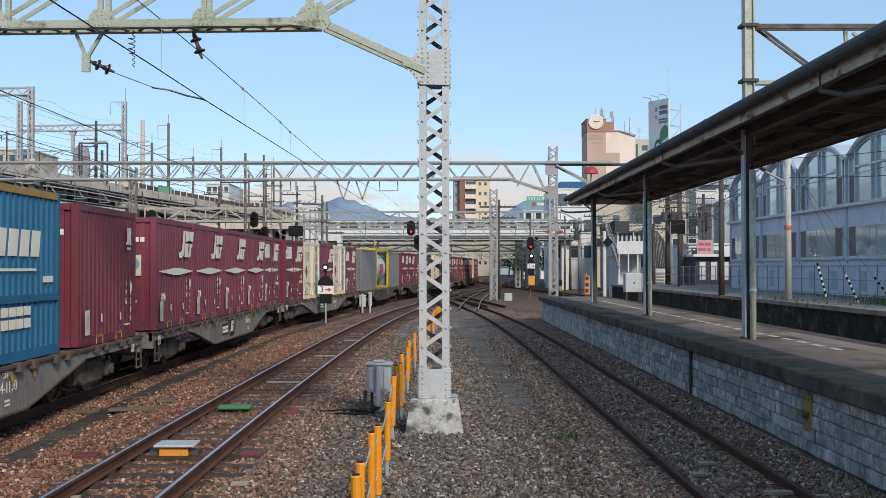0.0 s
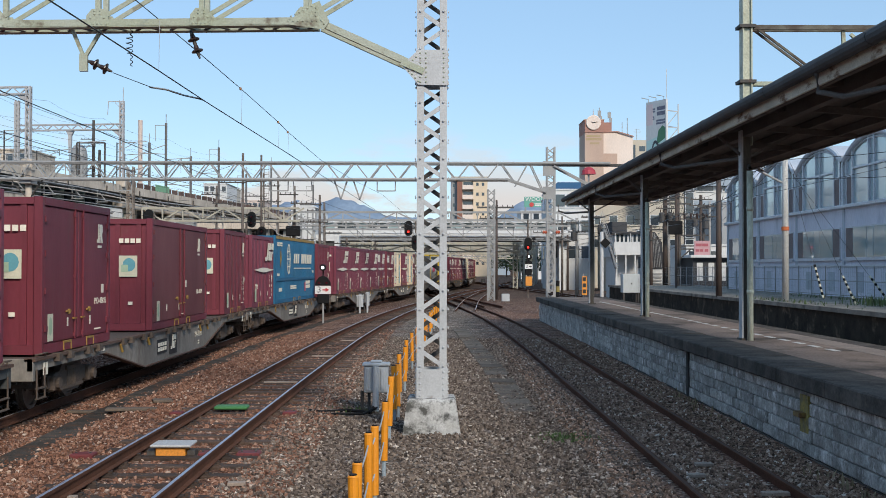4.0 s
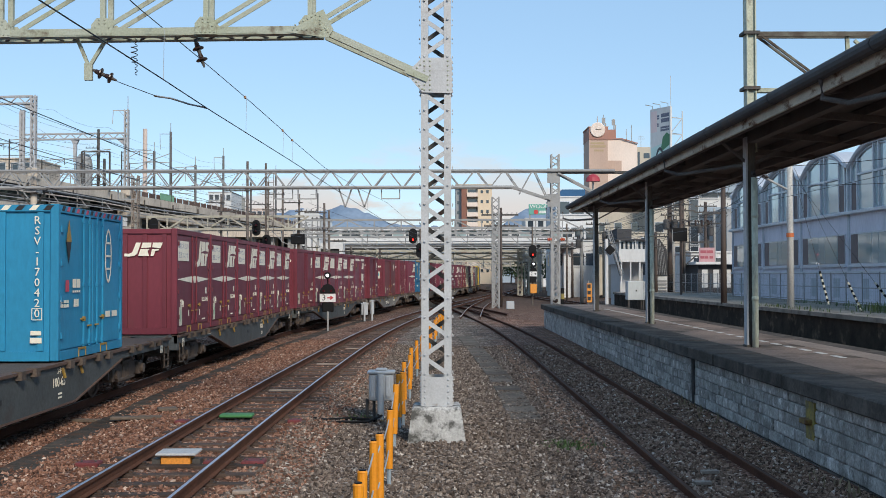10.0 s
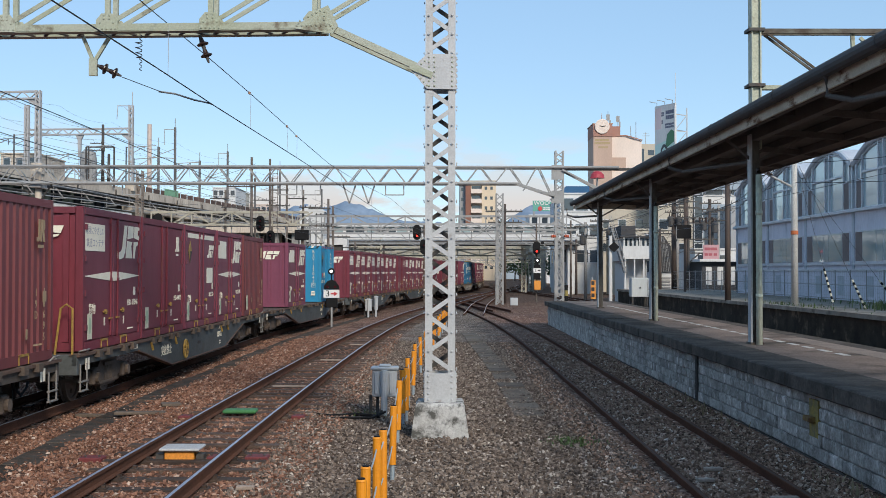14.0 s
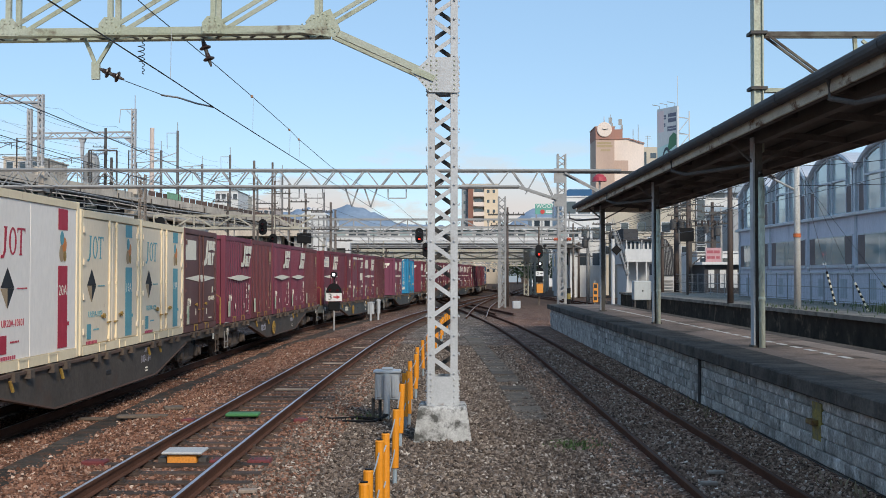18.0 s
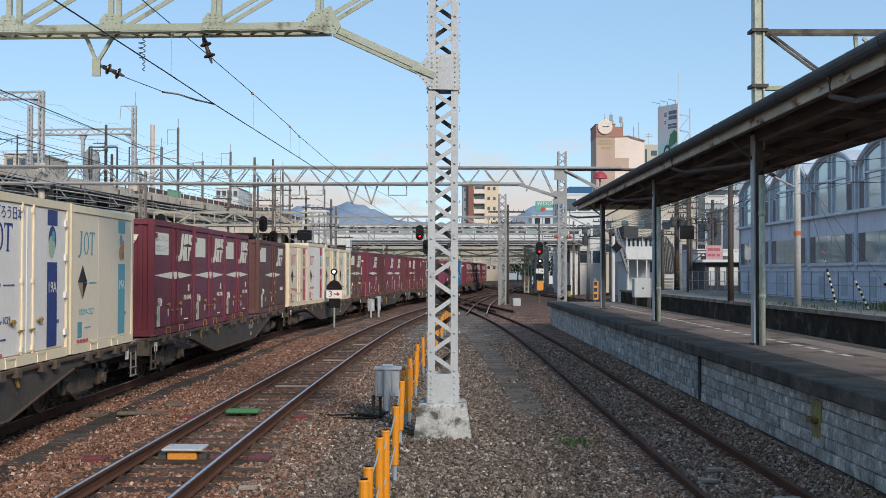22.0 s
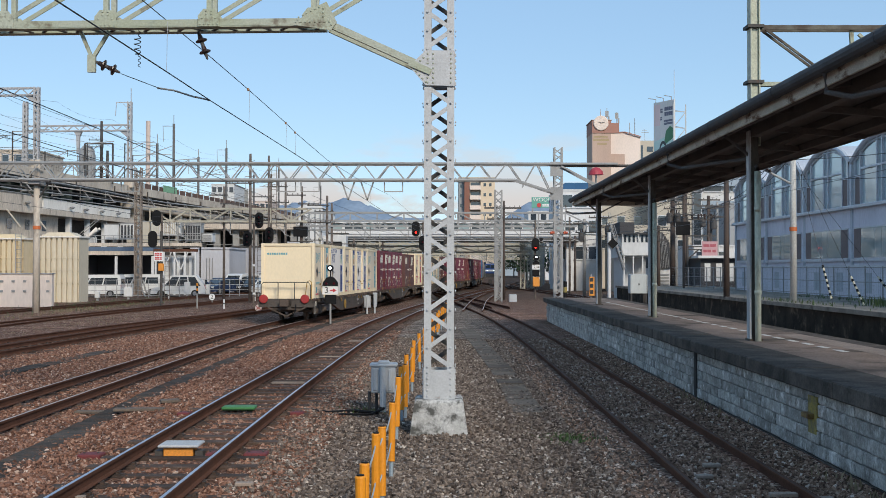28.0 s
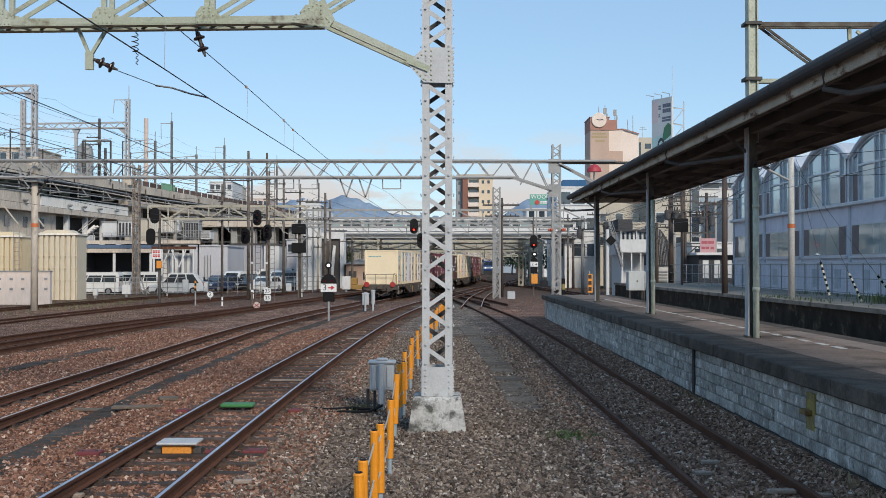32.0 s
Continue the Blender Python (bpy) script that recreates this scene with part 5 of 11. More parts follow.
def shell(t, ln, h, body, posts, corrugated=False, end_ribs=5, doors=None, pocket=None):
    """Body with corner posts, rails and fork pockets."""
    s = Shape()
    w = CW / 2
    ins = 0.05
    if corrugated:
        prof = []
        n = int((ln - 0.3) / 0.23)
        p = (ln - 0.3) / n
        y = -ln / 2 + 0.15
        pts = [(w - ins, -ln / 2 + 0.05)]
        for i in range(n):
            pts += [(w - ins, y + 0.02), (w - 0.012, y + 0.05), (w - 0.012, y + p - 0.06), (w - ins, y + p - 0.03)]
            y += p
        pts.append((w - ins, ln / 2 - 0.05))
        poly = pts + [(-a, b) for a, b in reversed(pts)]
        s.prism(poly, Matrix.Translation((0, 0, 0.14)), h - 0.26)
    else:
        s.box(-w + ins, w - ins, -ln / 2 + ins, ln / 2 - ins, 0.1, h - 0.06)
    part("body", s, body, t)
    s = Shape().box(-w + 0.02, w - 0.02, -ln / 2 + 0.02, ln / 2 - 0.02, h - 0.05, h - 0.012)
    part("roof", s, posts, t)
    for sx in (-1, 1):
        for sy in (-1, 1):
            part("corner_post", Shape().box(sx * w, sx * (w - 0.14), sy * ln / 2, sy * (ln / 2 - 0.12), 0, h, c=0.012), posts, t)
        part("bottom_rail", Shape().box(sx * w, sx * (w - 0.07), -ln / 2 + 0.12, ln / 2 - 0.12, 0.0, 0.15), posts, t)
        part("top_rail", Shape().box(sx * w, sx * (w - 0.07), -ln / 2 + 0.12, ln / 2 - 0.12, h - 0.13, h - 0.01), posts, t)
    for sy in (-1, 1):
        part("bottom_rail", Shape().box(-w + 0.14, w - 0.14, sy * ln / 2, sy * (ln / 2 - 0.06), 0, 0.15), posts, t)
        part("top_rail", Shape().box(-w + 0.14, w - 0.14, sy * ln / 2, sy * (ln / 2 - 0.06), h - 0.12, h - 0.01), posts, t)
    e = Shape()
    for i in range(end_ribs):
        x = -w + 0.3 + i * (CW - 0.6) / max(end_ribs - 1, 1)
        for sy in (-1, 1):
            e.box(x - 0.05, x + 0.05, sy * (ln / 2 - ins), sy * (ln / 2 - 0.012), 0.16, h - 0.13)
    if end_ribs:
        tagged(part("end_rib", e, body, t), kind="stuff")
    for yk in (-0.62, 0.62):
        pk = Shape().box(w - 0.015, w + 0.012, yk - 0.20, yk - 0.18, 0.0, 0.15).box(w - 0.015, w + 0.012, yk + 0.18, yk + 0.20, 0.0, 0.15).box(w - 0.015, w + 0.012, yk - 0.2, yk + 0.2, 0.12, 0.155)
        part("fork_pocket", pk, pocket or M_yellow_small, t, "yellow-edged fork pocket")


def side_doors(t, ln, h, door, bar, leaves=2, hinge=None, slim=False):
    """Leaves on the right side with locking bars and hinges."""
    w = CW / 2
    wid = (ln - 0.30) / leaves
    for i in range(leaves):
        y0 = -ln / 2 + 0.15 + i * wid
        hy = y0 + 0.03 if i % 2 == 0 else y0 + wid - 0.03
        leaf = Shape().box(w - 0.055, w - 0.018, y0 + 0.012, y0 + wid - 0.012, 0.17, h - 0.15, c=0.008)
        for z in (0.4, 1.0, 1.6, 2.15):
            leaf.box(w - 0.03, w + 0.016, hy - 0.05, hy + 0.05, z - 0.05, z + 0.05)
        d = part("door", leaf, door, t)
        near = y0 + wid - 0.22 if i % 2 == 0 else y0 + 0.22
        mid = y0 + wid - 0.55 if i % 2 == 0 else y0 + 0.55
        for yb in (near,) if slim else (near, mid):
            part("locking_bar", Shape().tube((w - 0.002, yb, 0.16), (w - 0.002, yb, h - 0.12), 0.018 if slim else 0.020, 6).box(w - 0.02, w + 0.02, yb - 0.045, yb + 0.045, h - 0.25, h - 0.18).box(w - 0.02, w + 0.02, yb - 0.045, yb + 0.045, 0.20, 0.27).box(w - 0.02, w + 0.02, yb - 0.04, yb + 0.04, 1.2, 1.26), bar, d)
        part("handle", Shape().box(w - 0.005, w + 0.022, near - 0.12, near + 0.06, 0.50, 0.525), M_yellow_small, d, "yellow door handle")
        part("handle", Shape().box(w - 0.005, w + 0.022, mid - 0.15, mid + 0.08, 0.63, 0.655).box(w - 0.01, w + 0.026, mid - 0.03, mid + 0.03, 0.60, 0.68), M_yellow_small, d, "yellow door handle")


def maroon_box(kind, paint_m, door_m, mark, label, ln=3.715, h=2.5, rear_mark=False, square=False, stripe=True, mark_m=None, number="19D-48695"):
    """Twelve-foot goods container: kind 'doors' or 'ribs'."""
    t = thing("freight_container", label, "container", "freight containers")
    mark_m = mark_m or M_marking
    shell(t, ln, h, paint_m, paint_m, corrugated=kind == "ribs")
    lift = 0.028 if kind == "ribs" else -0.012
    if kind == "doors":
        side_doors(t, ln, h, door_m, paint_m, slim=True)
    if mark == "big":
        part("emblem", emblem(side_m(ln * 0.25, h * 0.775, lift), 1.5, 0.66), mark_m, t, "white emblem of slanted blocks")
        if kind == "ribs":
            t.children[-1].location.y = 0.0
    elif mark == "small":
        part("emblem", small_mark(side_m(ln * 0.33, h * 0.80, lift), 0.34), mark_m, t, "small white company mark")
    elif mark == "diamond":
        part("diamond", Shape().prism([(0, -0.30), (0.20, 0), (0, 0.30), (-0.20, 0)], side_m(-ln * 0.34, h * 0.74, lift), 0.004), M_black_plain, t)
        part("diamond_stripe", Shape().prism([(0, 0.02), (0.19, 0.02), (0, 0.29), (-0.19, 0.02), (0, -0.28)], side_m(-ln * 0.34, h * 0.74, lift + 0.004), 0.003), M_yellow_small, t)
        part("emblem", emblem(side_m(ln * 0.30, h * 0.76, lift), 0.8, 0.34), mark_m, t)
        part("top_band", Shape().prism([(-ln * 0.4, 0), (ln * 0.42, 0), (ln * 0.42, 0.11), (-ln * 0.4, 0.11)], side_m(0, h - 0.30, lift), 0.003), mark_m, t)
        part("notice", Shape().prism([(0, 0), (0.75, 0), (0.75, 0.4), (0, 0.4)], side_m(ln * 0.18, h * 0.43, lift), 0.003), mark_m, t)
    if stripe:
        part("stripe", Shape().prism([(-1.70, 0), (-0.2, -0.085), (0.2, -0.085), (1.70, 0), (1.70, 0.012), (0.2, 0.085), (-0.2, 0.085), (-1.70, 0.012)], side_m(0, h * 0.515, lift), 0.004), mark_m, t, "long white lozenge stripe")
    if square:
        nt = part("notice", Shape().prism([(0, 0), (1.15, 0), (1.15, 0.48), (0, 0.48)], side_m(-ln * 0.465, h * 0.695, lift), 0.003), mark_m, t, "white square notice")
        if paint_m is M_maroon:
            m = side_m(-ln * 0.465, h * 0.695, lift + 0.003)
            tagged(part("lettering", write(write(Shape(), "環境にやさしい", 0.155, m @ Matrix.Translation((0.575, 0.35, 0))), "鉄道コンテナ", 0.165, m @ Matrix.Translation((0.575, 0.13, 0))), M_faded_mark, nt, "two lines of grey writing"), kind="stuff")
    low = h * 0.28
    s = bars(side_m(-ln * 0.44, h * 0.30, lift), [(2.95, 0.16, 0.18, 0.16, 1), (2.55, -0.50, 0.40, 0.03, 9), (1.02, -0.36, 0.10, 0.15, 1), (2.25, -0.38, 0.10, 0.15, 1)])
    if kind == "ribs":
        for i, ch in enumerate(number[-5:]):
            write(s, ch, 0.17, side_m(ln * 0.37, h * 0.42 - 0.17 * i, lift))
        for i, ch in enumerate(number[:3]):
            write(s, ch, 0.17, side_m(ln * 0.28, h * 0.42 - 0.17 * i, lift))
    else:
        write(s, number, 0.165, side_m(ln * 0.34, h * 0.305, lift))
    if mark != "small":
        write(s, "貨物", 0.20, side_m(-ln * 0.35, low, lift))
    tagged(part("lettering", s, mark_m, t, "worn white lettering and number"), kind="stuff")
    sk = part("sticker", Shape().prism([(0, 0), (0.26, 0), (0.26, 0.44), (0, 0.44)], side_m(-ln * 0.42, h * 0.075, lift), 0.003), M_sticker, t, "cream sticker with a green oval")
    part("oval", Shape().prism([(0.13 + 0.08 * math.cos(a), 0.24 + 0.15 * math.sin(a)) for a in np.linspace(0, 5.76, 12)], side_m(-ln * 0.42, h * 0.075, lift + 0.003), 0.002), M_green_mark, sk)
    if rear_mark:
        part("emblem", emblem(end_m(0.40, h * 0.80, ln, 0.0), 0.86, 0.33), mark_m, t)
    else:
        tagged(part("lettering", bars(end_m(0.5, h * 0.78, ln, 0.0), [(0, 0, 0.5, 0.11, 4), (0.2, -1.35, 0.13, 0.07, 1)]), M_marking, t), kind="stuff")
        sk = part("sticker", Shape().prism([(0, 0), (0.4, 0), (0.4, 0.46), (0, 0.46)], end_m(0.5, h * 0.48, ln, 0.0), 0.003), M_sticker, t, "cream sticker with a green and blue picture")
        part("picture", Shape().prism([(0.22 + 0.14 * math.cos(a), 0.26 + 0.15 * math.sin(a)) for a in np.linspace(0, 5.76, 12)], end_m(0.5, h * 0.48, ln, 0.004), 0.002), M_teal_mark, sk)
        part("picture", Shape().prism([(0.05, 0.1), (0.2, 0.1), (0.2, 0.26), (0.05, 0.26)], end_m(0.5, h * 0.48, ln, 0.007), 0.002), M_green_mark, sk)
    return t


def cargo_box(paint_m, side_paint, stripe_m, mark_m, label, h=2.5, second_style=False, number="19A", ln=3.715, doors=True, serial="UR19A-1029"):
    """White or cream box with two side doors or plain panels, a broad coloured stripe and a hazard diamond."""
    t = thing("freight_container", label, "container", "freight containers")
    shell(t, ln, h, paint_m, paint_m, end_ribs=0, pocket=paint_m)
    face = M_cream_door if side_paint is M_cream else side_paint
    if doors:
        side_doors(t, ln, h, face, paint_m, slim=True)
        lift = -0.014
    else:
        lift = -0.014
        for y0, y1 in ((-ln / 2 + 0.13, -0.35), (-0.344, ln / 2 - 0.13)):
            part("side_panel", Shape().box(CW / 2 - 0.055, CW / 2 - 0.018, y0, y1, 0.155, h - 0.135, c=0.006), face, t)
    part("stripe", Shape().prism([(-0.22, 0.20), (0.22, 0.20), (0.22, 1.52), (-0.22, 1.52)], side_m(ln * 0.29, 0, lift), 0.003).prism([(-0.22, 2.1), (0.22, 2.1), (0.22, h - 0.16), (-0.22, h - 0.16)], side_m(ln * 0.29, 0, lift), 0.003), stripe_m, t, "broad coloured vertical stripe")
    spots = ((0.0, 1.88, 0.17, M_navy_mark), (-0.03, 1.76, 0.14, M_green_mark), (0.03, 1.93, 0.07, M_teal_mark)) if second_style else ((-0.06, 1.72, 0.11, M_tan_mark), (0.07, 1.86, 0.10, M_orange_mark), (-0.05, 1.97, 0.09, M_teal_mark), (0.08, 1.68, 0.07, M_yellow_small))
    for k, (cx, cz, r, mm) in enumerate(spots):
        part("picture_spot", Shape().prism([(r * math.cos(a), 1.25 * r * math.sin(a)) for a in np.linspace(0, 5.9, 16)], side_m(ln * 0.29 + cx, cz, lift + 0.002 * k), 0.002), mm, t)
    y0 = -ln * 0.28
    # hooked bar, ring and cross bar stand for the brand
    m = side_m(y0, 1.86, lift)
    s = Shape().prism([(-0.34, 0.20), (-0.20, 0.20), (-0.22, 0.17), (-0.26, -0.16), (-0.34, -0.25), (-0.44, -0.25), (-0.43, -0.21), (-0.36, -0.2), (-0.32, -0.12), (-0.30, 0.17)], m, 0.003)
    for i in range(14):
        a0, a1 = i * math.pi / 7, (i + 1) * math.pi / 7
        s.prism([(-0.02 + 0.14 * math.cos(a0) + 0.02, 0.2 * math.sin(a0)), (0.0 + 0.14 * math.cos(a1), 0.2 * math.sin(a1)), (0.0 + 0.085 * math.cos(a1), 0.17 * math.sin(a1)), (0.0 + 0.085 * math.cos(a0), 0.17 * math.sin(a0))], m, 0.003)
    s.prism([(0.17, 0.20), (0.48, 0.20), (0.47, 0.12), (0.44, 0.17), (0.35, 0.17), (0.33, -0.17), (0.37, -0.2), (0.24, -0.2), (0.27, -0.17), (0.29, 0.17), (0.21, 0.17), (0.17, 0.12)], m, 0.003)
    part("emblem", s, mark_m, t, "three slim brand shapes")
    yd = -ln * 0.33
    part("diamond", Shape().prism([(-0.25, 0), (0, -0.005), (0.25, 0), (0, 0.29)], side_m(yd, 1.19, lift), 0.003), M_black_plain, t)
    part("diamond", Shape().prism([(-0.25, 0), (0, -0.29), (0, 0)], side_m(yd, 1.185, lift), 0.003), M_tan_mark, t)
    part("diamond", Shape().prism([(0, 0), (0, -0.29), (0.25, 0)], side_m(yd, 1.185, lift), 0.003), M_black_plain, t)
    s = bars(side_m(-ln * 0.42, 0, lift), [(0.68, 1.17, 0.42, 0.022, 8), (0.45, 0.40, 0.34, 0.03, 6), (0.08, 0.26, 0.26, 0.26, 1), (2.55, 0.55, 0.42, 0.07, 7)])
    write(s, serial, 0.15, side_m(-ln * 0.27, 0.68, lift))
    tagged(part("lettering", s, mark_m, t, "small dark lettering and number"), kind="stuff")
    if second_style:
        tagged(part("slogan", write(Shape(), "がんばろう日本", 0.21, side_m(-ln * 0.24, 2.20, lift)), mark_m, t, "row of navy writing"), kind="stuff")
    tagged(part("small_notice", bars(side_m(-ln * 0.42, 0, lift), [(0.05, 0.17, 0.62, 0.06, 8)]), M_rose_mark, t), kind="stuff")
    part("number", text_mesh(number, 0.24, side_m(ln * 0.29, 1.12, lift + 0.003), 0.001), M_marking, t)
    tagged(part("lettering", bars(end_m(-0.95, 1.98, ln, -0.045), [(0, 0, 0.95, 0.10, 9)]), M_teal_mark, t), kind="stuff")
    return t


def blue_long(label):
    ln, h = 9.41, 2.6
    t = thing("freight_container", label, "container", "freight containers")
    shell(t, ln, h, M_eco, M_eco, corrugated=True)
    part("top_band", Shape().box(CW / 2 - 0.005, CW / 2 + 0.006, -ln / 2 + 0.14, ln / 2 - 0.14, h - 0.125, h - 0.015), M_yellow_small, t, "yellow band along the roof edge")
    part("mid_rail", Shape().box(CW / 2 - 0.05, CW / 2 + 0.015, -ln / 2 + 0.1, ln / 2 - 0.1, 0.86, 0.98), M_eco, t)
    lf = -0.004
    g = Shape()
    for a in range(24):
        a0, a1 = a * math.pi / 12, (a + 1) * math.pi / 12
        for r0, r1, kx in ((0.62, 0.56, 0.62), (0.62, 0.56, 0.30)):
            g.prism([(math.cos(a0) * r0 * kx, math.sin(a0) * r0), (math.cos(a1) * r0 * kx, math.sin(a1) * r0), (math.cos(a1) * r1 * kx, math.sin(a1) * r1), (math.cos(a0) * r1 * kx, math.sin(a0) * r1)], side_m(-1.9, 1.72, 0.0), 0.005)
    for zz in (-0.3, 0.0, 0.3):
        hw = 0.36 * math.cos(zz / 0.62)
        g.prism([(-hw, zz - 0.025), (hw, zz - 0.025), (hw, zz + 0.025), (-hw, zz + 0.025)], side_m(-1.9, 1.72, 0.0), 0.005)
    part("globe_mark", g, M_marking, t, "white globe outline")
    s = Shape()
    for i in range(10):
        if i == 3:
            continue
        x = -1.05 + i * 0.46
        s.prism(sheared(x, x + 0.36, -0.2, 0.2), side_m(0.3, 1.75, 0.0), 0.005)
    s.prism([(-1.0, -0.42), (3.3, -0.42), (3.3, -0.38), (-1.0, -0.38)], side_m(0.3, 1.75, 0.0), 0.005)
    tagged(part("lettering", s, M_marking, t, "row of bold white letter shapes"), kind="stuff")
    tagged(part("lettering", bars(side_m(-ln / 2, 0, 0.0), [(0.35, 2.2, 1.1, 0.16, 6), (0.7, 0.45, 0.7, 0.14, 1), (3.2, 0.5, 1.4, 0.16, 6), (6.9, 0.48, 1.2, 0.34, 4), (0.3, 1.05, 0.55, 0.1, 1), (8.6, 1.15, 0.5, 0.1, 1)]), M_marking, t), kind="stuff")
    part("red_spot", Shape().prism([(-0.12, -0.2), (0.12, -0.2), (0.12, 0.2), (-0.12, 0.2)], side_m(2.05, 0.55, 0.002), 0.005), M_rose_mark, t)
    part("diamond", Shape().prism([(0, -0.4), (0.16, 0), (0, 0.4), (-0.16, 0)], side_m(-3.6, 1.75, 0.0), 0.005), M_yellow_small, t)
    return t


def blue_small(label):
    ln, h = 3.715, 2.55
    t = thing("freight_container", label, "container", "freight containers")
    shell(t, ln, h, M_skyblue, M_skyblue, end_ribs=4)
    side_doors(t, ln, h, M_skyblue, M_skyblue)
    for i in range(10):
        x = -1.1 + i * 0.23
        part("hazard_block", Shape().prism(sheared(x, x + 0.11, 0, 0.08, 0.9), end_m(0, h - 0.1, ln, 0.002), 0.004), M_black_plain if i % 2 else M_marking, t)
    for i in range(14):
        y = -ln / 2 + 0.15 + i * 0.25
        part("hazard_block", Shape().prism(sheared(y, y + 0.12, 0, 0.08, 0.9), side_m(0, h - 0.1, 0.002), 0.004), M_rose_mark if i % 2 else M_black_plain, t)
    tagged(part("lettering", bars(end_m(-1.0, 0, ln, 0.0), [(0.1, 2.0, 0.95, 0.22, 3), (0.1, 1.85, 1.0, 0.03, 1), (1.78, 0.42, 0.2, 0.07, 1), (1.77, 0.29, 0.22, 0.09, 1)]), M_marking, t), kind="stuff")
    tagged(part("lettering", bars(side_m(-ln / 2, 0, 0.0), [(0.12, 0.86, 0.42, 0.13, 3), (0.78, 0.86, 0.28, 0.13, 2), (0.72, 1.18, 0.42, 0.15, 2), (0.72, 1.10, 0.42, 0.04, 4), (2.6, 0.62, 0.3, 0.11, 1), (3.0, 0.62, 0.35, 0.11, 1)]), M_marking, t), kind="stuff")
    part("red_label", Shape().prism([(0, 0), (0.17, 0), (0.17, 0.19), (0, 0.19)], side_m(-ln / 2 + 0.36, 1.12, 0.0), 0.004), M_rose_mark, t)
    s = Shape()
    for i, ch in enumerate("RSV-170420"):
        write(s, ch, 0.19, end_m(0.88, 2.28 - 0.168 * i, ln, 0.0))
    for x, z, w, hh in ((0.88, 0.85, 0.15, 0.012), (0.88, 0.67, 0.15, 0.012), (0.80, 0.76, 0.012, 0.19), (0.96, 0.76, 0.012, 0.19)):
        s.prism([(-w / 2, -hh / 2), (w / 2, -hh / 2), (w / 2, hh / 2), (-w / 2, hh / 2)], end_m(x, z, ln, 0.0), 0.003)
    tagged(part("lettering", s, M_marking, t, "column of white letters and digits"), kind="stuff")
    g = Shape()
    for a in range(16):
        a0, a1 = a * math.pi / 8, (a + 1) * math.pi / 8
        g.prism([(math.cos(a0) * 0.2, math.sin(a0) * 0.5), (math.cos(a1) * 0.2, math.sin(a1) * 0.5), (math.cos(a1) * 0.16, math.sin(a1) * 0.45), (math.cos(a0) * 0.16, math.sin(a0) * 0.45)], side_m(0.9, 1.75, 0.0), 0.005)
    for dz, w in ((-0.24, 0.34), (0.0, 0.38), (0.24, 0.34)):
        g.prism([(-w / 2, dz - 0.02), (w / 2, dz - 0.02), (w / 2, dz + 0.02), (-w / 2, dz + 0.02)], side_m(0.9, 1.75, 0.0), 0.005)
    part("globe_mark", g, M_marking, t)
    part("badge", Shape().lathe([(0.17, 0), (0.17, 0.004)], end_m(-0.35, 1.55, ln, 0.0), 14), M_marking, t)
    part("diamond", Shape().prism([(0, -0.36), (0.13, 0), (0, 0.36), (-0.13, 0)], side_m(-1.35, 1.95, 0.0), 0.005), M_black_plain, t)
    part("diamond", Shape().prism([(0, 0), (0.13, 0), (0, 0.36), (-0.13, 0)], side_m(-1.35, 1.95, 0.006), 0.003), M_yellow_small, t)
    return t


def grey_box(label):
    t = thing("freight_container", label, "container", "freight containers")
    shell(t, 6.06, 2.45, M_greybox, M_greybox, corrugated=True)
    return t


def tank_box(label):
    t = thing("tank_container", label, "container", "freight containers")
    ln, h = 6.06, 2.6
    w = CW / 2
    for sx in (-1, 1):
        for sy in (-1, 1):
            part("corner_post", Shape().box(sx * w, sx * (w - 0.14), sy * ln / 2, sy * (ln / 2 - 0.14), 0, h), M_yframe, t)
        part("side_rail", Shape().box(sx * w, sx * (w - 0.1), -ln / 2, ln / 2, 0, 0.14).box(sx * w, sx * (w - 0.1), -ln / 2, ln / 2, h - 0.12, h), M_yframe, t)
    for sy in (-1, 1):
        part("end_rail", Shape().box(-w, w, sy * ln / 2, sy * (ln / 2 - 0.12), 0, 0.14).box(-w, w, sy * ln / 2, sy * (ln / 2 - 0.12), h - 0.12, h), M_yframe, t)
    m = Matrix.Translation((0, -ln / 2 + 0.25, h / 2)) @ Matrix.Rotation(radians(-90), 4, "X")
    part("tank", Shape().lathe([(0.3, 0.0), (0.8, 0.08), (1.05, 0.25), (1.1, 0.5), (1.1, 5.05), (1.05, 5.3), (0.8, 5.48), (0.3, 5.55)], m, 24), M_tank, t, "white cylindrical tank", smooth=True)
    part("red_mark", Shape().prism([(-0.7, -0.3), (0.7, -0.3), (0.7, 0.3), (-0.7, 0.3)], side_m(0, h / 2, -0.11), 0.01), M_rose_mark, t)
    return t


def wheel_mesh():
    m = Matrix.Rotation(radians(90), 4, "Y")
    s = Shape()
    for x in (-1, 1):
        mm = Matrix.Translation((x * 0.566, 0, 0)) @ Matrix.Rotation(radians(90 * x), 4, "Y")
        s.lathe([(0.06, -0.09), (0.12, -0.06), (0.14, -0.02), (0.36, -0.015), (0.37, -0.06), (0.46, -0.055), (0.455, -0.03), (0.43, -0.02), (0.43, 0.055), (0.37, 0.05), (0.36, 0.02), (0.14, 0.04), (0.12, 0.09)], mm, 20)
    s.tube((-0.9, 0, 0), (0.9, 0, 0), 0.075, 10)
    for x in (-0.60, 0.60):
        for k in range(3):
            a = k * 2.094
            s.box(x - 0.03, x + 0.03, math.cos(a) * 0.24 - 0.04, math.cos(a) * 0.24 + 0.04, math.sin(a) * 0.24 - 0.04, math.sin(a) * 0.24 + 0.04)
    return s.mesh("wheelset", M_wheel)


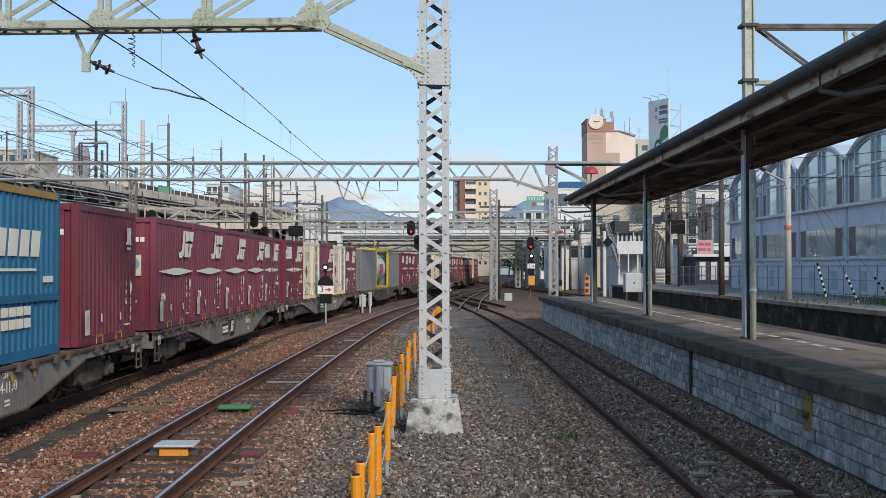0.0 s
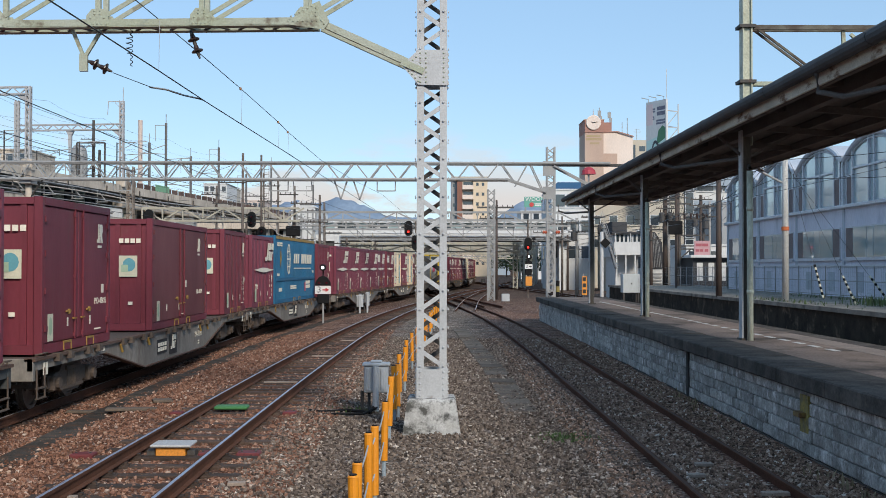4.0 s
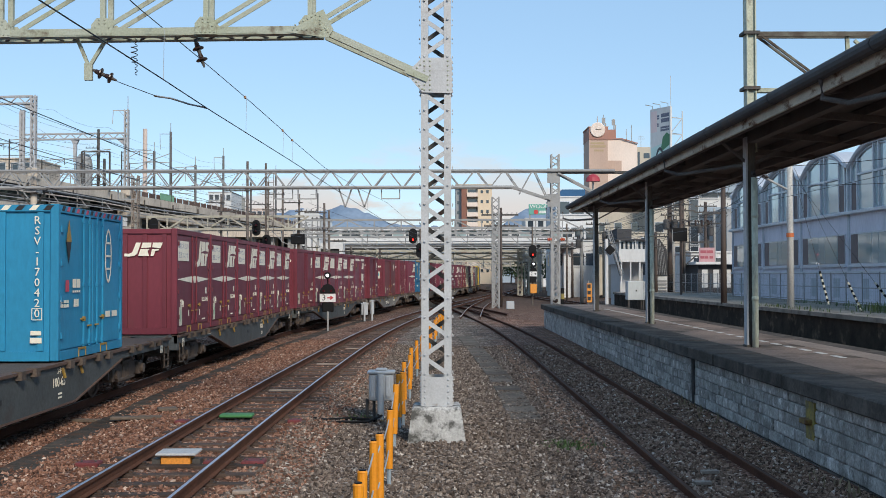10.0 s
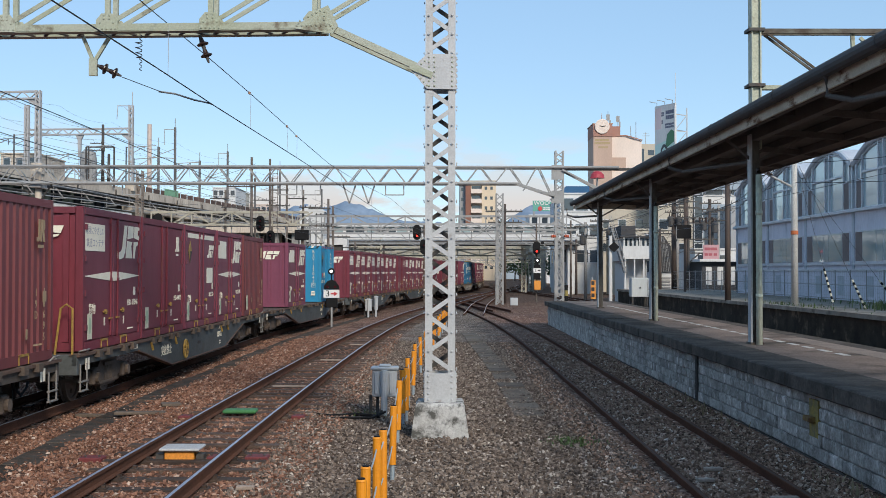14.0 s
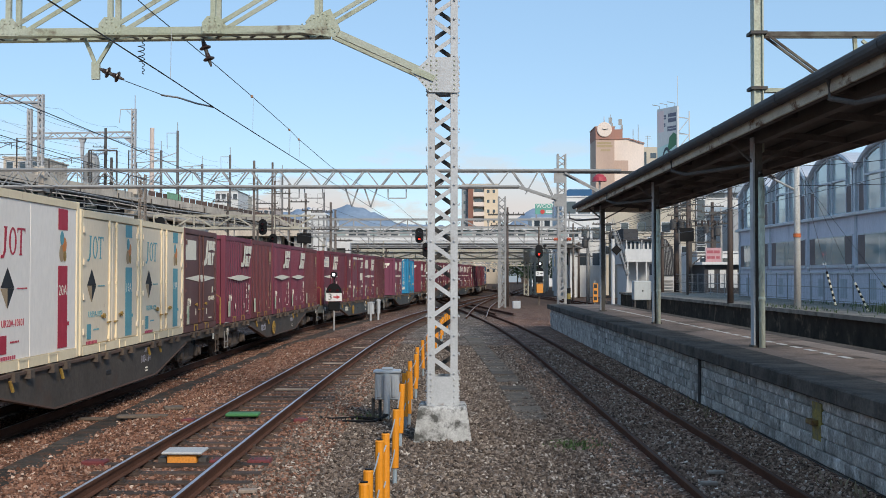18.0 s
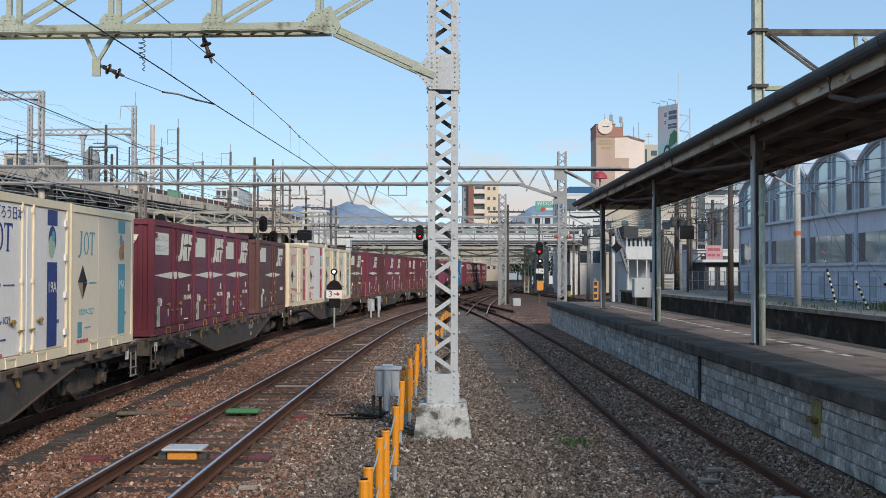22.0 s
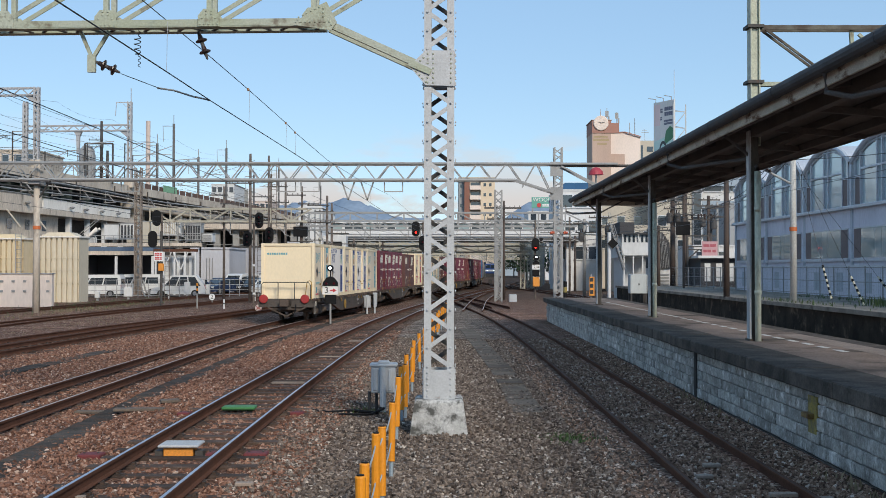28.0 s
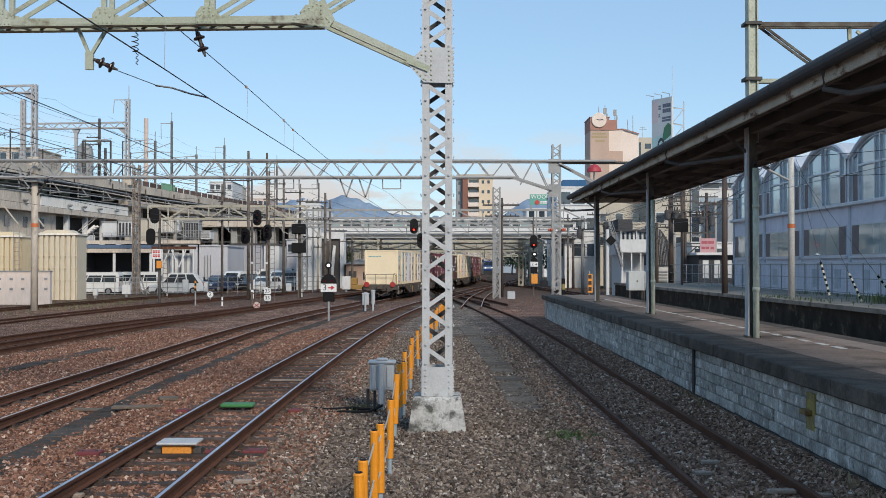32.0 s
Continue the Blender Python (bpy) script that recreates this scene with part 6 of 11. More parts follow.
WHEELSET = wheel_mesh()


def bogie_shape():
    s = Shape()
    for x in (-0.93, 0.93):
        m = Matrix(((0, 0, 1, x - 0.05), (1, 0, 0, 0), (0, 1, 0, 0), (0, 0, 0, 1)))
        s.prism([(-1.2, 0.36), (-1.2, 0.56), (-0.62, 0.60), (-0.45, 0.74), (0.45, 0.74), (0.62, 0.60), (1.2, 0.56), (1.2, 0.36), (0.7, 0.36), (0.42, 0.22), (-0.42, 0.22), (-0.7, 0.36)], m, 0.10)
        for y in (-0.95, 0.95):
            s.box(x - 0.10, x + 0.13, y - 0.15, y + 0.15, 0.30, 0.58, c=0.03)
            s.tube((x + 0.12, y, 0.43), (x + 0.19, y, 0.43), 0.10, 10)
        for y in (-0.16, 0.0, 0.16):
            s.tube((x + 0.02, y, 0.28), (x + 0.02, y, 0.60), 0.065, 8)
        s.box(x - 0.06, x + 0.09, -0.32, 0.32, 0.60, 0.66)
        s.bar((x + 0.06, -0.6, 0.30), (x + 0.06, 0.6, 0.30), 0.05)
    s.box(-0.9, 0.9, -0.25, 0.25, 0.5, 0.72)
    for y in (-1.45, 1.45):
        s.bar((-0.9, y, 0.42), (0.9, y, 0.42), 0.06)
    return s


BOGIE = bogie_shape().mesh("bogie", M_bogie)
DECK = 1.0
train_wheels = []


def wagon(label, paint_m, last=False, handwheel=False):
    """Container flat wagon; origin on the rail at its middle, front towards +Y."""
    t = thing("container_wagon", label, "wagon", "container wagons")
    hl = WAGON_L / 2 - 0.45
    for x in (-1, 1):
        xx = x * 1.2
        m = Matrix(((0, 0, 1, xx - 0.04), (1, 0, 0, 0), (0, 1, 0, 0), (0, 0, 0, 1)))
        part("side_sill", Shape().prism([(-hl, 0.97), (hl, 0.97), (hl, 0.78), (5.9, 0.78), (3.1, 0.28), (-3.1, 0.28), (-5.9, 0.78), (-hl, 0.78)], m, 0.08), paint_m, t, "deep fish-bellied side sill")
        part("flange", Shape().box(xx - 0.09, xx + 0.09, -hl, hl, 0.93, 0.975).box(xx - 0.07, xx + 0.07, -3.1, 3.1, 0.262, 0.29).bar((xx, -5.9, 0.77), (xx, -3.1, 0.275), 0.14, 0.025).bar((xx, 5.9, 0.77), (xx, 3.1, 0.275), 0.14, 0.025), M_frame_flange, t, "rust-brown flange")
    s = Shape()
    for y in np.arange(-hl + 0.2, hl, 1.15):
        s.box(-1.15, 1.15, y - 0.06, y + 0.06, 0.80, 0.96)
    s.box(-0.25, 0.25, -hl, hl, 0.55, 0.94)
    part("underframe", s, paint_m, t)
    s = Shape().box(-1.16, 1.16, -hl + 0.05, hl - 0.05, 0.945, 0.965)
    part("deck", s, M_bogie, t)
    for yb in (-7.1, 7.1):
        b = part("bogie", BOGIE, M_bogie, t)
        b.matrix_basis = pose(0, yb, 0)
        for dy in (-0.95, 0.95):
            w = part("wheelset", WHEELSET, M_wheel, t)
            w.matrix_basis = pose(0, yb + dy, 0.43)
            train_wheels.append((w, yb + dy))
    for e in (-1, 1):
        part("end_sill", Shape().box(-1.25, 1.25, e * hl, e * (hl - 0.12), 0.62, 0.97, c=0.01), paint_m, t)
        part("coupler", Shape().box(-0.14, 0.14, e * (hl - 0.2), e * (hl + 0.36), 0.72, 0.94, c=0.02).box(-0.2, 0.2, e * (hl + 0.2), e * (hl + 0.44), 0.66, 0.98, c=0.03), M_bogie, t)
        part("hose", Shape().line([(0.45, e * hl, 0.75), (0.47, e * (hl + 0.16), 0.45), (0.42, e * (hl + 0.3), 0.32), (0.36, e * (hl + 0.42), 0.45)], 0.025, 6), M_black, t)
        part("step", Shape().bar((1.26, e * (hl - 0.15), 0.8), (1.26, e * (hl - 0.15), 0.33), 0.022).bar((1.26, e * (hl - 0.5), 0.8), (1.26, e * (hl - 0.5), 0.33), 0.022).bar((1.26, e * (hl - 0.13), 0.34), (1.26, e * (hl - 0.52), 0.34), 0.05, 0.02).bar((1.26, e * (hl - 0.13), 0.5), (1.26, e * (hl - 0.52), 0.5), 0.05, 0.02), M_step_grey if handwheel else M_bogie, t, "shunter's step")
        part("grab_rail", Shape().line([(1.24, e * (hl - 0.12), 0.95), (1.24, e * (hl - 0.12), 1.02), (1.32, e * (hl - 0.2), 1.04), (1.32, e * (hl - 0.45), 1.04), (1.24, e * (hl - 0.5), 0.95)], 0.014, 6), M_step_grey if handwheel else M_bogie, t)
    s = Shape()
    for i in range(5):
        yc = (i - 2) * 3.8
        for dy in (-1.1, -0.5, 0.5, 1.1):
            s.box(1.19, 1.34, yc + dy - 0.09, yc + dy + 0.09, 0.86, 0.99)
    tagged(part("container_lock", s, M_bogie, t), kind="stuff")
    s = Shape()
    for y in (-2.9, 2.4, 3.3, -5.0):
        s.bar((1.27, y, 0.88), (1.29, y + 0.07, 0.72), 0.035)
    tagged(part("lever", s, M_yellow_small, t), kind="stuff")
    tagged(part("lettering", bars(Matrix(((0, 0, 1, 1.248), (1, 0, 0, 0), (0, 1, 0, 0), (0, 0, 0, 1))), [(2.25, 0.46, 0.2, 0.035, 4), (2.25, 0.40, 0.2, 0.035, 4), (-6.5, 0.83, 0.55, 0.09, 4), (-9.3, 0.68, 0.25, 0.2, 2), (8.9, 0.68, 0.25, 0.2, 2)]), M_marking, t, "small worn white lettering"), kind="stuff")
    s = Shape()
    sm = Matrix(((0, 0, 1, 1.248), (1, 0, 0, 0), (0, 1, 0, 0), (0, 0, 0, 1)))
    write(s, "コキ", 0.12, sm @ Matrix.Translation((2.3, 0.84, 0)))
    write(s, {"grey_brown_wagon_frame": "104-1190", "dark_slate_wagon_frame": "100-65"}.get(paint_m.name, "100-114"), 0.22, sm @ Matrix.Translation((2.3, 0.66, 0)))
    if handwheel and not last:
        write(s, "突放禁止", 0.24, sm @ Matrix.Translation((-3.6, 0.62, 0)))
    tagged(part("lettering", s, M_faded_mark if paint_m is M_frame_brown else M_marking, t, "painted wagon class and number"), kind="stuff")
    if paint_m is M_frame_grey:
        sm = Matrix(((0, 0, 1, 1.246), (1, 0, 0, 0), (0, 1, 0, 0), (0, 0, 0, 1)))
        pl = part("plate", Shape().prism([(-0.85, 0.36), (-0.1, 0.36), (-0.1, 0.88), (-0.85, 0.88)], sm, 0.004), M_black_plain, t, "black plate with a white emblem")
        part("emblem", emblem(Matrix(((0, 0, 1, 1.2505), (1, 0, 0, -0.48), (0, 1, 0, 0.64), (0, 0, 0, 1))), 0.5, 0.34), M_marking, pl)
        pl = part("plate", Shape().prism([(-2.0, 0.44), (-1.1, 0.44), (-1.1, 0.76), (-2.0, 0.76)], sm, 0.004), M_black_plain, t)
        tagged(part("lettering", bars(Matrix(((0, 0, 1, 1.2505), (1, 0, 0, -1.95), (0, 1, 0, 0.5), (0, 0, 0, 1))), [(0, 0, 0.82, 0.2, 4)]), M_marking, pl), kind="stuff")
    part("slot", Shape().box(1.235, 1.25, -0.4, -0.1, 0.56, 0.64, c=0.005), M_black_plain, t)
    if handwheel:
        hw = Shape()
        pts = [(1.31, -2.0 + 0.22 * math.cos(a), 0.55 + 0.22 * math.sin(a)) for a in np.linspace(0, 2 * math.pi, 19)]
        hw.line(pts, 0.02, 6)
        for a in (0.3, 1.35, 2.4):
            hw.bar((1.31, -2.0 + 0.2 * math.cos(a), 0.55 + 0.2 * math.sin(a)), (1.31, -2.0 - 0.2 * math.cos(a), 0.55 - 0.2 * math.sin(a)), 0.025)
        hw.tube((1.25, -2.0, 0.55), (1.33, -2.0, 0.55), 0.04, 8)
        part("handwheel", hw, M_yellow_small, t, "yellow brake handwheel")
    rl = Shape()
    if last or handwheel:
        y = -hl + 0.05
        rl.line([(1.15, y, 0.95), (1.15, y, 1.75), (1.05, y, 1.82), (0.95, y, 1.75), (0.85, y, 0.95)], 0.02, 6)
        part("hand_rail", rl, M_yellow_small, t, "yellow hand rail at the end platform")
    if last:
        rl = Shape()
        y = -hl - 0.02
        rl.line([(-1.12, y, 0.95), (-1.12, y, 1.62), (-1.02, y, 1.74), (1.02, y, 1.74), (1.12, y, 1.62), (1.12, y, 0.95)], 0.022, 6)
        rl.bar((-0.35, y, 0.95), (-0.35, y, 1.73), 0.035).bar((0.4, y, 0.95), (0.4, y, 1.73), 0.035)
        part("end_railing", rl, M_steel_dark, t, "dark end railing")
        for x in (-1.0, 0.88):
            lp = part("tail_disc", Shape().lathe([(0.19, 0), (0.2, 0.02), (0.2, 0.05), (0.17, 0.07)], Matrix.Translation((x, -hl - 0.03, 1.0)) @ Matrix.Rotation(radians(90), 4, "X"), 20), mat("red_tail_disc", (0.42, 0.035, 0.03), (0.30, 0.03, 0.03), 0.5, scale=5), t, "round red tail disc")
        part("brake_gear", Shape().bar((-0.8, -hl - 0.05, 0.62), (0.1, -hl - 0.05, 0.2), 0.06).bar((0.9, -hl - 0.05, 0.62), (-0.05, -hl - 0.05, 0.2), 0.06).bar((-0.7, -hl - 0.08, 0.55), (0.8, -hl - 0.08, 0.55), 0.05), M_bogie, t)
    return t


train = []      # (object, wagon number from the rear, pose on the wagon)
PROTO = {}


def proto(key, make):
    """The first of a kind is built and used; the rest are copies."""
    if key not in PROTO:
        PROTO[key] = make()
        return PROTO[key]
    return copy_thing(PROTO[key], Matrix())


def box_of(code):
    if code == "d":
        return proto(code, lambda: maroon_box("doors", M_maroon, M_maroon_door, "big", "maroon steel container with side doors and white emblem", rear_mark=True, square=True, number="19D-31846"))
    if code == "D":
        return proto(code, lambda: maroon_box("doors", M_purple, M_purple_door, "big", "faded purple-maroon container with white emblem and stripe", square=True, rear_mark=True, number="V19C-7188"))
    if code == "j":
        return proto(code, lambda: maroon_box("doors", M_maroon, M_maroon, "small", "plain maroon container with side doors", stripe=False))
    if code == "s":
        return proto(code, lambda: maroon_box("doors", M_purple, M_purple_door, "diamond", "purple-maroon container with diamond mark and notices", stripe=False, number="20C-363"))
    if code == "g":
        return proto(code, lambda: maroon_box("ribs", M_purple, M_purple, "big", "ribbed purple-maroon container with white emblem and stripe"))
    if code == "r":
        return proto(code, lambda: maroon_box("ribs", M_red19, M_red19, "small", "ribbed brick-maroon container with small mark", stripe=False, mark_m=M_tan_mark))
    if code == "m":
        return proto(code, lambda: maroon_box("ribs", M_maroon, M_maroon, "small", "ribbed maroon container with small white mark", stripe=False, number="19G-20286"))
    if code == "p":
        return proto(code, lambda: maroon_box("doors", M_pinkish, M_purple_door, "big", "faded pink-maroon container with white emblem", rear_mark=True, square=True))
    if code == "b":
        return proto(code, lambda: maroon_box("doors", M_brown, M_brown, "big", "dark brown twenty-foot container with white emblem", ln=5.9, h=2.45, square=True, rear_mark=True))
    if code == "n":
        return proto(code, lambda: maroon_box("doors", M_brown, M_brown, "big", "brown container with white emblem and stripe", square=True))
    if code == "J":
        return proto(code, lambda: maroon_box("doors", M_maroon, M_red19, "small", "long maroon container with side doors", ln=5.9, h=2.45, stripe=False))
    if code == "w":
        return proto(code, lambda: cargo_box(M_cream, M_cream, M_teal_mark, M_teal_mark, "cream container with teal stripe and hazard diamond"))
    if code == "W":
        return proto(code, lambda: cargo_box(M_cream, M_cwhite, M_navy_mark, M_navy_mark, "white container with navy stripe and hazard diamond", second_style=True))
    if code == "P":
        return proto(code, lambda: cargo_box(M_cream, M_cwhite, M_navy_mark, M_navy_mark, "plain-sided white container with navy stripe and slogan", second_style=True, doors=False, serial="UR19A-1195"))
    if code == "q":
        return proto(code, lambda: cargo_box(M_cream, M_cream, M_teal_mark, M_teal_mark, "plain-sided cream container with teal stripe", doors=False, serial="UR19A-2227"))
    if code == "V":
        return proto(code, lambda: cargo_box(M_cream, M_cream, M_navy_mark, M_navy_mark, "cream container with navy stripe and hazard diamond"))
    if code == "x":
        return proto(code, lambda: cargo_box(M_cream, M_cream, M_rose_mark, M_rose_mark, "cream container with rose-red stripe and hazard diamond"))
    if code == "X":
        return proto(code, lambda: cargo_box(M_cream, M_cwhite, M_crim_mark, M_crim_mark, "tall white container with crimson stripe", h=2.6, number="20A", serial="UR20A-10101", doors=False))
    if code == "E":
        return proto(code, lambda: blue_long("long teal-blue ribbed container with globe mark"))
    if code == "B":
        return proto(code, lambda: blue_small("sky-blue container with striped roof edge"))
    if code == "G":
        return proto(code, lambda: grey_box("grey ribbed twenty-foot container"))
    return proto(code, lambda: tank_box("white tank in a yellow frame"))


LENGTH = {"b": 5.9, "J": 5.9, "E": 9.41, "G": 6.06, "T": 6.06}
FIVE = [0.8 + 3.8 * i for i in range(5)]
# rear to front, each wagon: frame paint, boxes, where each begins (metres from the wagon's rear end)
CONSIST = [
    ("brown", "wPVWq", FIVE), ("brown", "dDDb", [0.9, 4.7, 8.5, 14.2]), ("brown", "xXwwn", FIVE), ("brown", "grggr", FIVE), ("dark", "djsDr", [0.8, 4.6, 8.4, 12.3, 16.35]), ("dark", "pB", [4.9, 12.5]),
    ("dark", "ddddd", [0.45 + 3.87 * i for i in range(5)]), ("dark", "jdDds", FIVE), ("grey", "jJm", [0.9, 7.8, 16.2]), ("grey", "gEm", [1.35, 5.45, 15.8]), ("grey", "ggggD", FIVE), ("grey", "dwgwD", FIVE),
    ("brown", "GTG", [0.9, 7.2, 13.5]), ("brown", "ddgDd", FIVE), ("grey", "wdDdD", FIVE), ("brown", "ddDdd", FIVE), ("brown", "wDddg", FIVE), ("brown", "ddddd", FIVE)]
FRAME = {"brown": (M_frame_brown, "container flat wagon with brown-black dirty frame"), "dark": (M_frame_dark, "container flat wagon with dark slate frame"), "grey": (M_frame_grey, "container flat wagon with weathered grey frame")}
for k, (fr, boxes, starts) in enumerate(CONSIST):
    fm, fl = FRAME[fr]
    if k == 0:
        wg = wagon("last container flat wagon with red tail discs and railing", fm, last=True, handwheel=True)
    else:
        hw = k in (3, 4)
        key = ("wagon", fr, hw)
        if key not in PROTO:
            PROTO[key] = wg = wagon(fl, fm, handwheel=hw)
        else:
            src = PROTO[key]
            wg = copy_thing(src, Matrix())
            for a, b in zip(src.children, wg.children):
                if a.name.startswith("wheelset"):
                    train_wheels.append((b, a.matrix_basis.translation.y))
    train.append((wg, k, Matrix()))
    for code, start in zip(boxes, starts):
        bx = box_of(code)
        train.append((bx, k, pose(0, start + LENGTH.get(code, 3.715) / 2 - WAGON_L / 2, DECK)))
TIMES = [float(t) for t in range(0, 33)]


def motions():
    """The train leaves at about thirty kilometres an hour."""
    for ob, k, local in train:
        walk(ob, [(t, wagon_pose(tail_at(t) + k * WAGON_L) @ local) for t in TIMES])
    steps = [i * 2 / FPS for i in range(481)]
    for w, yb in train_wheels:
        walk(w, [(t, pose(0, yb, 0.43, -math.degrees((tail_at(t) - tail_at(0)) / 0.43))) for t in steps])
    loco_motion()

# ---- small things beside the tracks ----
M_zinc = mat("zinc_post_foot", (0.30, 0.36, 0.40), (0.24, 0.29, 0.33), 0.6, scale=5)
post_proto = None
post_spots = []
for py in (8.75, 9.35, 11.05, 11.5, 13.5, 16.0, 18.25, 18.75, 21.0, 22.9, 25.1, 27.8, 30.5, 33.0, 35.5, 38.0, 40.5, 43.0, 46.0, 49.0, 52.0):
    px = -0.63 + (0.02 if int(py * 2) % 2 else -0.02) + max(0, py - 26) * 0.03
    post_spots.append((px, py))
    m = pose(px, py, ground_z(px, py) - 0.02, random.uniform(-1.5, 1.5), random.uniform(-2, 2), random.uniform(0, 90))
    if post_proto is None:
        post_proto = thing("marker_post", "orange-yellow plastic post on a pale foot", "post", "rope fence posts", at=m)
        part("sleeve", Shape().tube((0, 0, 0.22), (0, 0, 0.90), 0.042, 12).tube((0, 0, 0.90), (0, 0, 0.915), 0.046, 12, 0.036), M_yellow_post, post_proto)
        part("foot", Shape().tube((0, 0, 0), (0, 0, 0.23), 0.026, 8), M_zinc, post_proto, "bare pale metal foot")
        part("cap", Shape().tube((0, 0, 0.914), (0, 0, 0.925), 0.03, 10), M_black, post_proto)
    else:
        copy_thing(post_proto, m)
for (ax, ay), (bx, by) in zip(post_spots, post_spots[1:]):
    for z in (0.78, 0.42):
        za, zb = ground_z(ax, ay), ground_z(bx, by)
        thing("rope", "pale sagging rope between yellow posts", "rope", "fence ropes", shape=Shape().line(sag((ax, ay, za + z), (bx, by, zb + z), 6, 0.05), 0.008, 5), material=M_rope)


def trackside_box(label, x, y, w, d, z0, z1, fins=0):
    g = ground_z(x, y)
    t = thing("trackside_cabinet", label, "cabinet", "trackside cabinets")
    b = part("body", Shape().box(x - w / 2, x + w / 2, y - d / 2, y + d / 2, g + z0, g + z1, c=0.02), M_gray_metal, t)
    part("lid", Shape().box(x - w / 2 - 0.03, x + w / 2 + 0.03, y - d / 2 - 0.03, y + d / 2 + 0.03, g + z1, g + z1 + 0.05, c=0.015).box(x - 0.1, x + 0.1, y - 0.1, y + 0.1, g + z1 + 0.05, g + z1 + 0.09, c=0.015), M_gray_metal, t)
    part("post", Shape().tube((x, y - d / 2 - 0.06, g - 0.05), (x, y - d / 2 - 0.06, g + z1), 0.055, 10), M_gray_metal, t)
    for k in range(fins):
        part("panel", Shape().box(x - w / 2 + 0.04 + k * (w - 0.08) / fins, x - w / 2 + 0.02 + (k + 1) * (w - 0.08) / fins, y - d / 2 - 0.025, y - d / 2 - 0.002, g + z0 + 0.05, g + z1 - 0.04, c=0.008), M_gray_metal, t)
    for k in (-0.12, 0.0):
        part("cable_pipe", Shape().tube((x + k - w * 0.3, y, g - 0.05), (x + k - w * 0.3, y, g + z0 + 0.02), 0.028, 8), M_steel_dark, t)
    return t


trackside_box("grey metal trackside cabinet with finned front on a post", -1.02, 19.7, 0.42, 0.3, 0.34, 0.80, 4)
trackside_box("small grey trackside cabinet beside the goods track", -4.15, 62.5, 0.36, 0.3, 0.35, 0.95, 2)
trackside_box("narrow grey trackside cabinet beside the goods track", -3.75, 62.8, 0.2, 0.25, 0.35, 1.05, 0)
thing("cable_heap", "dark cables lying on the gravel by the cabinet", "cable", shape=Shape().line([(-2.2, 19.4, 0.06), (-1.9, 19.0, 0.08), (-1.5, 19.3, 0.07), (-1.1, 19.1, 0.06), (-1.05, 19.5, 0.1)], 0.03, 6).line([(-2.0, 18.8, 0.05), (-1.6, 18.7, 0.09), (-1.2, 18.9, 0.06), (-1.0, 19.4, 0.1)], 0.022, 6), material=M_black)

# beacons and junction blocks on the main line
M_orange_box = mat("orange_beacon_body", (0.75, 0.30, 0.04), (0.65, 0.25, 0.04), 0.6, scale=6)
M_green_box = mat("green_beacon_body", (0.06, 0.22, 0.07), (0.05, 0.17, 0.06), 0.6, scale=6)
M_red_block = mat("dull_red_block", (0.17, 0.030, 0.032), (0.12, 0.026, 0.026), 0.7, scale=8)
M_gray_lid = mat("pale_grey_lid", (0.5, 0.5, 0.5), (0.42, 0.42, 0.42), 0.6, scale=5)
bz = Z_MID - 0.155
bc = thing("track_beacon", "orange track beacon with a white lid between the rails", "beacon", "track beacons")
part("body", Shape().box(-3.60, -3.22, 14.62, 14.88, bz - 0.03, bz + 0.09, c=0.01), M_orange_box, bc)
part("lid", Shape().box(-3.66, -3.14, 14.56, 15.0, bz + 0.09, bz + 0.125, c=0.012), M_gray_lid, bc, "pale lid")
part("bracket", Shape().box(-3.72, -3.62, 14.66, 14.84, bz - 0.05, bz + 0.04).box(-3.2, -3.1, 14.66, 14.84, bz - 0.05, bz + 0.04), M_steel_dark, bc)
gb = thing("track_beacon", "flat green track beacon between the rails", "beacon", "track beacons")
part("body", Shape().box(-3.72, -3.16, 19.05, 19.35, bz + 0.01, bz + 0.07, c=0.02), M_green_box, gb)
part("foot", Shape().box(-3.3, -3.2, 19.1, 19.3, bz - 0.05, bz + 0.01), M_black, gb)
for x, y, w in ((-4.55, 14.7, 0.3), (-2.95, 14.75, 0.22), (-2.42, 14.75, 0.3), (-2.42, 18.9, 0.22), (-4.3, 18.9, 0.2)):
    t = thing("junction_block", "dull red junction block by the rail", "junction box", "junction blocks")
    zz = ground_z(x, y)
    part("body", Shape().box(x - w / 2, x + w / 2, y - 0.13, y + 0.13, zz - 0.02, zz + 0.06, c=0.015), M_red_block, t)
    part("bolt", Shape().tube((x - w * 0.3, y, zz + 0.06), (x - w * 0.3, y, zz + 0.075), 0.015, 6).tube((x + w * 0.3, y, zz + 0.06), (x + w * 0.3, y, zz + 0.075), 0.015, 6), M_steel_dark, t)
# pale new end grain and white tags on some sleepers
for x, y, w in ((-3.9, 11.9, 0.3), (-4.0, 11.2, 0.32), (-2.2, 12.6, 0.2), (-3.25, 23.9, 0.7), (-3.0, 31.0, 0.75), (-2.7, 37.5, 0.8), (3.7, 12.3, 0.3), (3.1, 13.4, 0.2), (4.05, 12.1, 0.25), (3.35, 14.1, 0.22)):
    thing("timber_strip", "pale timber strip lying by the sleepers", "timber", "timber strips", at=pose(x, y, ground_z(x, y) + 0.02, 0, 0, random.uniform(-4, 4)), shape=Shape().box(-w / 2, w / 2, -0.05, 0.05, 0, 0.04, c=0.006), material=mat("pale_timber", (0.40, 0.32, 0.26), (0.26, 0.205, 0.165), 0.9, scale=6, bump=0.2) if x == -3.9 else bpy.data.materials["pale_timber"])

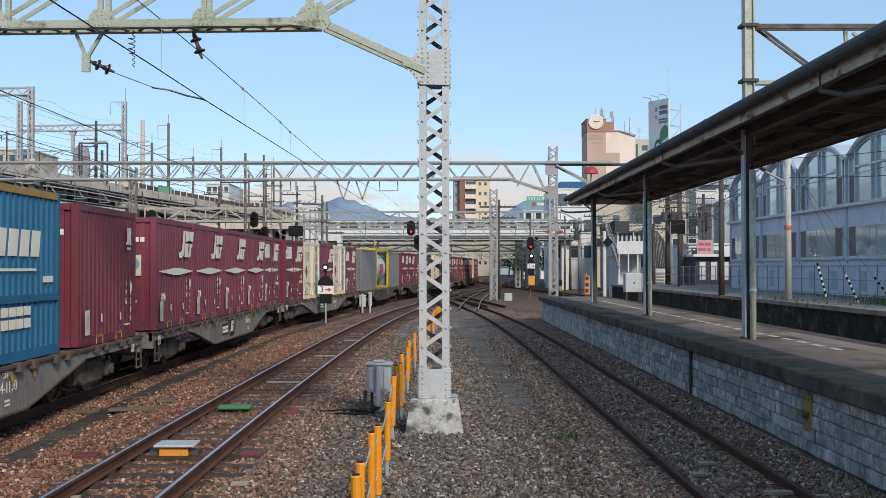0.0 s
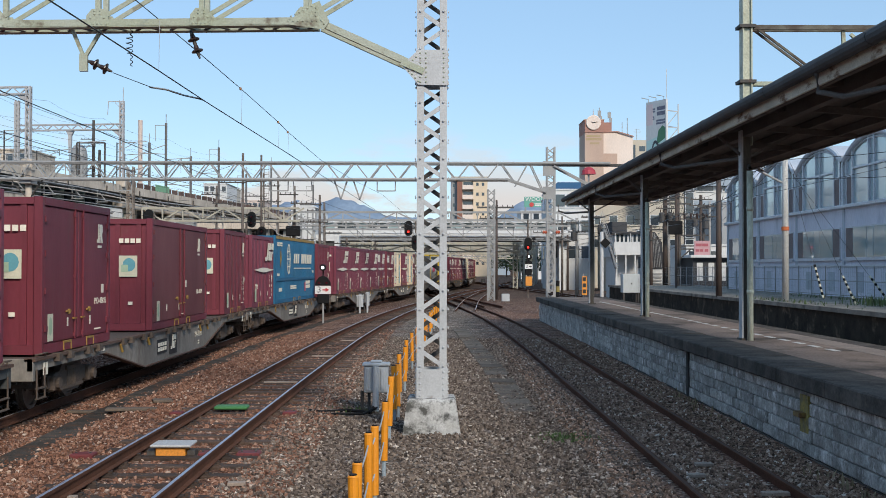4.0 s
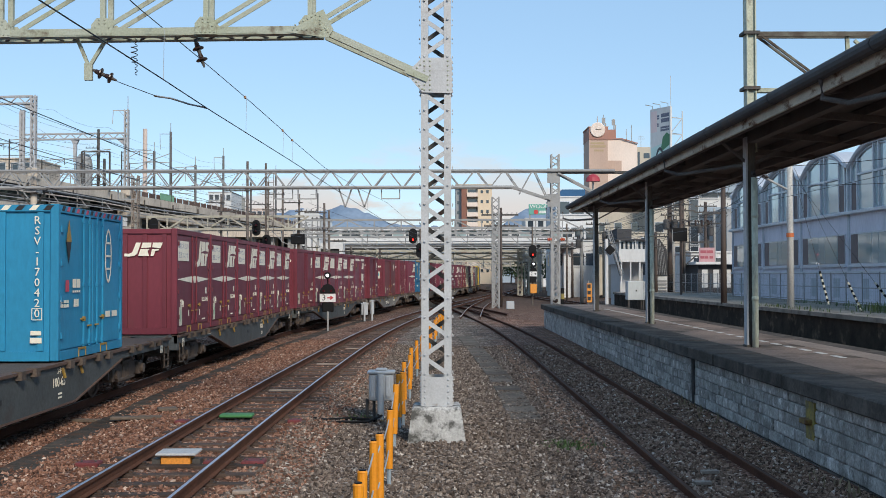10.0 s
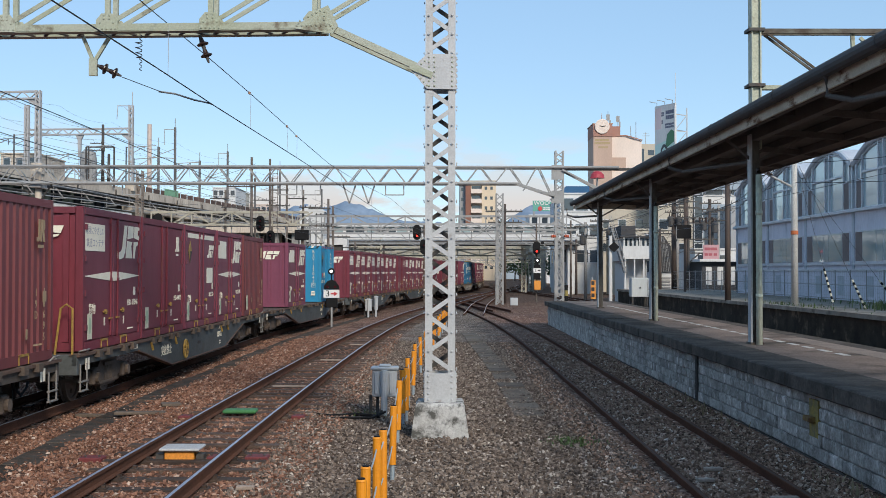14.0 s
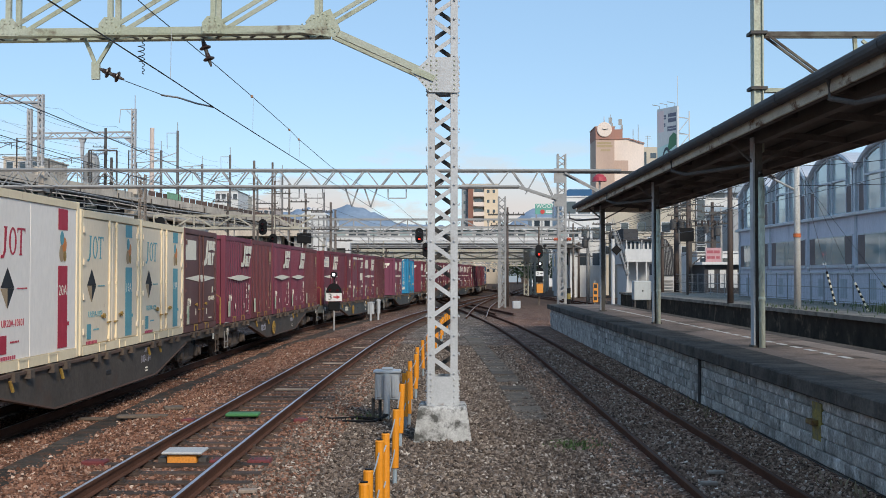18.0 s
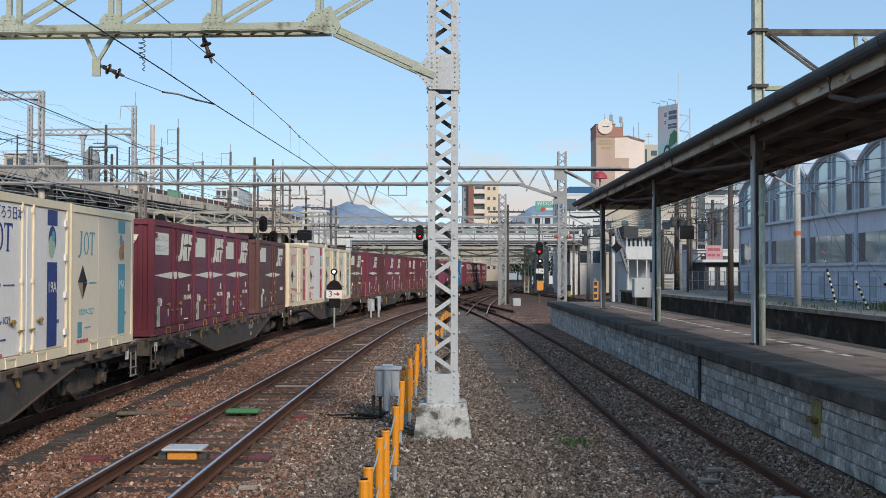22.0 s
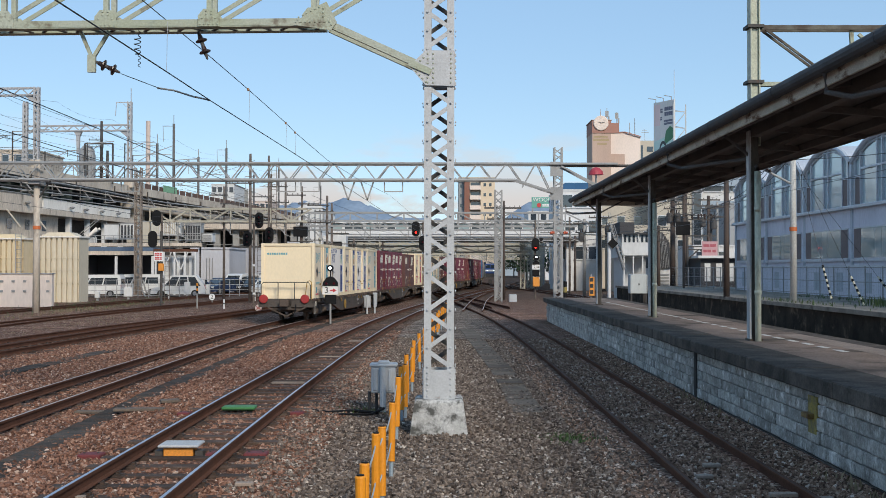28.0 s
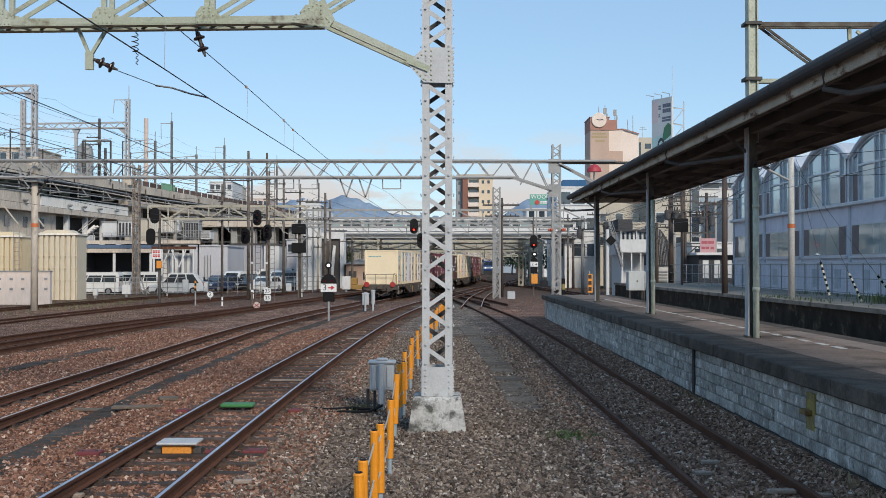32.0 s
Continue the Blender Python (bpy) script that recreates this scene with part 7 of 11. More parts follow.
# weeds
M_grass = mat("weed_leaf", (0.055, 0.10, 0.028), (0.085, 0.125, 0.04), 0.7, scale=6, island=0.35, bump=0.0)
M_dry = mat("dry_stalk", (0.26, 0.20, 0.11), (0.20, 0.15, 0.09), 0.8, scale=6, island=0.3, bump=0.0)


def weeds(label, x, y, z, rx, ry, count, h, material, seed):
    rnd = random.Random(seed)
    s = Shape()
    for _ in range(count):
        px, py = x + rnd.gauss(0, rx), y + rnd.gauss(0, ry)
        a, ln, lean = rnd.uniform(0, 6.28), h * rnd.uniform(0.4, 1.1), rnd.uniform(0.1, 0.7)
        w = 0.008 + 0.01 * rnd.random()
        dx, dy = math.cos(a), math.sin(a)
        q = [(px - dy * w, py + dx * w, z), (px + dy * w, py - dx * w, z), (px + dx * lean * ln * 0.4 + dy * w, py + dy * lean * ln * 0.4 - dx * w, z + ln * 0.6), (px + dx * lean * ln * 0.4 - dy * w, py + dy * lean * ln * 0.4 + dx * w, z + ln * 0.6), (px + dx * lean * ln, py + dy * lean * ln, z + ln)]
        s.add(q, [(0, 1, 2, 3), (3, 2, 4)])
    return thing("weeds", label, "weeds", kind="stuff", shape=s, material=material)


weeds("low green weeds growing in the gravel", 1.9, 16.5, 0.0, 0.20, 0.24, 260, 0.075, M_grass, 1)
weeds("low green weeds growing by the cabinet", -1.5, 19.6, 0.0, 0.3, 0.25, 90, 0.10, M_grass, 2)
weeds("dry grass against the platform wall", 4.7, 21.0, -0.02, 0.1, 1.2, 60, 0.16, M_dry, 3)
weeds("dry grass against the platform wall", 4.65, 12.6, -0.02, 0.1, 0.8, 40, 0.16, M_dry, 4)
weeds("green weeds along the second platform edge", 14.6, 47, PZ, 0.3, 3.0, 120, 0.18, M_grass, 5)
weeds("tall green weeds on the second platform", 16.6, 42, PZ, 0.5, 1.2, 260, 0.4, M_grass, 6)
weeds("green weeds at the fence", 18.0, 50, PZ, 0.3, 6.0, 160, 0.18, M_grass, 7)
weeds("scrubby weeds along the yard tracks", -23, 66, -0.05, 1.2, 8, 120, 0.25, M_grass, 8)
weeds("dry scrub between the yard tracks", -16, 52, -0.03, 1.0, 9, 900, 0.09, M_dry, 9)
weeds("dry grass strip along the second yard track", -21.5, 66, -0.03, 0.9, 12, 1500, 0.10, M_dry, 10)
weeds("low green growth along the car park edge", -23.5, 78, -0.05, 1.6, 9, 700, 0.16, M_grass, 11)


# ---- signals ----
def disc(x, y, z, r, material, parent, name="lamp", depth=0.03):
    return part(name, Shape().lathe([(r, 0), (r, depth)], Matrix.Translation((x, y, z)) @ Matrix.Rotation(radians(90), 4, "X"), 14), material, parent)


M_lens_off = flat("unlit_red_lens", (0.07, 0.006, 0.01), 0.25)
M_post_rust = mat("brown_grey_signal_post", (0.17, 0.145, 0.125), (0.11, 0.085, 0.07), 0.75, scale=2.0, amount=0.8, bump=0.06, stain=(0.07, 0.045, 0.035), stain_scale=3, stain_cut=(0.5, 0.68))


def signal_head(t, x, y, z, w, h, lights):
    """Oval dark backboard with lamps facing the camera. lights: (dz, material)."""
    k = 12
    r = w / 2
    poly = [(r * math.cos(a), h / 2 - r + r * math.sin(a)) for a in np.linspace(0, math.pi, k)] + [(r * math.cos(a), -h / 2 + r + r * math.sin(a)) for a in np.linspace(math.pi, 2 * math.pi, k)]
    b = part("backboard", Shape().prism(poly, Matrix.Translation((x, y, z)) @ Matrix.Rotation(radians(90), 4, "X"), 0.05), M_black, t, "oval black backboard")
    part("housing", Shape().box(x - w * 0.3, x + w * 0.3, y, y + 0.25, z - h * 0.42, z + h * 0.42, c=0.03), M_black, t)
    for dz, m in lights:
        disc(x, y - 0.05, z + dz, w * 0.13, m, b, "lamp")
        part("hood", Shape().tube((x, y - 0.28, z + dz + w * 0.06), (x, y - 0.05, z + dz + w * 0.06), w * 0.22, 10, caps=False), M_black, b)


def post_signal(label, x, y, top, heads, ladder=True, r=0.07):
    t = thing("railway_signal", label, "signal", "railway signals")
    part("post", Shape().tube((x, y + 0.3, -0.1), (x, y + 0.3, top), r, 10), M_post_rust, t)
    for z in (0.9, 2.6):
        part("band", Shape().tube((x, y + 0.3, z), (x, y + 0.3, z + 0.12), r * 1.08, 10), M_white_plain, t)
    for hx, hz, w, h, lights in heads:
        signal_head(t, hx, y, hz, w, h, lights)
        if abs(hx - x) > 0.15:
            part("arm", Shape().bar((x, y + 0.3, hz), (hx, y + 0.15, hz), 0.08), M_steel_dark, t)
    if ladder:
        s = Shape().bar((x + 0.18, y + 0.45, 0), (x + 0.18, y + 0.45, top - 0.5), 0.03).bar((x + 0.5, y + 0.45, 0), (x + 0.5, y + 0.45, top - 0.5), 0.03)
        z = 0.3
        while z < top - 0.6:
            s.bar((x + 0.18, y + 0.45, z), (x + 0.5, y + 0.45, z), 0.025)
            z += 0.33
        part("ladder", s, M_post_rust, t)
    return t


# shunting signal with the number board
sx, sy = -5.1, 51.5
sg = thing("shunting_signal", "low shunting signal with white number board and one lit lamp", "signal", "railway signals")
part("post", Shape().tube((sx, sy, -0.1), (sx, sy, 1.0), 0.045, 10), M_steel_grey, sg)
part("box", Shape().box(sx - 0.26, sx + 0.26, sy - 0.05, sy + 0.18, 0.85, 1.28, c=0.03), M_black, sg)
part("head", Shape().prism([(-0.36, 0), (0.36, 0), (0.33, 0.18), (0.18, 0.38), (0.0, 0.45), (-0.18, 0.38), (-0.33, 0.18)], Matrix.Translation((sx, sy, 1.68)) @ Matrix.Rotation(radians(90), 4, "X"), 0.12), M_black, sg)
bd = part("number_board", Shape().box(sx - 0.36, sx + 0.36, sy - 0.09, sy - 0.05, 1.30, 1.67), M_white_plain, sg, "white board with number and red arrow")
part("digit", text_mesh("3", 0.40, Matrix.Translation((sx - 0.17, sy - 0.096, 1.485)) @ Matrix.Rotation(radians(90), 4, "X"), 0.004), M_black_plain, bd)
part("arrow", Shape().prism([(-0.02, -0.03), (0.12, -0.03), (0.12, -0.10), (0.28, 0), (0.12, 0.10), (0.12, 0.03), (-0.02, 0.03)], Matrix.Translation((sx, sy - 0.092, 1.485)) @ Matrix.Rotation(radians(90), 4, "X"), 0.006), flat("red_arrow", (0.5, 0.04, 0.05)), bd)
disc(sx, sy - 0.02, 2.50, 0.15, M_black, sg, "hood", 0.2)
disc(sx, sy - 0.23, 2.50, 0.07, M_white_lamp, sg, "lamp")
part("stem", Shape().tube((sx, sy, 2.05), (sx, sy, 2.42), 0.03, 8), M_black, sg)
disc(sx - 0.17, sy - 0.13, 1.80, 0.055, M_lens_off, sg, "lamp")
disc(sx + 0.17, sy - 0.13, 1.80, 0.055, M_lens_off, sg, "lamp")

post_signal("yard signal with unlit oval black head", -11.4, 68.0, 5.2, [(-11.75, 4.25, 0.52, 0.95, [(-0.2, M_lens_off), (0.15, M_lens_off)])])
post_signal("tall yard signal with two oval black heads", -11.9, 77.0, 10.2, [(-12.5, 5.75, 0.58, 1.08, [(0.2, M_lens_off), (-0.2, M_lens_off)]), (-11.8, 4.75, 0.58, 1.08, [(0.2, M_lens_off), (-0.2, M_lens_off)])])
post_signal("yard signal with oval black head seen from behind", -19.2, 77.0, 6.2, [(-19.75, 4.45, 0.62, 1.15, []), (-19.48, 5.9, 0.6, 1.1, [])])
post_signal("signal with two oval heads showing red between tracks", -1.65, 95.0, 6.4, [(-2.25, 5.8, 0.68, 1.28, [(-0.3, M_red_lamp)]), (-1.65, 4.6, 0.68, 1.28, [(0.1, M_lens_off)])])
rs = post_signal("red signal on a post above a yellow box", 7.9, 96.0, 6.6, [(7.9, 4.5, 0.64, 1.15, [(-0.26, M_red_lamp)])], ladder=False)
part("yellow_box", Shape().box(7.66, 8.22, 95.7, 96.1, 0.95, 1.75, c=0.03), M_orange_box, rs, "orange-yellow equipment box")
sp_ = part("sign_plate", Shape().box(7.6, 8.25, 95.75, 95.82, 2.4, 2.8), M_white_plain, rs)
part("digit", text_mesh("2", 0.36, Matrix.Translation((7.78, 95.745, 2.6)) @ Matrix.Rotation(radians(90), 4, "X"), 0.004), M_black_plain, sp_)
part("arrow", Shape().prism([(-0.02, -0.025), (0.1, -0.025), (0.1, -0.08), (0.24, 0), (0.1, 0.08), (0.1, 0.025), (-0.02, 0.025)], Matrix.Translation((7.98, 95.748, 2.6)) @ Matrix.Rotation(radians(90), 4, "X"), 0.006), M_black_plain, sp_)
part("hooded_cap", Shape().prism([(-0.3, 0), (0.3, 0), (0.24, 0.22), (0.0, 0.36), (-0.24, 0.22)], Matrix.Translation((7.93, 95.82, 2.82)) @ Matrix.Rotation(radians(90), 4, "X"), 0.1), M_black, rs)
part("lower_box", Shape().box(7.63, 8.2, 95.8, 96.05, 1.85, 2.38, c=0.03), M_black, rs)
disc(7.93, 95.57, 3.45, 0.09, M_white_lamp, rs, "marker_lamp")
part("lamp_hood", Shape().lathe([(0.24, 0), (0.24, 0.2)], Matrix.Translation((7.95, 95.8, 3.4)) @ Matrix.Rotation(radians(90), 4, "X"), 12), M_black, rs)
disc(8.38, 95.9, 4.95, 0.15, M_black, rs, "small_lamp_board")
for x, y, zs in ((-11.72, 76.5, (0.0, 0.46)),):
    for z in zs:
        t = thing("speed_board", "round-cornered white speed board with black number", "sign", "trackside boards")
        part("board", Shape().prism([(-0.24, -0.14), (-0.17, -0.2), (0.17, -0.2), (0.24, -0.14), (0.24, 0.14), (0.17, 0.2), (-0.17, 0.2), (-0.24, 0.14)], Matrix.Translation((x, y, z + 0.3)) @ Matrix.Rotation(radians(90), 4, "X"), 0.03), M_white_plain, t)
        part("digits", text_mesh("35", 0.34, Matrix.Translation((x, y - 0.035, z + 0.3)) @ Matrix.Rotation(radians(90), 4, "X"), 0.004), M_black_plain, t)
        part("stake", Shape().tube((x, y + 0.05, -0.1), (x, y + 0.05, z + 0.5), 0.03, 6), M_steel_grey, t)
rb = thing("relay_box_post", "post with two black equipment boxes and a cross bar", "signal", "railway signals")
part("post", Shape().tube((-11.3, 90, -0.1), (-11.3, 90, 6.2), 0.09, 8), M_post_rust, rb)
for z in (5.4, 3.9):
    part("equipment_box", Shape().box(-11.85, -10.75, 89.7, 90.2, z - 0.4, z + 0.4, c=0.04), M_black, rb)
for z in (4.6, 3.2):
    part("cross_bar", Shape().bar((-12.2, 89.8, z), (-10.3, 89.8, z), 0.07), M_steel_dark, rb)
ps = thing("sign_post", "post with red and white notice board and yellow box", "sign", "trackside boards")
part("post", Shape().tube((-19.0, 76.4, -0.1), (-19.0, 76.4, 5.0), 0.09, 8), M_steel_dark, ps)
nb = part("notice", Shape().box(-19.45, -18.85, 76.2, 76.26, 2.95, 3.6), M_white_plain, ps)
part("writing", bars(Matrix(((1, 0, 0, -19.4), (0, 0, -1, 76.195), (0, 1, 0, 3.0), (0, 0, 0, 1))), [(0, 0.32, 0.5, 0.2, 3), (0, 0.05, 0.5, 0.2, 3)]), flat("red_writing", (0.55, 0.06, 0.06)), nb)
part("yellow_box", Shape().box(-19.15, -18.8, 76.15, 76.35, 2.3, 2.8, c=0.02), M_orange_box, ps)
cb = thing("crossed_board", "small pale board with a red cross", "sign", "trackside boards")
part("board", Shape().lathe([(0.19, 0), (0.19, 0.02)], Matrix.Translation((-10.41, 64.0, 0.24)) @ Matrix.Rotation(radians(90), 4, "X"), 12), flat("pale_rose_board", (0.60, 0.50, 0.46)), cb)
for k in (-1, 1):
    part("cross_stroke", Shape().bar((-10.54, 63.97, 0.24 - 0.1 * k), (-10.28, 63.97, 0.24 + 0.1 * k), 0.045), flat("faded_red_cross" if k < 0 else "faded_red_stroke", (0.42, 0.12, 0.10)), cb)
part("stake", Shape().tube((-10.41, 64.05, -0.15), (-10.41, 64.05, 0.2), 0.02, 6), M_steel_dark, cb)

# ---- right side: blue-grey station building, fence, poles, houses ----
def glazed(name, base, rough=0.06):
    return glass_mat(name, base, rough)


M_wall_blue = mat("blue_grey_panel_wall", (0.68, 0.68, 0.76), (0.59, 0.595, 0.67), 0.75, scale=0.5, amount=0.8, fine=10, fine_amount=0.10, bump=0.08, streak=3, stain=(0.42, 0.43, 0.50), stain_scale=0.9, stain_cut=(0.54, 0.78))
M_frame_alu = mat("grey_aluminium_frame", (0.60, 0.62, 0.66), (0.50, 0.52, 0.56), 0.45, 0.2, scale=2, bump=0.02)
M_glass_teal = glazed("teal_grey_glazing", (0.30, 0.39, 0.40))
# arch panes are paler: bright sky is put into the glass colour
M_glass_arch = glazed("sky_paled_arch_glazing", (0.40, 0.50, 0.52), 0.08)
M_glass_dark = glazed("dark_window_glass", (0.035, 0.045, 0.055))
M_brown_panel = mat("brown_shutter_panel", (0.20, 0.155, 0.15), (0.15, 0.12, 0.115), 0.7, scale=1.5)
M_pale_panel = mat("pale_panel", (0.52, 0.56, 0.62), None, 0.7, scale=1)
FX, FEND = 20.0, 77.3
hall = thing("station_building", "blue-grey station building with arched glazed bays", "building", kind="structure")
BAY = 7.27
part("end_wall", Shape().box(FX, FX + 14, FEND - 0.3, FEND, 0.9, 8.1), M_wall_blue, hall)
part("rear_mass", Shape().box(FX + 0.6, FX + 14, 25, FEND - 0.4, 0.9, 7.9), M_wall_blue, hall)
part("ledge", Shape().box(FX - 0.22, FX + 0.1, 25, FEND + 0.05, 5.40, 5.58, c=0.03), M_frame_alu, hall, "pale projecting ledge")
part("ledge", Shape().box(FX - 0.09, FX + 0.02, 25, FEND, 2.58, 2.66), M_frame_alu, hall)
arch_z = lambda f: 7.72 + 1.02 * max(0.0, 1 - abs(2 * f - 1) ** 2.3)
y = 25.0
while y < FEND - 0.1:
    w_ = min(0.909, FEND - y)
    part("wall_sheet", Shape().box(FX, FX + 0.3, y + 0.004, y + w_ - 0.004, 0.9, 2.58).box(FX, FX + 0.3, y + 0.004, y + w_ - 0.004, 2.66, 5.40), M_wall_blue, hall)
    y += 0.909
for k in range(-4, 4):
    y0, y1 = 48.0 + BAY * k, 48.0 + BAY * (k + 1)
    if k == 3:
        y1 = min(y1, FEND - 0.05)
    part("valley_post", Shape().box(FX - 0.06, FX + 0.3, y1 - 0.13, y1 + 0.05, 5.58, 7.95).box(FX - 0.16, FX + 0.1, y1 - 0.2, y1 + 0.12, 7.72, 7.98), M_frame_alu, hall)
    n = 20
    a0, a1 = y0 + 0.1, y1 - 0.13
    w = a1 - a0
    arc = [(a0 + w * i / n, arch_z(i / n)) for i in range(n + 1)]
    mm = Matrix(((0, 0, 1, FX + 0.1), (1, 0, 0, 0), (0, 1, 0, 0), (0, 0, 0, 1)))
    part("arch_glazing", Shape().prism([(a0, 5.6)] + arc + [(a1, 5.6)], mm, 0.06), M_glass_arch, hall, "teal-grey arched glazing paled for sky reflection")
    part("arch_rim", Shape().line([(FX + 0.02, a, b) for a, b in arc], 0.14, 8).line([(FX + 0.06, a, b - 0.22) for a, b in arc[1:-1]], 0.05, 6), M_frame_alu, hall, "broad pale arch rim")
    part("vault", Shape().add([(x, a, b + 0.1) for x in (FX + 0.0, FX + 14) for a, b in arc], [(i, i + 1, n + 2 + i, n + 1 + i) for i in range(n)]), M_frame_alu, hall, "barrel-vaulted roof")
    for f in (0.045, 0.165, 0.465, 0.555, 0.845, 0.955):
        yy = a0 + w * f
        part("mullion", Shape().box(FX - 0.01, FX + 0.12, yy - 0.045, yy + 0.045, 5.6, arch_z(f) - 0.06), M_frame_alu, hall)
    for f0, f1 in ((0.165, 0.465), (0.465, 0.555), (0.555, 0.845)):
        part("transom", Shape().box(FX + 0.0, FX + 0.12, a0 + w * f0, a0 + w * f1, 7.25, 7.35), M_frame_alu, hall)
    for f0, f1 in ((0.05, 0.165), (0.845, 0.95)):
        part("side_panel", Shape().box(FX + 0.03, FX + 0.12, a0 + w * f0, a0 + w * f1, 5.62, 6.92), M_brown_panel, hall, "brown louvred side panel")
        part("transom", Shape().box(FX + 0.0, FX + 0.12, a0 + w * f0, a0 + w * f1, 6.92, 7.02), M_frame_alu, hall)
    b0, b1 = y0 + 0.35, y1 - 0.55
    wb = b1 - b0
    wi = part("window", Shape().box(FX - 0.05, FX + 0.02, b0 - 0.08, b1 + 0.08, 2.96, 4.50), M_frame_alu, hall)
    for f0, f1, mm in ((0.0, 0.14, M_brown_panel), (0.15, 0.45, M_glass_teal), (0.46, 0.58, M_glass_teal), (0.59, 0.855, M_glass_teal), (0.865, 1.0, M_brown_panel)):
        part("side_panel" if mm is M_brown_panel else "pane", Shape().box(FX - 0.065, FX - 0.03, b0 + wb * f0, b0 + wb * f1, 3.03, 4.43), mm, wi)
    part("sill", Shape().box(FX - 0.15, FX, b0 - 0.15, b1 + 0.15, 2.86, 2.96), M_frame_alu, wi)
    part("bay_strip", Shape().box(FX - 0.05, FX + 0.01, y1 - 0.30, y1 - 0.02, 2.66, 5.40), M_pale_panel, hall)
    for a in (y0 + 1.2, y0 + 4.6):
        part("pale_panel", Shape().box(FX - 0.03, FX - 0.004, a, a + 0.85, 1.35, 2.3), M_pale_panel, hall)

fence = thing("fence", "grey steel fence along the second platform", "fence")
y = 30.0
while y < 92:
    part("post", Shape().tube((18.7, y, PZ - 0.02), (18.7, y, PZ + 1.5), 0.03, 6), M_steel_grey, fence)
    y += 2.0
for z in (0.15, 0.8, 1.45):
    part("rail", Shape().tube((18.7, 30, PZ + z), (18.7, 92, PZ + z), 0.022, 6), M_steel_grey, fence)
s = Shape()
for y in np.arange(30, 92, 0.25):
    s.box(18.697, 18.702, y, y + 0.004, PZ + 0.15, PZ + 1.45)
for z in np.arange(0.3, 1.45, 0.18):
    s.box(18.697, 18.702, 30, 92, PZ + z, PZ + z + 0.004)
tagged(part("wire_mesh", s, M_steel_grey, fence), kind="stuff")


def pole(label, x, y, z0, z1, r, material, band=None, name="utility_pole", arms=()):
    t = thing(name, label, "pole", "poles")
    part("shaft", Shape().tube((x, y, z0 - 0.05), (x, y, z1), r, 12, r * 0.75), material, t, smooth=True)
    if band:
        part("band", Shape().tube((x, y, band), (x, y, band + 0.16), r * 1.05, 12), bpy.data.materials["orange_band"], t)
    for az, ax0, ax1, th in arms:
        part("cross_arm", Shape().box(x + ax0, x + ax1, y - r - 0.08, y - r, az - th / 2, az + th / 2), M_steel_dark, t)
        pins = Shape()
        for k in np.arange(x + ax0 + 0.08, x + ax1, 0.4):
            pins.tube((k, y - r - 0.04, az + th / 2), (k, y - r - 0.04, az + th / 2 + 0.13), 0.026, 6)
        tagged(part("pin_insulator", pins, M_insul, t), kind="stuff")
    return t


M_pole_brown = mat("brown_steel_pole", (0.085, 0.06, 0.05), (0.065, 0.048, 0.04), 0.7, scale=1.5)
pole("pale concrete pole with an orange band on the second platform", 14.5, 46.7, PZ, 9.0, 0.15, mat("pale_grey_pole_concrete", (0.62, 0.61, 0.58), (0.48, 0.47, 0.44), 0.85, scale=1.2, fine=25, bump=0.15, stain=(0.25, 0.22, 0.19), stain_scale=2.0, stain_cut=(0.58, 0.76)), band=4.05, name="concrete_pole")
pole("brown steel pole on the second platform", 14.2, 56.5, PZ, 7.4, 0.16, M_pole_brown, name="steel_pole")
t = thing("bracket_arm", "pale tubular bracket arm on the concrete pole", "bracket")
part("tube", Shape().line([(14.45, 46.7, 6.0), (13.0, 46.7, 6.75), (12.3, 46.7, 6.9)], 0.05, 8).line([(14.45, 46.7, 7.6), (13.0, 46.7, 6.75)], 0.035, 8), M_steel_grey, t)
insulator("brown insulator on the bracket arm", (13.6, 46.6, 6.5), (13.3, 46.6, 6.65))
M_guard_pale = mat("guard_pale_yellow", (0.74, 0.68, 0.52), None, 0.6)
for k, (x, y, tx, tz) in enumerate(((15.2, 44.0, 14.6, 6.9), (15.9, 42.6, 14.7, 6.9), (17.85, 44.2, 14.7, 6.5))):
    t = thing("guy_guard", "black and yellow striped guard on a stay wire", "guard", "striped guards")
    p, q = Vector((x, y, PZ)), Vector((tx, 46.7, tz))
    d = (q - p).normalized()
    for i in range(12 if k == 0 else 11):
        a = (0.25 if k == 0 else 0.03) + 0.12 * i
        part("stripe", Shape().tube(p + d * a, p + d * (a + 0.12), 0.045, 8), M_black if i % 2 else M_guard_pale, t)
    part("stay", Shape().line([p, q], 0.008, 5), M_wire, t)


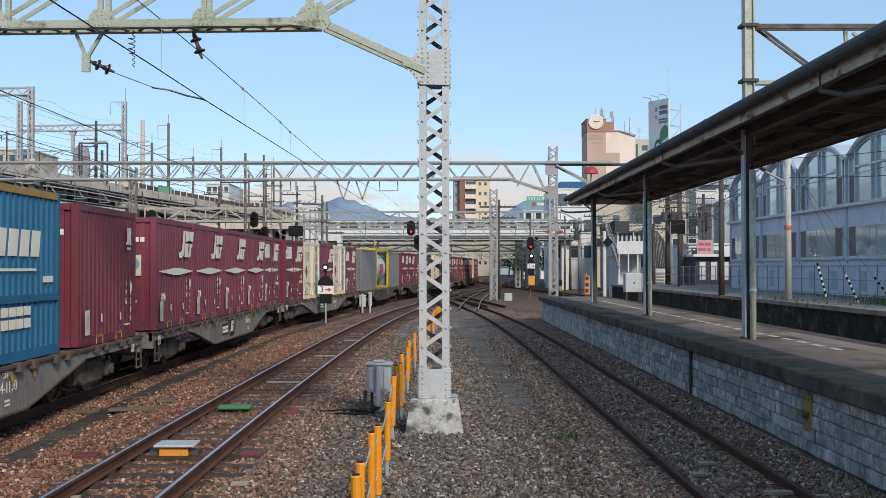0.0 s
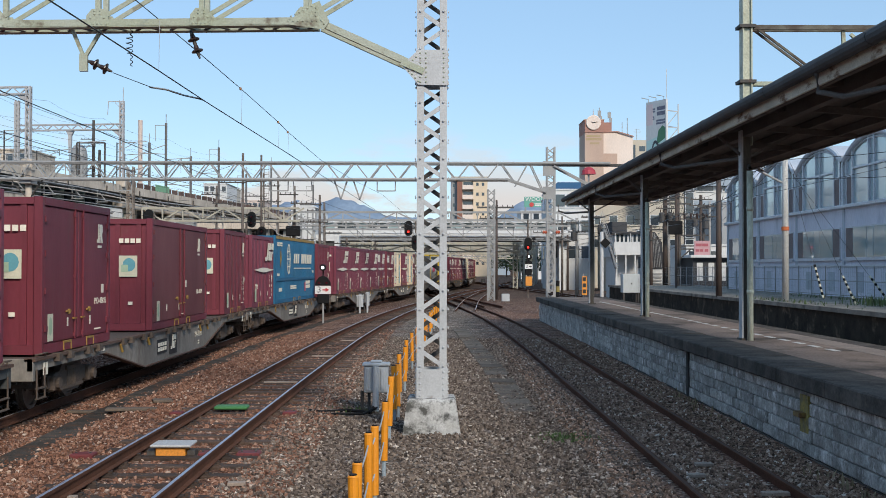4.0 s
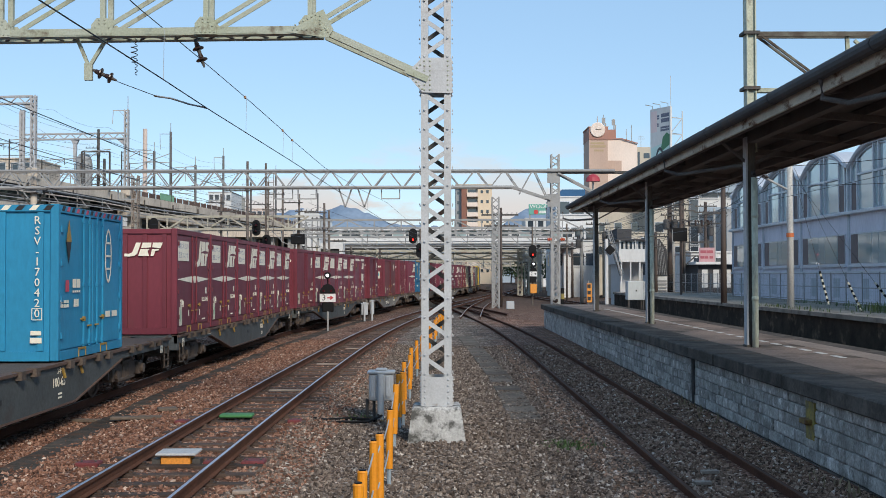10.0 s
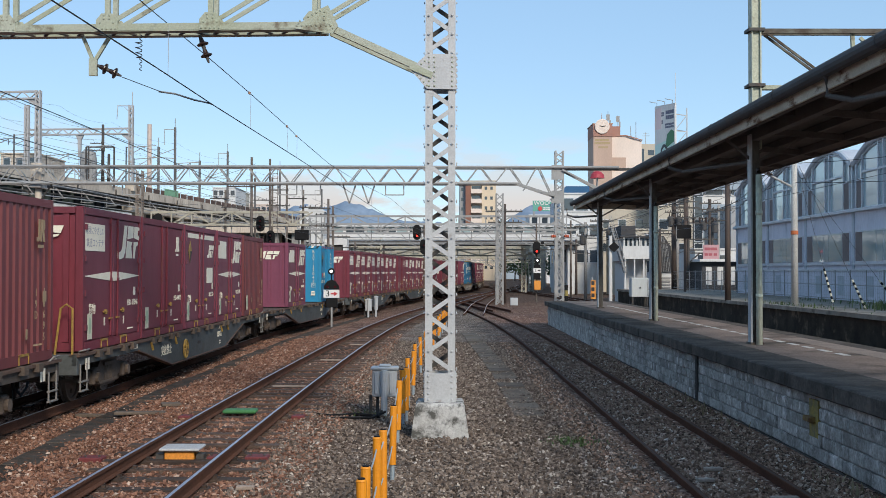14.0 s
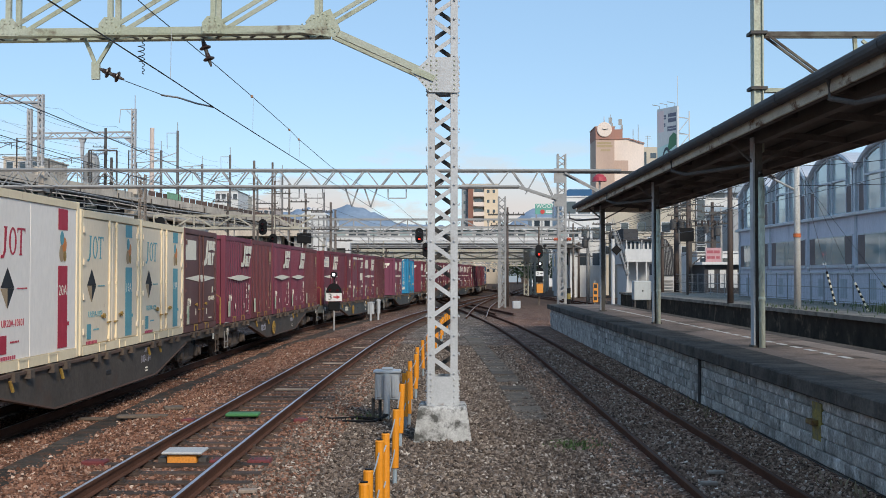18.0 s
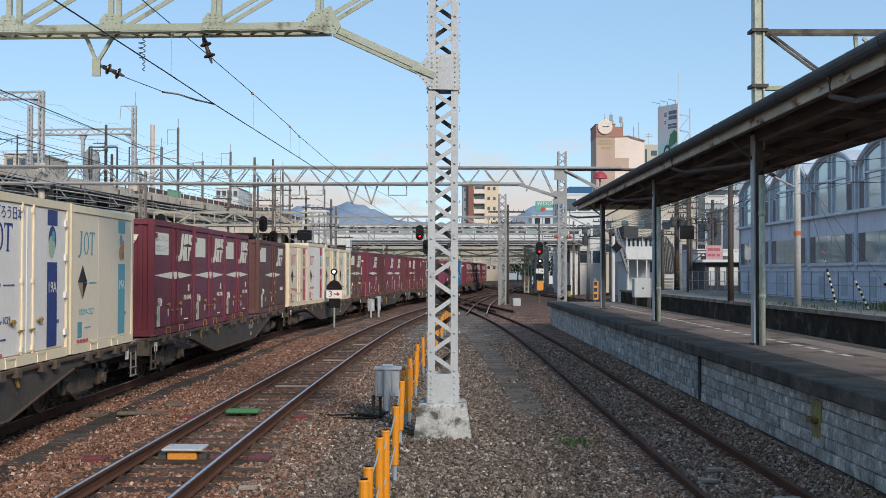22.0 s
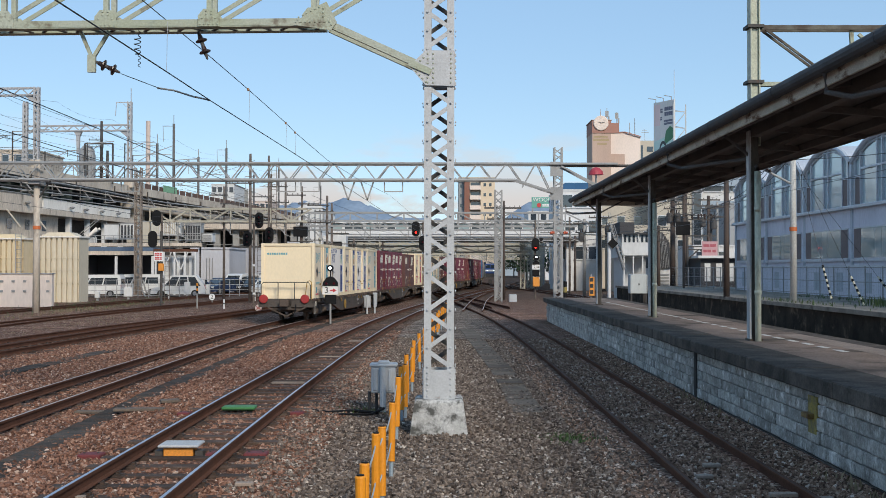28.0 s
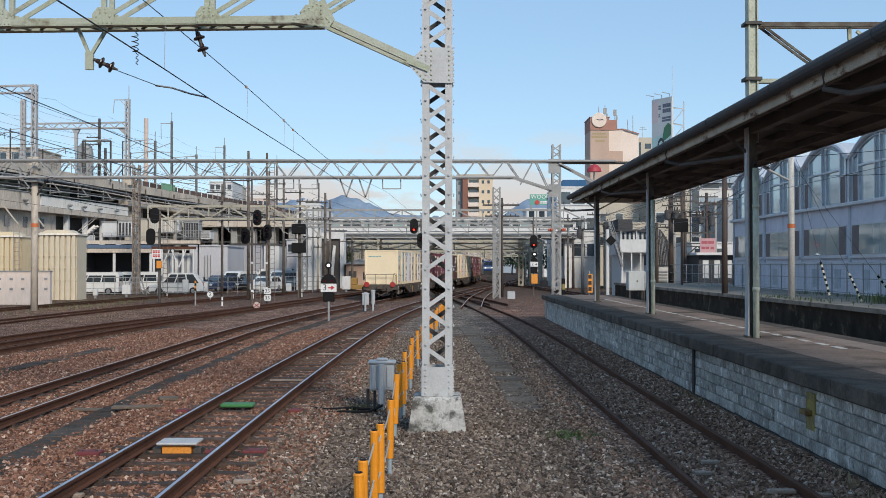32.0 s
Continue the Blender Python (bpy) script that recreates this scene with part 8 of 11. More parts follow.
# ---- houses and city buildings ----
def building(label, x0, x1, y0, y1, z1, wall_m, rows=0, cols=0, win=(1.2, 1.3), glass=None, roof_m=None, z0=-0.1, side=0, parapet=0.4, balcony=False, name="building", first=1.6, storey=3.0, sidecols=0):
    """A block with a parapet, and windows (pane, frame and sill) on its front, and on one side where side is -1 or 1."""
    t = thing(name, label, "building", "town buildings")
    part("wall", Shape().box(x0, x1, y0, y1, z0, z1), wall_m, t)
    part("roof", Shape().box(x0 - 0.12, x1 + 0.12, y0 - 0.12, y1 + 0.12, z1, z1 + parapet * 0.4), roof_m or wall_m, t)
    glass = glass or M_glass_dark
    sc = max(1.0, (y0 / 110) ** 0.8)
    if rows and cols:
        w, h = win
        fr = Shape().box(-w / 2, w / 2, -0.05, 0, 0, h).mesh("window", glass) if y0 > 300 else Shape().box(-w / 2 - 0.07, w / 2 + 0.07, -0.03, 0.02, -0.07, h + 0.07).mesh("window", M_frame_alu)
        pn = Shape().box(-w / 2, w / 2, -0.05, 0.0, 0, h).mesh("pane", glass)
        sl = Shape().box(-w / 2 - 0.12, w / 2 + 0.12, -0.16, 0.02, -0.14, -0.05).mesh("sill", wall_m)
        bl = Shape().box(-w / 2 - 0.5, w / 2 + 0.5, -1.0, 0, -0.9, -0.75).box(-w / 2 - 0.5, w / 2 + 0.5, -1.0, -0.92, -0.75, 0.25).mesh("balcony", wall_m) if balcony else None
        for r in range(rows):
            zz = z1 - first - 0.2 - storey * r - (h - 1.3)
            if zz < z0 + 0.4:
                break
            for c in range(cols):
                xx = x0 + (c + 0.5) * (x1 - x0) / cols
                o = part("window", fr, None, t)
                o.matrix_basis = pose(xx, y0, zz)
                if y0 < 300:
                    part("pane", pn, None, o)
                    part("sill", sl, None, o)
                if bl:
                    b = part("balcony", bl, None, t)
                    b.matrix_basis = pose(xx, y0, zz)
            for c in range(sidecols):
                yy = y0 + (c + 0.5) * (y1 - y0) / sidecols
                o = part("window", fr, None, t)
                o.matrix_basis = pose(x0 if side < 0 else x1, yy, zz, 0, 0, -90 if side < 0 else 90)
                part("pane", pn, None, o)
    return t


def wallm(name, col, stain=None):
    return mat(name, col, tuple(c * 0.85 for c in col), 0.85, scale=0.25, amount=0.6, fine=6, fine_amount=0.08, bump=0.05, streak=3, stain=stain or tuple(c * 0.7 for c in col), stain_scale=0.4, stain_cut=(0.6, 0.82))


W_lilac = wallm("lavender_white_render", (0.54, 0.545, 0.585))
W_cream = wallm("cream_render", (0.52, 0.47, 0.39))
W_white = wallm("white_render", (0.67, 0.67, 0.665))
W_grey = wallm("grey_render", (0.34, 0.35, 0.36))
W_tan = wallm("tan_render", (0.50, 0.34, 0.25))
W_pink = wallm("pale_pink_render", (0.66, 0.54, 0.48))
W_brick = wallm("red_brown_cladding", (0.27, 0.125, 0.09))
W_dark = wallm("dark_cladding", (0.06, 0.06, 0.065))
W_slate = wallm("slate_grey_render", (0.20, 0.205, 0.22))
W_warm = wallm("warm_white_render", (0.80, 0.68, 0.60))
W_blue = wallm("pale_blue_cladding", (0.33, 0.40, 0.47))
# low sun is put into this cream
W_sunlit = wallm("sunlit_cream_cladding", (0.74, 0.60, 0.44))
R_blue = wallm("blue_roof_sheet", (0.04, 0.13, 0.27))
# near houses behind the platforms
building("cream apartment block behind the station", 26, 30.9, 140, 155, 15.5, W_cream, 4, 2, (1.0, 1.2), side=-1, sidecols=4)
building("dark glazed stair strip of the apartment block", 30.95, 32.1, 139.8, 150, 15.2, W_slate, 5, 1, (0.95, 2.6), storey=2.9)
building("white office with dark glazing", 32.4, 42, 142, 156, 14.2, W_white, 4, 3, (2.0, 1.5))
building("grey flat-roofed house by the station", 30, 38, 118, 130, 9.2, W_grey, 3, 3, (1.5, 1.3))
building("white building by the tracks", 17.5, 24, 170, 186, 13.4, W_white, 4, 3, (0.9, 1.0), side=-1, sidecols=4)
building("cream house behind the signal box", 19.5, 26.0, 144, 152, 12.6, W_cream, 3, 3, (0.9, 1.0), side=-1, sidecols=2)
building("low white shop by the station", 24, 29.5, 108, 116, 4.6, W_white, 1, 3, (1.3, 1.2))
building("white flat-roofed house with balcony", 16.2, 20.5, 150, 160, 11.0, W_white, 4, 3, (1.8, 1.2), balcony=True)
for z in (7.0, 10.0, 13.0):
    bg_ = thing("balcony_rail", "pale blue glazed balcony rail on the white office", "balcony", "office balconies", shape=Shape().box(32.4, 42, 141.2, 141.3, z, z + 0.95).box(32.4, 42, 141.2, 142, z - 0.2, z), material=W_blue)
building("grey glass-fronted office behind the station", 36, 48, 165, 180, 17, W_blue, 5, 6, (1.6, 1.8), M_glass_teal)
building("cream house with a steep dark roof", 19.0, 23.5, 122, 132, 7.0, W_cream, 2, 2)
# old signal box with stairs
sb = thing("signal_box", "white two-storey signal box with balcony and stairs", "building", "town buildings")
part("lower_wall", Shape().box(15.0, 16.9, 94, 99, -0.1, 3.4), W_white, sb)
part("upper_wall", Shape().box(14.7, 17.0, 92.4, 99, 3.4, 5.3), W_white, sb)
part("balcony", Shape().box(14.5, 17.2, 91.4, 92.4, 3.55, 3.7).box(14.5, 17.2, 91.4, 91.46, 3.7, 4.6).box(14.5, 14.56, 91.46, 92.4, 3.7, 4.6), W_white, sb)
for k in range(6):
    wdw = part("window", Shape().box(14.85 + k * 0.35, 15.02 + k * 0.35, 92.33, 92.41, 4.3, 5.2), M_glass_dark, sb)
part("dark_gable", Shape().box(14.6, 15.8, 93, 97, 5.45, 6.3), W_dark, sb)
part("roof", Shape().prism([(14.4, 5.3), (14.4, 5.42), (17.3, 5.42), (17.3, 5.3)], Matrix(((1, 0, 0, 0), (0, 0, 1, 92), (0, 1, 0, 0), (0, 0, 0, 1))), 7.4), W_dark, sb)
for k in range(4):
    part("prop", Shape().bar((14.7 + k * 0.75, 91.5, -0.1), (14.7 + k * 0.75, 91.5, 3.6), 0.1), W_white, sb)
for k in range(3):
    part("roof_post", Shape().bar((14.6 + k * 1.25, 91.5, 4.6), (14.6 + k * 1.25, 91.5, 5.3), 0.06), W_white, sb)
for dy in (0, 0.9):
    part("stair_rail", Shape().bar((13.6, 91.8 + dy, 6.2), (14.7, 91.2 + dy, 2.4), 0.05, 0.1).bar((13.6, 91.8 + dy, 7.1), (14.7, 91.2 + dy, 3.3), 0.04), M_steel_grey, sb)
for k in range(12):
    part("tread", Shape().box(13.55 + 0.092 * k, 13.85 + 0.092 * k, 91.75 - 0.05 * k, 92.65 - 0.05 * k, 6.05 - 0.316 * k, 6.1 - 0.316 * k), M_steel_grey, sb)
st = thing("steep_roof", "steep dark slate roof of a small house", "building", "town buildings")
part("roof", Shape().prism([(18.3, 2.5), (18.3, 5.7), (19.1, 5.6), (19.7, 4.7), (19.8, 2.5)], Matrix(((1, 0, 0, 0), (0, 0, 1, 98), (0, 1, 0, 0), (0, 0, 0, 1))), 6), W_dark, st)
for k in range(9):
    part("batten", Shape().bar((18.45 + 0.15 * k, 97.97, 2.5), (18.36 + 0.13 * k, 97.97, 5.55 - max(0, k - 5) * 0.27), 0.035), M_steel_grey, st)
part("wall", Shape().box(18.4, 19.8, 98.2, 104, -0.1, 2.5), W_white, st)
for k in range(6):
    part("louvre", Shape().box(18.6, 19.7, 98.1, 98.2, 0.5 + k * 0.28, 0.64 + k * 0.28), M_steel_grey, st)
# corner shop with red sign
sh = thing("corner_shop", "small dark-fronted shop with a red and white sign", "shop", "town buildings")
part("wall", Shape().box(20.1, 24.0, 88, 94, -0.1, 3.3), W_dark, sh)
part("eave", Shape().box(19.8, 24.4, 87.4, 94, 3.3, 3.5), W_white, sh)
for a in (20.4, 21.3, 22.2):
    part("poster", Shape().box(a, a + 0.45, 87.93, 87.99, 1.5, 2.9), W_white, sh)
rsn = part("sign", Shape().box(20.1, 21.3, 87.5, 87.6, 3.5, 4.6), wallm("dull_rose_sign", (0.56, 0.33, 0.35)), sh, "dull red and white shop sign")
part("sign_writing", bars(Matrix(((1, 0, 0, 20.2), (0, 0, -1, 87.495), (0, 1, 0, 3.55), (0, 0, 0, 1))), [(0, 0.62, 1.0, 0.22, 2), (0, 0.2, 0.62, 0.2, 2), (0.7, 0.2, 0.3, 0.2, 1)]), flat("red_sign_writing", (0.42, 0.10, 0.13)), rsn)
bb = thing("black_board", "square black signal back board on a post", "sign", "trackside boards")
part("board", Shape().box(16.52, 17.52, 79.9, 80.0, 4.86, 5.82), M_black, bb)
part("post", Shape().tube((17.1, 80.1, 0.9), (17.1, 80.1, 8.4), 0.09, 8), M_pole_brown, bb)
dd = thing("diamond_board", "black diamond board on a white post", "sign", "trackside boards")
part("board", Shape().prism([(-0.36, 0), (0, -0.36), (0.36, 0), (0, 0.36)], Matrix.Translation((11.3, 75, 4.15)) @ Matrix.Rotation(radians(90), 4, "X"), 0.05), M_black, dd)
part("post", Shape().tube((11.1, 75.2, 0), (11.1, 75.2, 4.9), 0.12, 10), W_white, dd)
wc = thing("equipment_cabinet", "white equipment cabinet beyond the platform", "cabinet", "trackside cabinets")
part("body", Shape().box(12.47, 13.6, 75, 76, 0.83, 2.09, c=0.03), wallm("pale_grey_cabinet_paint", (0.52, 0.55, 0.55)), wc)
for lx in (12.5, 13.47):
    for ly in (75.05, 75.85):
        part("leg", Shape().box(lx, lx + 0.1, ly, ly + 0.1, -0.1, 0.83), M_steel_dark, wc)
part("handle", Shape().box(13.0, 13.08, 74.96, 75.0, 1.4, 1.5), M_steel_dark, wc)
part("door_line", Shape().box(13.52, 13.54, 74.98, 75.0, 0.9, 2.02), M_steel_grey, wc)
for px, py, z1, r, mm in ((12.3, 98, 6.8, 0.16, M_concrete), (13.4, 96, 7.2, 0.14, M_concrete), (18.95, 93, 8.6, 0.24, M_pole_brown), (19.8, 92, 9.4, 0.18, M_pole_brown), (22.6, 96, 8.2, 0.16, M_pole_brown), (19.3, 90, 8.0, 0.12, M_pole_brown), (21.9, 90, 7.8, 0.12, M_concrete), (21.9, 106, 10, 0.18, M_concrete), (17.6, 92, 6.0, 0.15, M_pole_brown), (24.5, 104, 9.2, 0.2, M_pole_brown)):
    pole("utility pole with cross arms by the station", px, py, 0, z1, r, mm, arms=((z1 - 0.4, -1.0, 1.0, 0.12), (z1 - 1.2, -0.8, 0.8, 0.1)))
# lattice frame of switchgear
sw = thing("switch_frame", "dark steel switchgear frame on posts", "frame")
for x in (19.5, 21.4):
    part("leg", Shape().bar((x, 90, 0.9), (x, 90, 6.6), 0.16), M_steel_dark, sw)
for z in (4.0, 4.25, 5.1, 6.4):
    part("beam", Shape().bar((19.2, 90, z), (21.8, 90, z), 0.1), M_steel_dark, sw)
part("brace", Shape().bar((19.5, 90, 3.2), (20.4, 90, 4.0), 0.1).bar((21.4, 90, 3.2), (20.5, 90, 4.0), 0.1), M_steel_dark, sw)
for k in range(5):
    part("insulator", Shape().tube((19.4 + 0.5 * k, 90, 6.4), (19.4 + 0.5 * k, 90, 6.85), 0.09, 8), M_insul, sw)
# platform-end furniture
yb = thing("platform_sign", "tall orange-yellow sign with dark writing", "sign")
part("board", Shape().box(7.80, 8.06, 59.95, 60.0, 1.05, 2.05), M_orange_box, yb)
part("writing", bars(Matrix(((1, 0, 0, 7.83), (0, 0, -1, 59.945), (0, 1, 0, 1.05), (0, 0, 0, 1))), [(0, 0.1, 0.2, 0.2, 1), (0, 0.42, 0.2, 0.2, 1), (0, 0.75, 0.2, 0.2, 1)]), M_black_plain, yb)
tagged(yb.children[-1], kind="stuff")
part("post", Shape().tube((7.9, 60.1, 0), (7.9, 60.1, 2.2), 0.04, 8), M_steel_grey, yb)
hz = thing("striped_bollard", "black and yellow striped bollard at the platform end", "bollard")
for i in range(6):
    part("stripe", Shape().tube((6.62, 61, 0.0 + 0.3 * i), (6.62, 61, 0.3 + 0.3 * i), 0.10, 10), M_black if i % 2 else M_yellow_worn, hz)
# transformers, boxes and short wires among the poles
M_transformer = mat("dull_transformer_paint", (0.085, 0.08, 0.078), (0.055, 0.052, 0.05), 0.6, scale=2)
for x, y, z in ((18.6, 92.6, 6.2), (19.3, 92.6, 6.2), (19.45, 91.6, 5.2), (21.5, 89.6, 5.6), (22.0, 95.5, 6.0), (14.3, 97.6, 5.4), (12.0, 97.6, 4.8)):
    tr = thing("pole_transformer", "grey cylindrical transformer hung on a pole", "transformer", "pole transformers")
    part("can", Shape().lathe([(0.2, 0), (0.26, 0.06), (0.26, 0.75), (0.16, 0.85)], Matrix.Translation((x, y, z)), 12), M_transformer, tr)
    part("bushing", Shape().tube((x - 0.1, y, z + 0.84), (x - 0.1, y, z + 1.1), 0.04, 6).tube((x + 0.1, y, z + 0.84), (x + 0.1, y, z + 1.1), 0.04, 6), M_insul, tr)
    part("hanger", Shape().bar((x, y + 0.1, z + 0.5), (x + 0.3, y + 0.4, z + 0.5), 0.08), M_steel_dark, tr)
rnd = random.Random(77)
ends_ = [(18.95, 93, 8.2), (19.8, 92, 8.8), (22.6, 96, 7.8), (21.9, 106, 9.5), (24.5, 104, 8.8), (17.6, 92, 5.6), (12.3, 98, 6.4), (13.4, 96, 6.9), (14.5, 46.7, 8.4), (14.2, 56.5, 7.2), (19.3, 90, 7.4), (21.9, 90, 7.4), (27, 112, 9), (12, 118, 7)]
for k in range(46):
    a, b = rnd.sample(ends_, 2)
    wire("service_wire", "dark service cable between station poles", sag((a[0] + rnd.uniform(-0.5, 0.5), a[1], a[2] - rnd.uniform(0, 2.6)), (b[0] + rnd.uniform(-0.5, 0.5), b[1], b[2] - rnd.uniform(0, 2.6)), 8, rnd.uniform(0.1, 0.6)), 0.014)

# clock tower hotel, billboard and far blocks
W_roofpink = wallm("dusty_rose_cladding", (0.40, 0.215, 0.17))
W_rosetan = wallm("rosy_tan_render", (0.53, 0.385, 0.31))
ct = thing("clock_tower_building", "rosy tan tower building with a white clock", "building", "town buildings")
part("tower", Shape().box(34.5, 38.8, 260, 270, 0, 33.7), W_rosetan, ct)
part("top", Shape().box(34.45, 38.85, 259.8, 270, 33.7, 36.6), W_roofpink, ct, "dusty rose top storey")
part("top", Shape().box(38.85, 41.0, 262, 270, 33.2, 36.3), W_roofpink, ct)
part("cornice", Shape().box(34.3, 39.0, 259.7, 270, 36.6, 36.75), W_rosetan, ct)
ck = part("clock", Shape().lathe([(1.72, 0), (1.72, 0.2), (1.6, 0.3)], Matrix.Translation((36.45, 259.75, 35.95)) @ Matrix.Rotation(radians(90), 4, "X"), 28), W_warm, ct, "round white clock face")
part("hand", Shape().bar((36.45, 259.4, 35.95), (37.3, 259.4, 36.1), 0.12).bar((36.45, 259.4, 35.95), (35.9, 259.4, 36.1), 0.12), M_black_plain, ck)
part("finial", Shape().tube((36.5, 260.5, 36.7), (36.5, 260.5, 39.2), 0.16, 8, 0.04).tube((36.5, 260.5, 36.7), (36.5, 260.5, 37.4), 0.5, 8, 0.25), W_rosetan, ct)
part("writing", bars(Matrix(((1, 0, 0, 34.75), (0, 0, -1, 259.98), (0, 1, 0, 31.9), (0, 0, 0, 1))), [(0.1, 0.75, 3.2, 0.42, 9), (0.0, 0.0, 3.6, 0.5, 9), (0.9, -0.9, 2.2, 0.42, 5)]), flat("gold_writing", (0.40, 0.31, 0.15)), ct)
tagged(ct.children[-1], kind="stuff")
part("wing", Shape().prism([(38.85, 0), (42.2, 0), (42.2, 34.0), (38.85, 33.8)], Matrix(((1, 0, 0, 0), (0, 0, 1, 261.5), (0, 1, 0, 0), (0, 0, 0, 1))), 13), W_warm, ct)
part("wing", Shape().prism([(42.2, 0), (45.9, 0), (45.9, 32.9), (42.2, 34.0)], Matrix(((1, 0, 0, 0), (0, 0, 1, 261.7), (0, 1, 0, 0), (0, 0, 0, 1))), 13), W_warm, ct)
part("coping", Shape().bar((38.8, 261.4, 33.95), (42.2, 261.4, 34.1), 0.3, 0.22).bar((42.2, 261.4, 34.1), (46.0, 261.4, 33.0), 0.3, 0.22), W_roofpink, ct)
part("lower_band", Shape().box(38.87, 42.2, 261.4, 261.5, 26.4, 29.0), W_rosetan, ct)
part("wing", Shape().box(45.9, 50.0, 263, 276, 0, 32.3), W_cream, ct)
part("window", Shape().box(47.6, 49.0, 262.95, 263.0, 29.7, 30.9).box(46.2, 46.7, 262.95, 263.0, 26, 31.2), M_glass_dark, ct)
for ax, z0, z1, r in ((38.3, 36.6, 39.9, 0.2), (40.6, 36.2, 38.9, 0.2), (43.6, 33.4, 36.5, 0.05), (44.8, 33.0, 37.5, 0.05)):
    part("aerial", Shape().tube((ax, 263, z0), (ax, 263, z1), 0.07, 6).bar((ax - 2 * r, 263, z0 + 1.9), (ax + 2 * r, 263, z0 + 1.9), 0.1, 1.4 * min(1, r * 5)).bar((ax + r, 262.9, z0 + 0.7), (ax + 3 * r, 262.9, z0 + 0.7), 0.1, 1.2 * min(1, r * 5)), M_steel_grey, ct)
part("dish_aerial", Shape().bar((47.0, 263, 32.3), (47.0, 263, 35.0), 0.08).bar((46.3, 263, 34.2), (48.0, 263, 34.2), 0.08).bar((46.5, 263, 34.7), (47.7, 263, 34.7), 0.08), M_steel_grey, ct)
bd = thing("billboard", "tall rooftop billboard on a steel scaffold", "billboard")
bu = Vector((36.5 - 34.1, 178.0 - 182.2, 0)).normalized()
bm_ = Matrix(((bu.x * 0.535, 0, bu.y, 34.1), (bu.y * 0.535, 0, -bu.x, 182.2), (0, 1, 0, 19.5), (0, 0, 0, 1)))   # x along the panel, y up, z towards the tracks
bn = bm_.to_3x3() @ Vector((0, 0, 1))
part("panel", Shape().prism([(0, 0), (9.04, 0), (9.04, 9.7), (0, 9.7)], bm_ @ Matrix.Translation((0, 0, -0.3)), 0.3), W_white, bd)
part("picture", Shape().prism([(0.2, 0.2), (8.8, 0.2), (8.8, 3.2), (6.6, 4.1), (0.2, 3.4)], bm_, 0.02), flat("pale_aqua_picture", (0.50, 0.68, 0.66)), bd)
part("picture", Shape().prism([(0.2, 5.9), (3.0, 5.9), (3.0, 9.3), (0.2, 9.3)], bm_, 0.02), flat("pale_rose_picture", (0.74, 0.60, 0.60)), bd)
part("picture_band", Shape().prism([(4.6, 2.6), (8.6, 3.6), (8.7, 5.2), (7.4, 5.6), (5.6, 4.9)], bm_, 0.04), flat("dark_green_picture", (0.07, 0.20, 0.11)), bd)
part("picture_arch", Shape().prism([(4.3 + 1.9 * math.cos(a), 1.2 + 2.2 * math.sin(a)) for a in np.linspace(0, math.pi, 14)] + [(4.3 + 1.4 * math.cos(a), 1.2 + 1.7 * math.sin(a)) for a in np.linspace(math.pi, 0, 14)], bm_, 0.05), flat("dark_arch_picture", (0.05, 0.06, 0.07)), bd)
tagged(part("writing", bars(bm_, [(0.5, 7.9, 3.6, 0.7, 6), (1.2, 6.7, 2.6, 0.6, 4), (4.9, 7.3, 3.6, 1.5, 4), (4.6, 5.9, 3.9, 0.8, 5)]), flat("dark_writing", (0.13, 0.14, 0.2)), bd), kind="stuff")
for k in range(3):
    p = bm_ @ Vector((1.0 + 3.5 * k, 9.7, 0))
    part("lamp_arm", Shape().line([p, p + Vector((0, 0, 0.5)), p + bn * 1.5 + Vector((0, 0, 0.6))], 0.06, 5), M_steel_grey, bd)
sc = Shape()
for k in range(5):
    z = 17 + 2.6 * k
    sc.bar((36.5, 178.2, z), (38.7, 179.5, z), 0.13)
    sc.bar((36.5, 178.2, z), (38.7, 179.5, z + 2.6 if k < 4 else z), 0.10)
    sc.bar((38.7, 179.5, z), (37.9, 186.5, z + 1.3), 0.10)
for x, yy in ((36.5, 178.1), (38.7, 179.5), (37.9, 186.5)):
    sc.bar((x, yy, 15), (x, yy, 28.6), 0.16)
sc.bar((36.6, 178.2, 28.6), (36.6, 178.2, 34.0), 0.07)
part("scaffold", sc, M_steel_white, bd)
building("grey building that carries the billboard", 33, 42, 178, 190, 17.5, W_grey, 3, 4)
# apartment block: sunlit front and shaded side in the wall colours, red-brown strip, balconies
ab = thing("apartment_block", "tall cream apartment block with balconies and red-brown strip", "building", "town buildings")
part("wall", Shape().box(10.8, 14.8, 320, 335, 0, 27.6), W_sunlit, ab, "cream front wall coloured as sunlit")
part("wall", Shape().box(7.7, 10.8, 321.4, 335, 0, 27.9), W_cream, ab)
part("strip", Shape().box(6.2, 7.7, 320.2, 335, 0, 28.1), W_brick, ab, "red-brown clad strip")
part("side_wall", Shape().box(4.6, 6.2, 322, 335, 0, 28.3), W_grey, ab, "side wall coloured grey for shade")
part("roof", Shape().box(4.5, 14.9, 320.1, 335.1, 27.95, 28.35), W_cream, ab)
bal = Shape().box(0, 3.1, -0.1, 0.0, 0, 1.15).box(0, 3.1, 0, 1.4, -0.12, 0.05).mesh("balcony", W_warm)
win = Shape().box(0, 2.4, 0, 0.08, 0, 1.7).mesh("window", M_glass_dark)
sml = Shape().box(0, 0.7, 0, 0.08, 0, 0.9).mesh("window", M_glass_dark)
